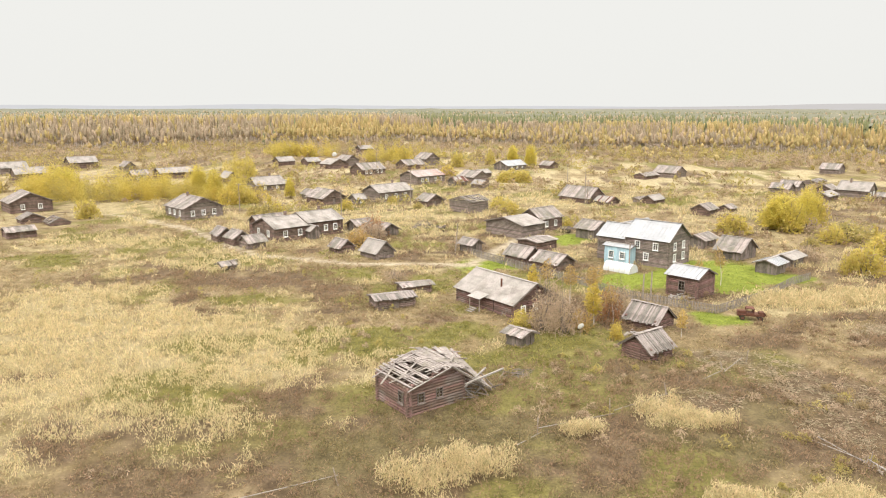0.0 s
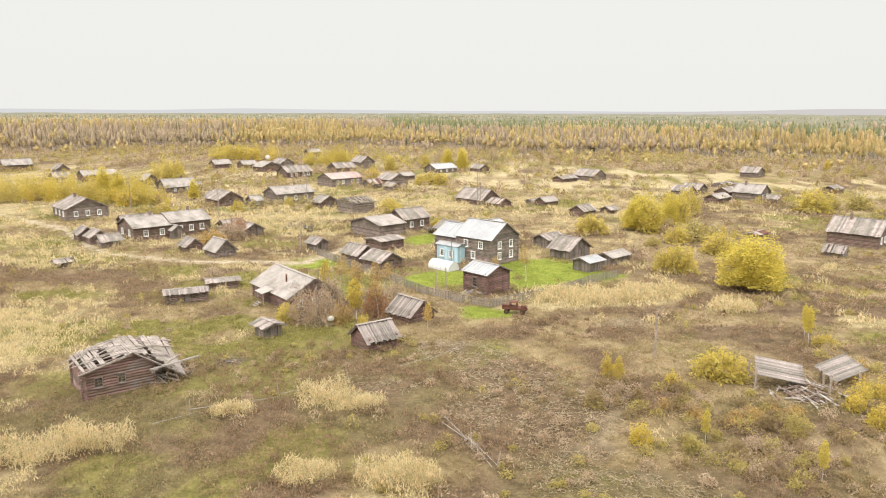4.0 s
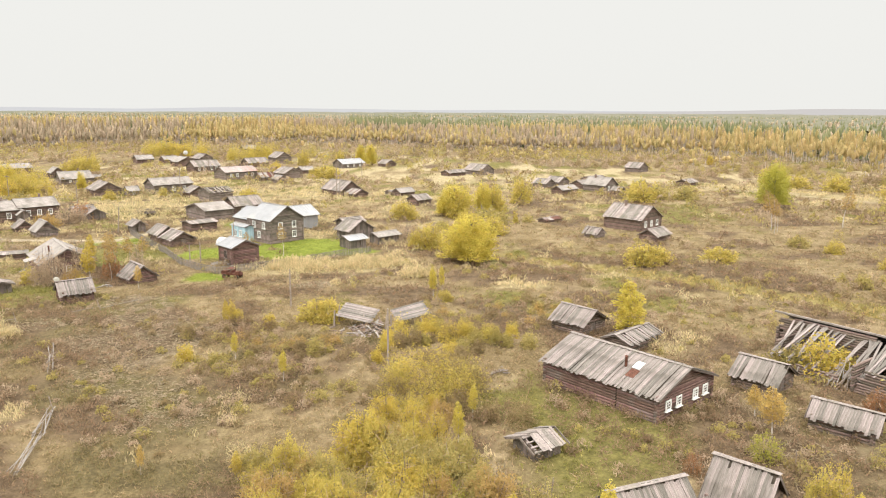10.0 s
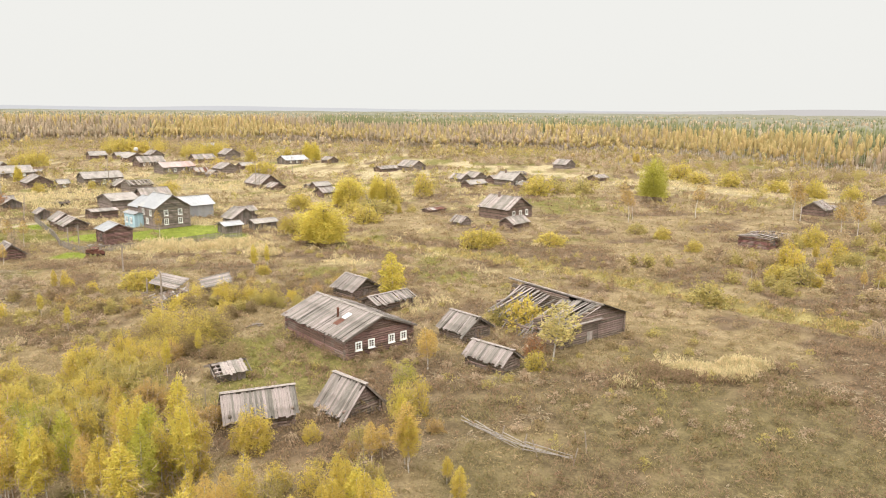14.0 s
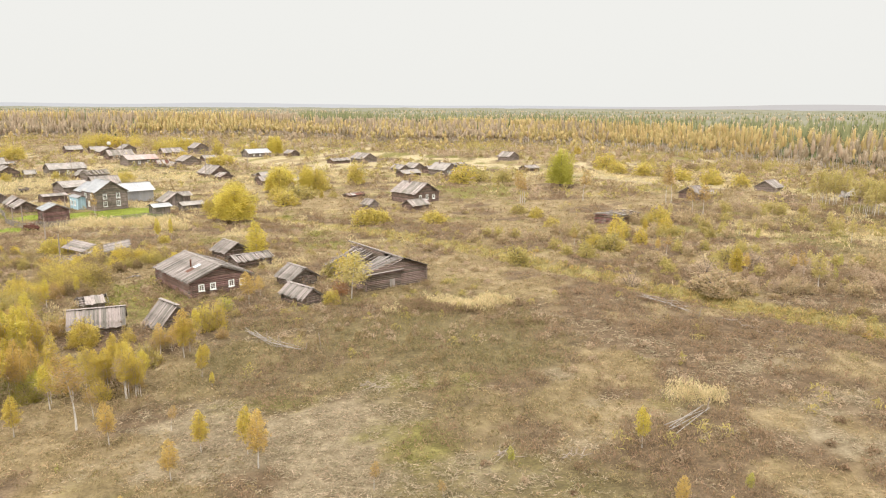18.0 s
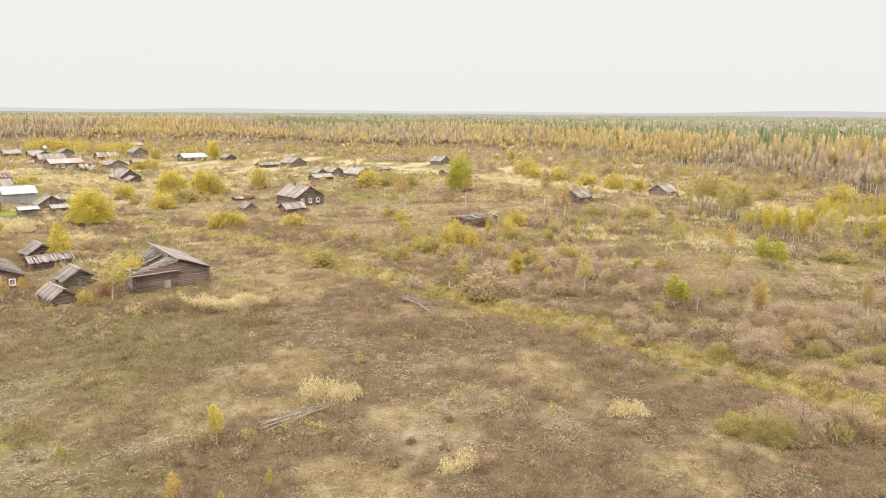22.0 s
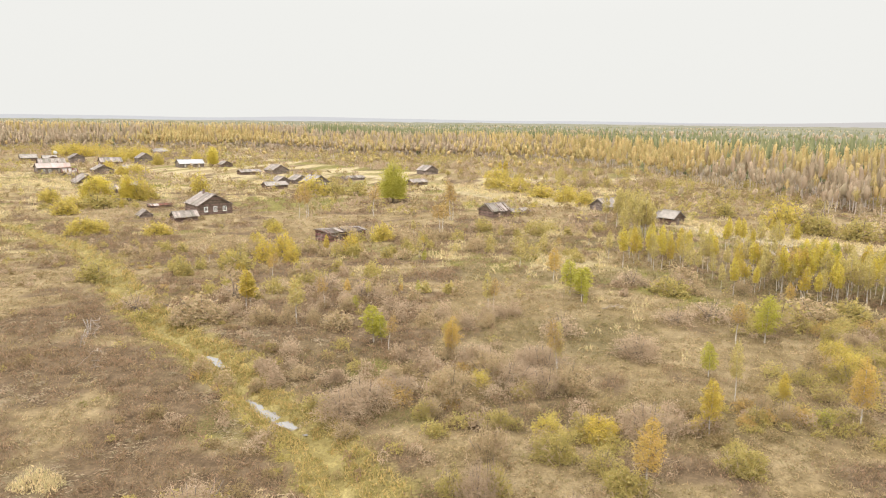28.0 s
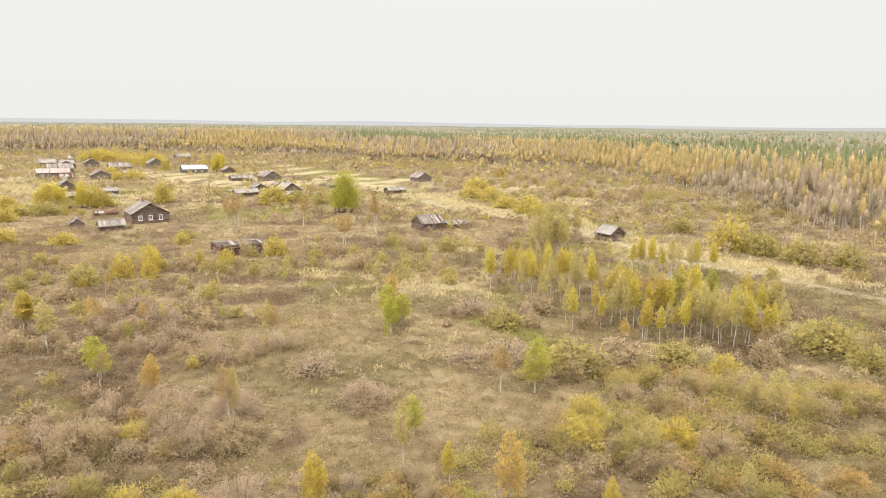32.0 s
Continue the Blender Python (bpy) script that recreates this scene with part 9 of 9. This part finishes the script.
# needle tones lightened and dulled, distance haze put into the colour
FIR = surface("hazed far spruce needles", (0.088, 0.094, 0.04), (0.148, 0.148, 0.068), 0.05, 0.4, 0.9, 0, 0.2)


def wood_crowns(name, label, x, y, high, wide, base, material, rng, n=5):
    """Ragged pointed hulls of leaves inside the crowns of a far wood."""
    k, z = len(x), heights(x, y)
    a = np.linspace(0, 6.283, n + 1)[:n]
    levels = ((0.0, 0.6), (0.4, 1.0), (0.8, 0.62))
    vs = []
    for at, r in levels:
        jag = rng.uniform(0.35, 1.5, (k, n)) * (wide * r)[:, None]
        up = (z + high * (base + (1 - base) * at))[:, None] + rng.normal(0, 0.3, (k, n))
        vs.append(np.stack([x[:, None] + np.cos(a) * jag, y[:, None] + np.sin(a) * jag, up], 2))
    vs.append(np.stack([x, y, z + high], 1)[:, None, :])
    verts = np.concatenate(vs, 1)
    f = []
    for j in range(2):
        for i in range(n):
            p, q = j * n + i, j * n + (i + 1) % n
            f += [(p, q, q + n), (p, q + n, p + n)]
    f += [(2 * n + i, 2 * n + (i + 1) % n, 3 * n) for i in range(n)]
    per = 3 * n + 1
    tris = (np.arange(k)[:, None, None] * per + np.array(f)[None]).reshape(-1, 3)
    me = raw_mesh(name, verts.reshape(-1, 3), tris, material, 3)
    me.polygons.foreach_set("use_smooth", [True] * len(me.polygons))
    tagged(new(name, me), label, "forest", kind="stuff")


def woods():
    rng = np.random.default_rng(8)
    FAR = dict(scale=0.05, fine=0.4, rough=0.8, bump=0, leaf=0.4, gloss=0.1)
    # tan and gold are muted and paled so the colour carries some haze
    tan = surface("hazed bare tan birch crowns", (0.345, 0.27, 0.18), (0.45, 0.36, 0.25), vary=0.16, **FAR)
    gold = surface("hazed far golden crowns", (0.415, 0.318, 0.14), (0.53, 0.418, 0.195), vary=0.16, **FAR)
    stem = surface("far pale stems", (0.34, 0.29, 0.245), (0.52, 0.455, 0.40), 0.1, 1, 0.9, 0, 0.25)
    # the front of the wood, tree by tree
    n = 13500
    x = rng.uniform(-340, 430, n)
    d = rng.uniform(0, 1, n) ** 1.45 * 240
    y = forest_edge(x) + d + (lattice(x, 0 * x, 30, 41) - 0.5) * 34 + (lattice(x, 0 * x, 85, 47) - 0.4) * 60 * (1 - 0.7 * ease((x - 170) / 60))
    # scattered trees before the wood
    early = rng.uniform(0, 1, n) < 0.03
    y = np.where(early, forest_edge(x) - rng.uniform(0, 1, n) ** 1.6 * 110 + (lattice(x, 0 * x, 40, 48) - 0.5) * 40, y)
    d = np.where(early, 0, d)
    clump = lattice(x, y, 55, 42)
    pines = d > np.where(x > 140, 130, np.where(x > -20, 90, 215)) + 110 * (lattice(x, y, 70, 43) - 0.35) + rng.normal(0, 12, n)
    pines |= rng.uniform(0, 1, n) < 0.008
    golden = ~pines & (clump + rng.normal(0, 0.15, n) + (x > 160) * 0.2 + (x < -60) * 0.06 > 0.54)
    plain = ~pines & ~golden
    high = rng.uniform(7.0, 14.5, n) * (0.62 + 0.48 * np.clip(d / 60, 0, 1)) * np.where(early, 0.75, 1) * (1 + 0.22 * np.clip((60 - x) / 120, 0, 1))
    wide = rng.uniform(1.0, 1.8, n)
    near = (x > 190) & (d < 110) & (x < 330)
    for pick, kind, tone, base in ((golden, "golden", gold, 0.54), (plain, "bare", tan, 0.46)):
        label = "dense wood of golden birches" if kind == "golden" else "dense wood of half bare tan birches"
        for here, count, size, tag in ((pick & near, 60, 0.28, "edge"), (pick & ~near, 20, 0.42, "wood")):
            far_trees(kind + "_birch_" + tag, label, x[here], y[here], high[here], wide[here] * 1.1, stem, tone, count, size, rng, base, slim=0.34, upright=1.7)
            wood_crowns(kind + "_crown_" + tag, label, x[here], y[here], high[here] * 0.95, wide[here] * (0.5 if tag == "edge" else 0.62), base + 0.05, tone, rng)
    far_spruces("spruce_wood", "dark green spruces behind the birches", x[pines], y[pines], high[pines] * 1.1, rng.uniform(1.3, 2.1, pines.sum()), rng)
    rest = ~pines & ~near
    twig_tone = surface("grey brown twigs of the wood", (0.29, 0.225, 0.17), (0.42, 0.335, 0.265), vary=0.2, **FAR)
    far_trees("wood_twigs", "grey brown bare twigs under the crowns", x[rest], y[rest], high[rest] * 0.62, np.full(rest.sum(), 1.2), None, twig_tone, 4, 0.7, rng, 0.06, slim=0.3)
    # deeper in only the tops show
    n = 9000
    d = 210 + rng.uniform(0, 1, n) ** 1.7 * 1700
    x = 45 + rng.uniform(-1, 1, n) * (420 + 0.62 * d)
    y = forest_edge(x) + d
    g = (lattice(x, y, 160, 44) + rng.normal(0, 0.18, n)) > np.where(x < 0, 0.5, 0.63)
    wood_crowns("deep_birch_wood", "birch tops deep in the forest", x[g], y[g], rng.uniform(8, 12.5, g.sum()), rng.uniform(1.6, 2.4, g.sum()), 0.2, tan, rng)
    far_spruces("deep_spruce_wood", "spruce tops deep in the forest", x[~g], y[~g], rng.uniform(8, 13.5, (~g).sum()), rng.uniform(2.2, 3.4, (~g).sum()), rng, 3)
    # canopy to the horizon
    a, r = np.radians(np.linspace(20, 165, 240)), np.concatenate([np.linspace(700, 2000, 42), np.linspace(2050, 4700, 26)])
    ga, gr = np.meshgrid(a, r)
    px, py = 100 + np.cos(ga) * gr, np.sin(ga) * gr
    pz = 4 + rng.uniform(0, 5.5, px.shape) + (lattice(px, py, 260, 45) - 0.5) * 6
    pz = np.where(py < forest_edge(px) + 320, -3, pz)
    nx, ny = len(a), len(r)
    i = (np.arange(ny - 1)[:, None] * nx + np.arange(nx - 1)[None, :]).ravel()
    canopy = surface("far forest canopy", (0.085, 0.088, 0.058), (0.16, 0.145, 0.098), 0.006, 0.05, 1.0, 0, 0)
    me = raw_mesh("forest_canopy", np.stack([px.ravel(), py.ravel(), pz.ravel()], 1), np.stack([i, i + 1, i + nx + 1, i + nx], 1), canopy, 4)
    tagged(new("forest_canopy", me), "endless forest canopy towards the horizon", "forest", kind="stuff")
    # low ridges on the horizon; their haze is an even glow, not reflected light
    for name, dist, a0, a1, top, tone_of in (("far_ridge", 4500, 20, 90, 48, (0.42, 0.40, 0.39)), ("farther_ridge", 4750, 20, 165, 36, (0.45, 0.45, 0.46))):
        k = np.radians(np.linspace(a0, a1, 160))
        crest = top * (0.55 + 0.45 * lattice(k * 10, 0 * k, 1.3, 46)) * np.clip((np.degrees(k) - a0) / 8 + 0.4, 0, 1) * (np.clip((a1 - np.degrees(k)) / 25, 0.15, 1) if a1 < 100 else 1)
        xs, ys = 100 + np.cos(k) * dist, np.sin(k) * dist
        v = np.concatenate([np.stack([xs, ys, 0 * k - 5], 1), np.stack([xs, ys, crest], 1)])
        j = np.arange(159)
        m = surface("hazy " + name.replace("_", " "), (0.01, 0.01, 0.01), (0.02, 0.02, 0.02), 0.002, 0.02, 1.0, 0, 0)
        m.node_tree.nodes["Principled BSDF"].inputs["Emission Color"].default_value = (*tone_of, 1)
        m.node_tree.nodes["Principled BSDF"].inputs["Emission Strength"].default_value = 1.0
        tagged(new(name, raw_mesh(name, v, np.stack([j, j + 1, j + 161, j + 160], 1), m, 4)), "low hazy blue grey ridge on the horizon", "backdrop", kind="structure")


def brushland():
    """Low shrubs between the village and the wood, and small ones all over the meadow."""
    rng = np.random.default_rng(9)
    n = 12000
    x = rng.uniform(-420, 420, n)
    y = forest_edge(x) - rng.uniform(0, 1, n) ** 1.2 * 310
    thick = lattice(x, y, 28, 51) * 0.6 + lattice(x, y, 9, 52) * 0.4
    c = cover(x, y)
    ok = (thick > 0.46 - 0.08 * np.clip((y - 230) / 60, 0, 1)) & (c["road"] < 0.3) & (c["lawn"] < 0.2) & (y > 150 - 0.25 * np.abs(x - 60)) & ((c["straw"] + c["field"] < 0.75) | ((y > 250) & (c["field"] < 0.97)))
    x, y, thick = x[ok], y[ok], thick[ok]
    kind = rng.uniform(0, 1, len(x)) * 0.6 + lattice(x, y, 40, 53) * 0.4
    for lo, hi, m, name, label in ((0, 0.36, MAUVE, "grey_brush", "leafless grey brush"), (0.36, 0.6, DULL, "ochre_brush", "dull ochre willow brush"), (0.6, 0.9, OLIVE, "olive_brush", "olive willow brush"), (0.9, 1.1, LEMON, "yellow_brush", "yellow willow brush")):
        s = (kind >= lo) & (kind < hi)
        rise = 1 + 0.9 * np.clip(1 - (forest_edge(x[s]) - y[s]) / 90, 0, 1)
        far_trees(name, label, x[s], y[s], rng.uniform(1.0, 2.8, s.sum()) * rise, rng.uniform(1.1, 2.4, s.sum()) * rise, None, m, 27, 0.36, rng, 0.02)
    n = 6500
    x, y = rng.uniform(-110, 290, n), rng.uniform(-25, 190, n)
    c = cover(x, y)
    thick = lattice(x, y, 11, 55) * 0.6 + lattice(x, y, 3, 56) * 0.4 + (x > 130) * 0.07
    ok = (thick > 0.52 + 0.2 * in_glade(x, y)) & (c["lawn"] < 0.1) & (c["road"] < 0.2) & (c["straw"] < 0.5) & (y > np.interp(x, [-60, 0, 60, 120, 210, 300], [45, 40, 20, -10, 10, 20]))
    x, y = x[ok], y[ok]
    kind = rng.uniform(0, 1, len(x)) * 0.6 + lattice(x, y, 25, 57) * 0.4
    for lo, hi, m, name, label in ((0, 0.38, MAUVE, "grey_thicket", "low grey twigs in the meadow"), (0.38, 0.56, BROWNB, "brown_thicket", "low brown weeds in clumps"), (0.56, 0.72, DULL, "ochre_thicket", "low ochre shrubs in the meadow"), (0.72, 1.1, OLIVE, "olive_thicket", "low olive shrubs in the meadow")):
        s = (kind >= lo) & (kind < hi)
        far_trees(name, label, x[s], y[s], rng.uniform(0.5, 1.4, s.sum()), rng.uniform(0.45, 1.1, s.sum()), None, m, 55, 0.14, rng, 0.03, slim=0.3)


def joined_thickets():
    rng = np.random.default_rng(10)
    for which, (m, name, label) in enumerate(((LEMON, "lemon_thicket", "lemon yellow willow thicket"), (OLIVE, "willow_thicket", "olive green willow thicket"), (DULL, "shrub_thicket", "ochre shrubs losing their leaves"), (MAUVE, "twig_thicket", "leafless mauve grey thicket"), (GOLD, "golden_thicket", "golden yellow shrub thicket"), (RUSSET, "russet_thicket", "russet shrubs with thin twigs"), (GREEN, "green_thicket", "small green bushes in dry grass"), (BEIGE, "faded_thicket", "round willow shrubs with faded beige leaves"))):
        rows = np.array([r[:3] for r in THICK if r[3] == which])
        if len(rows):
            at = []
            for x, y, size in rows:
                close = y < np.interp(x, [-60, 0, 60, 120, 210, 300], [38, 34, 12, -22, 2, 12]) + 52
                wide, tall = (rng.uniform(0.55, 0.85), rng.uniform(0.85, 1.7)) if which in (0, 4) and not close else (1, 1)
                p = dome(int(1250 if close else 150 + 70 * size), rng.uniform(0.9, 1.35), rng.uniform(0, 6), rng) * size / 2 * np.array([wide, wide, tall]) + np.array([x, y, lie(x, y)])
                at.append((p, 0.075 if close else 0.155))
            for big in (0.075, 0.155):
                group = [p for p, q in at if q == big]
                if group:
                    clump = sprays(np.concatenate(group), big, rng, m, None, name)
                    tagged(clump, label, "shrub", kind="stuff")
        m = (OLIVE, OLIVE, DULL, MAUVE, OCHRE, BROWNB, GREEN, BEIGE)[which]
        rows = np.array([r[:3] for r in SCRUB if r[3] == which])
        if len(rows):
            at = [dome(int(45 + 68 * q * q), rng.uniform(0.55, 0.85), rng.uniform(0, 6), rng) * q / 2 + np.array([x, y, lie(x, y)]) for x, y, q in rows]
            tagged(sprays(np.concatenate(at), 0.092, rng, m, None, "low_" + name, 0.45), "low " + label, "shrub", kind="stuff")


woods()
brushland()
joined_thickets()
